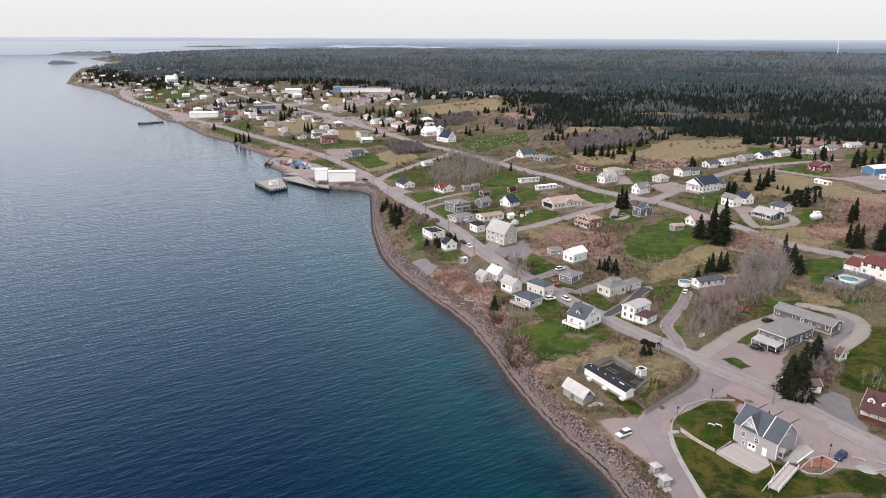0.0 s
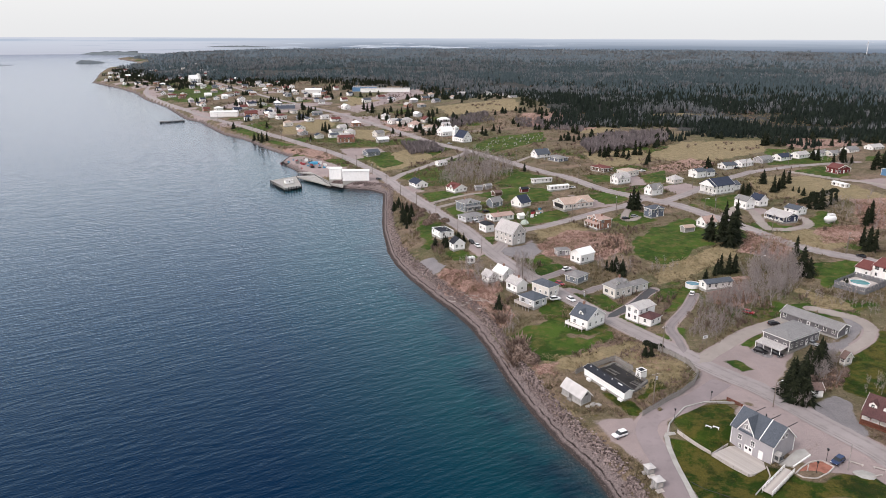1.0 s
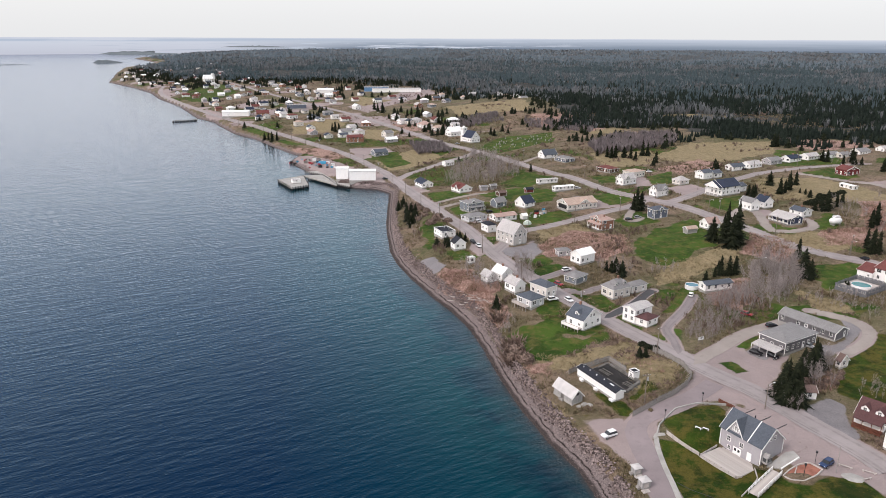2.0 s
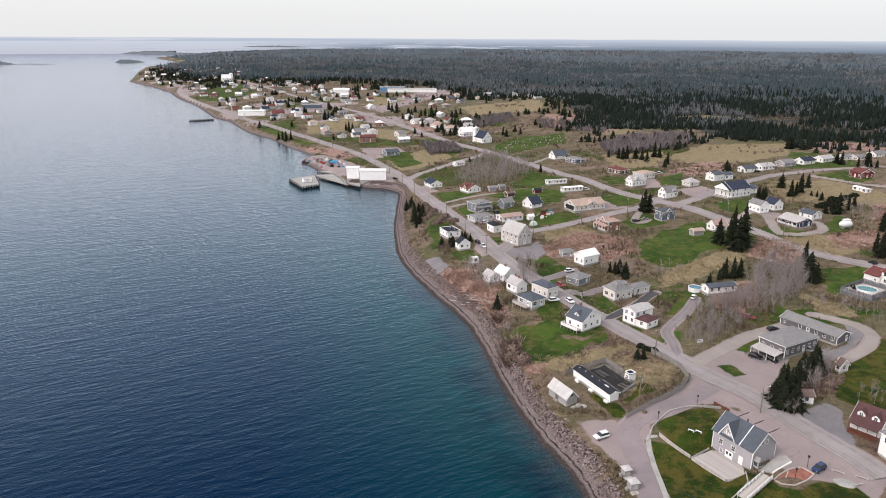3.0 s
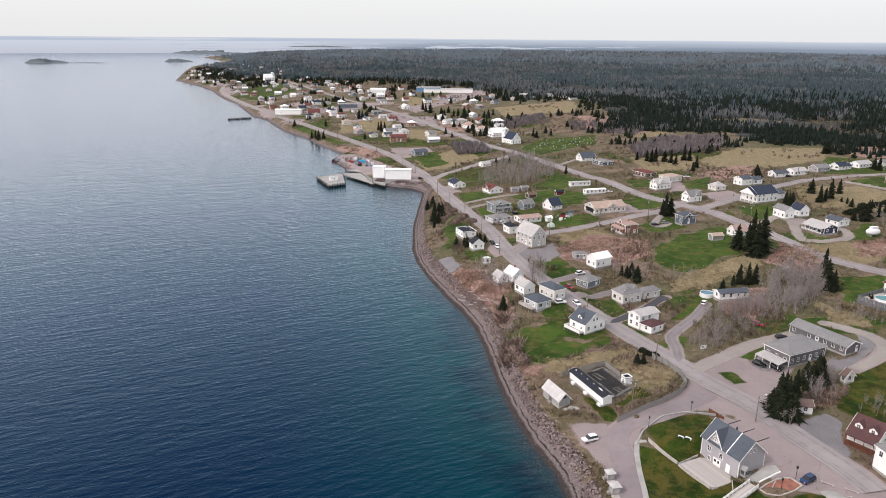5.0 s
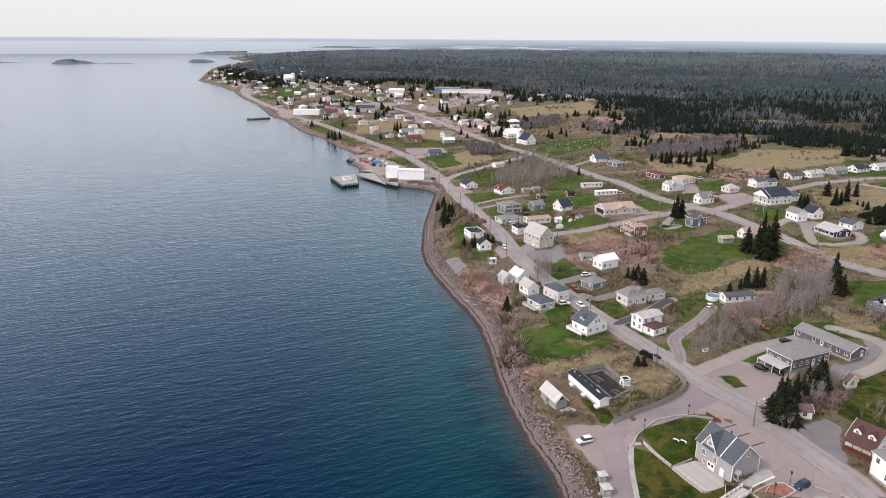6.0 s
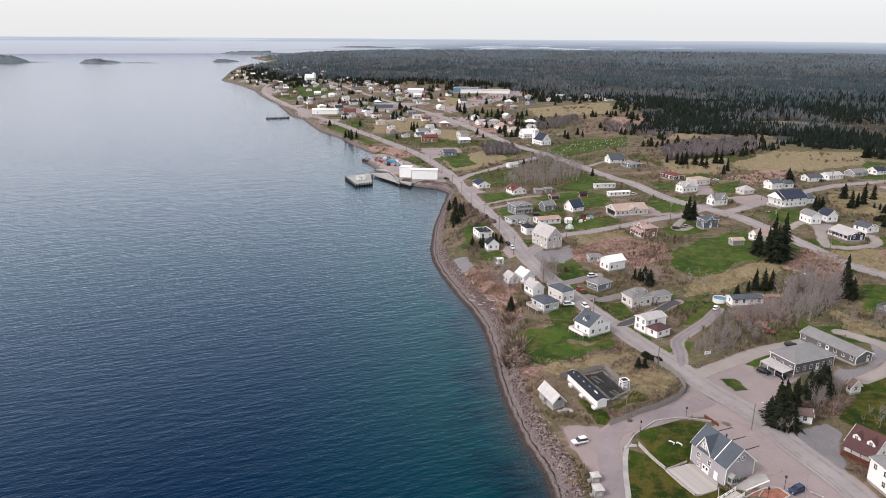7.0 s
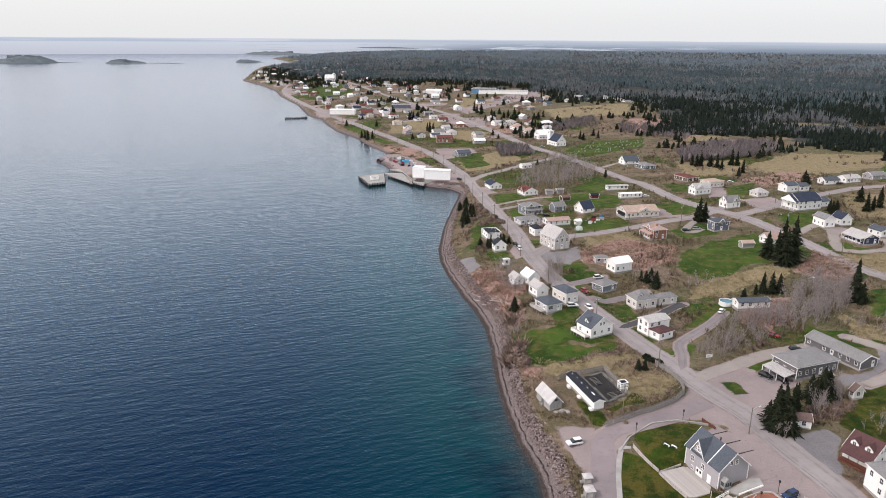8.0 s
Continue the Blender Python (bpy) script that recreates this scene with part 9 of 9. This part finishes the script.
# ---- bath house yard ----
board_fence("palisade_fence", "silver-grey weathered palisade fence with braces", PALISADE, 1.9, WOOD_GREY, 0.36, 2, 0.4)
board_fence("screen_fence", "weathered screen fence beside the drained basin", BASIN_FENCE, 2.0, WOOD_GREY, 0.33, 2, 0.3)
slab("basin", "drained dark concrete basin with water stains", "basin", BASIN, 0.1, 0.9, BASIN_DARK, z=max(on_ground(scatter(BASIN, 60, random.Random(2)))))


def timber_rack(x, y, turn):
    """A low rack of grey timbers: two rails, slats and four legs."""
    ob = thing("timber_rack", "low weathered grey timber rack in the basin", "rack", x, y, turn)
    for s in (-0.9, 0.9):
        part("rail", boxes((-2.2, s - 0.07, 0.75, 2.2, s + 0.07, 0.9)), WOOD_WET, ob)
        for u in (-1.9, 1.9):
            part("leg", boxes((u - 0.07, s - 0.07, -0.1, u + 0.07, s + 0.07, 0.76)), WOOD_WET, ob)
    for k in range(6):
        part("slat", boxes((-2.1 + k * 0.78, -1.05, 0.9, -1.85 + k * 0.78, 1.05, 0.96)), WOOD_WET, ob)


def carport(x, y, turn, w, d):
    """A lean-to roof on posts against a wall; its high side at +x."""
    ob = thing("carport", "grey lean-to carport against the motel wall", "carport", x, y, turn)
    bm = bmesh.new()
    lo, hi = -d, 0.0
    prism_pts = [(lo, -w / 2, 2.35), (hi, -w / 2, 2.95), (hi, w / 2, 2.95), (lo, w / 2, 2.35)]
    top = [bm.verts.new(p) for p in prism_pts]
    low = [bm.verts.new((p[0], p[1], p[2] - 0.18)) for p in prism_pts]
    bm.faces.new(top), bm.faces.new(low[::-1])
    for k in range(4):
        j = (k + 1) % 4
        bm.faces.new((top[j], top[k], low[k], low[j]))
    bmesh.ops.recalc_face_normals(bm, faces=bm.faces)
    part("roof", bm, ROOF_PALE, ob)
    for k in range(4):
        v = -w / 2 + 0.2 + k * (w - 0.4) / 3
        part("post", boxes((lo + 0.1, v - 0.08, -0.2, lo + 0.26, v + 0.08, 2.25)), TRIM, ob)


carport(116.1, 215.5, 33, 9.0, 4.2)
timber_rack(60.0, 199.6, -58)
timber_rack(65.4, 190.8, -55)
kerb("walkway", "grey wooden walkway round the basin", BASIN + [BASIN[0]], 0.8, 0.8, WOOD_WET)
shed = [o for o in bpy.data.objects if o.name == "shed"][0]
part("door", boxes((-0.9, -2.0, 0.1, 0.5, -1.92, 2.05)), WOOD_WET, shed, "dark boarded shed door")
part("gable_hatch", boxes((4.26, -0.45, 2.6, 4.32, 0.45, 3.3)), DARK_METAL, shed)
part("step", boxes((-1.1, -2.6, -0.5, 0.6, -2.02, 0.12)), WOOD_GREY, shed)
for ax, ay, w in ((51.0, 183.4, 1.5), (52.6, 183.0, 1.3), (49.6, 182.6, 1.2)):
    rock_outcrop(ax, ay, ax * 40, w * 1.5, w, 0.3)
bath = [o for o in bpy.data.objects if o.name == "bath_house"][0]
for k, u in enumerate((-7.4, -4.6, -1.2, 2.0)):
    bm = bmesh.new()
    beam(bm, (u, -0.35 + 0.2 * (k % 2), 2.9), (u, -0.35 + 0.2 * (k % 2), 3.6), 0.14, 0.14, 8)
    part("roof_vent", bm, CAN_WHITE, bath)
part("vent_hood", boxes((4.6, -0.3, 3.05, 6.4, 0.1, 3.45)), CAN_WHITE, bath)
for u in (-6.2, 0.6, 7.8):
    part("door_step", boxes((u - 0.8, -2.3, -0.6, u + 0.8, -1.5, 0.25)), CAN_WHITE, bath)
house("kiosk", "tiny white kiosk with dark roof beside the basin", KIOSK[0], 30, 2.2, 2.0, 2.4, 0.3, "flat", WALL_WHITE, ROOF_BLACK, 1)
utility_pole(*TRANSFORMER_POLE[0], 20, True, 9.5)
for k, (lx, ly) in enumerate(STREET_LAMPS):
    street_lamp(lx, ly, (30, -70, -60, 20)[k])
for (a, b, tr) in ((68.5, 178, 0), (64.5, 183, 1)):
    leafy_bush(a, b, 0.8, SEDGE, "low green-brown bush inside the palisade", 60 + tr)

# ---- sign, tanks, pools ----
sign = thing("sign_board", "white roadside sign on two posts", "sign", *SIGN_POST[0], 25)
part("panel", boxes((-1.1, -0.05, 2.2, 1.1, 0.05, 3.3)), CAN_WHITE, sign)
part("bars", boxes((-0.8, -0.07, 2.95, 0.8, -0.05, 3.1), (-0.8, -0.07, 2.6, 0.5, -0.05, 2.72)), DARK_METAL, sign, "dark unreadable line of lettering")
for u in (-0.9, 0.9):
    part("post", boxes((u - 0.07, 0.05, -0.4, u + 0.07, 0.19, 3.1)), POLE_WOOD, sign)

tank = thing("tank", "white rounded steel tank on a cradle", "tank", *TANK[0], 15)
bm = bmesh.new()
bmesh.ops.create_uvsphere(bm, u_segments=20, v_segments=12, radius=1.0)
bmesh.ops.transform(bm, matrix=Matrix.Translation((0, 0, 2.2)) @ Matrix.Diagonal((3.6, 2.1, 1.9, 1)), verts=bm.verts)
part("shell", bm, CAN_WHITE, tank)
for u in (-1.6, 1.6):
    part("cradle", boxes((u - 0.25, -1.4, -0.3, u + 0.25, 1.4, 1.0)), CONCRETE, tank)
part("hatch", boxes((-1.5, -1.0, 4.0, 1.9, 1.0, 4.7)), CAN_WHITE, tank)

round_pool(*ROUND_POOLS[0], 2.8, 1.5, POOL_COVER, "round above-ground pool with blue water behind a mobile home")
plank_deck("pool_deck", "grey boarded pool deck with a solid screen", DECK_POOL, 1.2, WOOD_PALE, "")
board_fence("deck_screen", "grey vertical board screen round the pool deck", DECK_POOL + [DECK_POOL[0]], 2.9, WOOD_SCREEN, 0.35, 2, 0.05)
round_pool(*POOL_CENTRE[0], 3.6, 2.1, POOL_WATER, "oval pool with turquoise water set in a deck")

dome = thing("greenhouse", "small round greenhouse with pale green cover", "greenhouse", 48.0, 367.2)
bm = bmesh.new()
bmesh.ops.create_uvsphere(bm, u_segments=14, v_segments=8, radius=2.2)
bmesh.ops.bisect_plane(bm, geom=bm.verts[:] + bm.edges[:] + bm.faces[:], plane_co=(0, 0, -0.2), plane_no=(0, 0, -1), clear_outer=True)
part("cover", bm, plain("greenhouse_film", (0.42, 0.5, 0.44), 0.4, 0, 0.2), dome)
for k in range(4):
    a = math.pi * k / 4
    bm = bmesh.new()
    for j in range(8):
        p, q = math.pi * j / 8, math.pi * (j + 1) / 8
        beam(bm, (math.cos(a) * math.cos(p) * 2.24, math.sin(a) * math.cos(p) * 2.24, math.sin(p) * 2.24), (math.cos(a) * math.cos(q) * 2.24, math.sin(a) * math.cos(q) * 2.24, math.sin(q) * 2.24), 0.05, 0.05, 4)
    part("rib", bm, CAN_WHITE, dome)

# ---- wharf ----
tagged(slab("wharf", "concrete wharf apron with pinkish gravel", "wharf", WHARF_DECK, 0, 0.7, CONCRETE, z=2.4), kind="structure")
slab("pier", "outer concrete pier with tyres along its dark timber side", "pier", PIER_OUTER, 0, 1.2, CONCRETE, z=2.4)
slab("pier", "narrow concrete link to the outer pier", "pier", PIER_LINK, 0, 1.0, CONCRETE, z=2.38)


def pile_row(pts, label):
    ob = thing("mooring_edge", label, "piles", *pts[0], 0, 0.0)
    for x, y, _ in along(pts, 2.2):
        bm = bmesh.new()
        beam(bm, (x - pts[0][0], y - pts[0][1], -3.0), (x - pts[0][0], y - pts[0][1], 2.7), 0.3, 0.28, 7)
        part("post", bm, DARK_METAL, ob)


pile_row(PIER_OUTER + [PIER_OUTER[0]], "dark tarred timber piles round the outer pier")
pile_row(WHARF_DECK[:4], "dark tarred timber piles along the wharf face")
pile_row(PIER_LINK, "dark tarred timber piles under the link")
house("shed", "small white hut on the outer pier", ((PIER_OUTER[2][0] + PIER_OUTER[3][0]) / 2 - 6, (PIER_OUTER[2][1] + PIER_OUTER[3][1]) / 2 + 12), 30, 6, 4.5, 2.4, 0.3, "flat", WALL_WHITE, ROOF_PALE, 0, level=2.4)
crate_heap(WHARF_CLUTTER, 46, 5, (1.0, 3.2))
crate_heap(YARD_CLUTTER, 14, 6, (0.8, 2.4))
tarp = thing("tarpaulin_heap", "bright blue tarpaulin over stacked gear", "tarpaulin", *BLUE_TARP[0], 20)
bm = bmesh.new()
bmesh.ops.create_grid(bm, x_segments=12, y_segments=8, size=1)
for v in bm.verts:
    r = max(abs(v.co.x), abs(v.co.y))
    v.co = Vector((v.co.x * 5, v.co.y * 3, 2.0 * (1 - r ** 4) + 0.3 * noise.noise(v.co * 3)))
part("cover", bm, TARP_BLUE, tarp)

jetty = thing("jetty", "old timber jetty running out from the far shore", "jetty", *FAR_JETTY[0], 0, 0.0)
for (ax, ay), (bx, by) in zip(FAR_JETTY, FAR_JETTY[1:]):
    ax, ay, bx, by = ax - FAR_JETTY[0][0], ay - FAR_JETTY[0][1], bx - FAR_JETTY[0][0], by - FAR_JETTY[0][1]
    bm = bmesh.new()
    for k in range(4):
        p, q = k / 4, (k + 0.8) / 4
        beam(bm, (ax + (bx - ax) * p, ay + (by - ay) * p, 0.2), (ax + (bx - ax) * q, ay + (by - ay) * q, 0.2), 1.6, 1.6, 4)
    part("crib", bm, DARK_METAL, jetty)
    bm = bmesh.new()
    beam(bm, (ax, ay, 1.9), (bx, by, 1.9), 0.5, 0.5, 4)
    part("walkway", bm, WOOD_GREY, jetty)

# ---- shore things ----
rnd = random.Random(31)
for lx, ly in scatter([LOGS[0], LOGS[1], LOGS[3], LOGS[2]], 24, rnd):
    log(lx, ly, rnd.uniform(-80, 10), rnd.uniform(2, 7), rnd.uniform(0.07, 0.16))
for k, (bx, by) in enumerate(scatter([(29, 222), (36, 210), (38, 214), (33, 224)], 7, rnd)):
    leafy_bush(bx, by, rnd.uniform(2.0, 3.0), BUSH, "reddish-brown leafless bush on the bank", 70 + k)
for k, (bx, by) in enumerate(((136, 178), (141, 184), (147, 190), (139, 172), (152, 182), (146, 173))):
    leafy_bush(bx, by, rnd.uniform(1.5, 2.8), BUDS, "yellow-green budding bush on the lawn edge", 90 + k)
for k, (bx, by) in enumerate(((77.5, 219), (79.5, 218), (76, 221))):
    leafy_bush(bx, by, 1.7, NEEDLES, "dark evergreen bush at the fence corner", 110 + k)

for k, (bx, by) in enumerate(((-15.9, 424.5), (-9, 408.1), (-2.5, 384), (-4.5, 376.2), (5, 377), (-1, 389), (-12.6, 389.5), (-19, 420), (-13, 414), (-10, 398))):
    leafy_bush(bx, by, rnd.uniform(2.2, 3.6), BUSH, "brown leafless bush on the bank under the road", 130 + k)
for k, (bx, by) in enumerate(((121, 192), (124, 195), (127, 199), (122, 198), (118, 191), (126, 194), (129, 197), (131, 200), (119, 195), (116.5, 190), (128, 202.5))):
    leafy_bush(bx, by, rnd.uniform(1.2, 2.0), BUSH, "brown leafless bush beside the spruces", 150 + k)

for k, (bx, by) in enumerate(((207, 392), (210, 395), (213, 398), (216.5, 402), (219, 404), (222, 406), (226, 409), (230, 412), (234, 416), (238, 419), (222, 411), (214, 394))):
    leafy_bush(bx, by, rnd.uniform(2.2, 3.2), NEEDLES, "dark low evergreen shrub in the dry field", 170 + k)

# ---- graves ----
grave_a = make_data("stone", boxes((-0.35, -0.09, -0.2, 0.35, 0.09, 0.9), (-0.5, -0.2, -0.2, 0.5, 0.2, 0.12)), CONCRETE)
grave_b = make_data("stone", boxes((-0.4, -0.1, -0.2, 0.4, 0.1, 1.3), (-0.25, -0.09, 1.3, 0.25, 0.09, 1.5)), CONCRETE)
for k, (gx, gy) in enumerate(scatter(CEMETERY, 70, rnd)):
    g = thing("gravestone", "upright gravestone in the green churchyard", "gravestone", gx, gy, rnd.uniform(-15, 15), None, "gravestones")
    shared("stone", grave_a if k % 3 else grave_b, g, Matrix.Scale(rnd.uniform(0.7, 1.1), 4))

# ---- poles along the roads ----
def pole_line(line, side, start, step, count):
    run = along(smooth_line(line, 6.0), step)
    for k, (x, y, a) in enumerate(run[start:start + count]):
        n = Vector((-math.sin(radians(a)), math.cos(radians(a))))
        if not (88 < x < 112 and y < 205):  # the museum's forecourt has none
            utility_pole(x + n.x * side, y + n.y * side, a + 90, k % 4 == 2)


pole_line(ROADS[0][4], 5.2, 1, 38.0, 22)
pole_line(ROADS[1][4], -5.4, 1, 40.0, 20)
pole_line(ROADS[3][4], -4.2, 1, 36.0, 5)
pole_line(ROADS[4][4], 4.4, 1, 40.0, 5)

# ---- islands ----
island("small rocky wooded islet off the headland", -1478, 2893, 120, 45, 14, 25, 0, 2)
island("long low wooded island far offshore", -1905, 4290, 620, 150, 20, 8, 0, 3)
island("wooded island with a stony spit", -1850, 2575, 165, 60, 20, 25, 0, 4)
island("low stony spit of an island", -1725, 2632, 170, 16, 2.5, 12, 0, 5)
island("large wooded island offshore", -2290, 2430, 330, 130, 36, 38, 0, 6)
island("low stony spit off the large island", -2120, 2560, 130, 14, 2, 20, 0, 9)
island("far low island on the horizon", -1330, 4480, 420, 60, 10, 4, 42, 8)

# ---- inland lake and wind turbine ----
LAKE = [(1960, 4040), (2120, 3990), (2330, 4000), (2640, 3960), (2680, 4110), (2480, 4200), (2240, 4180), (2060, 4150)]
tagged(slab("lake", "pale still lake among the far woods", "lake", LAKE, 0.5, 1.0, LAKE_WATER, z=float(max(on_ground(LAKE)))), kind="structure")
turbine = thing("wind_turbine", "tall white wind turbine beyond the woods", "wind turbine", 2207, 3931, 150)
bm = bmesh.new()
beam(bm, (0, 0, -1), (0, 0, 66), 2.1, 1.2, 12)
part("tower", bm, CAN_WHITE, turbine)
part("nacelle", boxes((-1.5, -2.2, 65.2, 1.5, 5.0, 68.6)), CAN_WHITE, turbine)
for k in range(3):
    a = radians(25 + 120 * k)
    bm = bmesh.new()
    beam(bm, (0, -2.6, 67), (math.sin(a) * 24, -2.6, 67 + math.cos(a) * 24), 0.9, 0.25, 6)
    part("blade", bm, CAN_WHITE, turbine)

# ---- cars ----
car("white SUV parked on the beach car park", CAR_WHITE, 55.2, 167.6, 209, "suv")
car("dark blue hatchback parked by the museum lot", CAR_BLUE, 104.0, 152.2, -143, "hatch")
car("black car parked before the motel", CAR_BLACK, 110.9, 213.9, -41, "hatch")
car("black car parked before the motel", CAR_BLACK, 115.1, 211.4, -65, "hatch")
car("silver car parked beside the motel", CAR_SILVER, 129.2, 217.7, -54, "hatch")
car("red car at the edge of the thicket", CAR_RED, 119.7, 246.1, -41, "hatch")
car("white car on the narrow drive", CAR_WHITE, 105.7, 267.2, 65, "hatch")
car("white pick-up on a drive", CAR_WHITE, 59.3, 291.0, 32, "suv")
car("red and white car by the road", CAR_RED, 54.2, 275.2, -52, "hatch")
car("white car parked beside the road", CAR_WHITE, 56.3, 259.1, -64, "hatch")
car("white SUV parked beside a cream house", CAR_WHITE, 50.1, 259.0, 21, "suv")
car("white car beside the shore road", CAR_WHITE, 21.6, 325.2, -70, "hatch")
car("black car beside the shore road", CAR_BLACK, 18.9, 331.4, -67, "hatch")
car("white van on a gravel yard", CAR_WHITE, 21.9, 370.9, 46, "suv")
car("dark car between the grey houses", CAR_BLACK, 28.4, 396.6, 30, "hatch")
car("silver car between the grey houses", CAR_SILVER, 24.0, 405.5, 60, "hatch")
car("white car beside a mobile home", CAR_WHITE, 86.0, 446.5, 25, "hatch")
car("black car at the row bungalows", CAR_BLACK, 211.0, 500.0, 30, "hatch")
car("dark car behind the white block", CAR_BLACK, 187.5, 479.0, 30, "hatch")
car("dark car on the gravel loop", CAR_BLACK, 102.6, 370.1, 18, "hatch")
car("grey car on the gravel loop", CAR_SILVER, 108.2, 373.8, 24, "hatch")
car("dark car at the wharf entrance", CAR_BLACK, -46.8, 513.6, 14, "hatch")
car("black car behind the motel", CAR_BLACK, 124.1, 234.9, 15, "hatch")
car("dark car in the warehouse yard", CAR_BLACK, 272.6, 408.9, -99, "hatch")
car("dark car on the upper road", CAR_BLACK, 189.3, 299.5, 104, "hatch")
car("grey car beside the church", CAR_SILVER, 4.4, 643.8, 27, "hatch")
car("white van before the row houses", CAR_WHITE, 142.6, 494.0, 26, "suv")
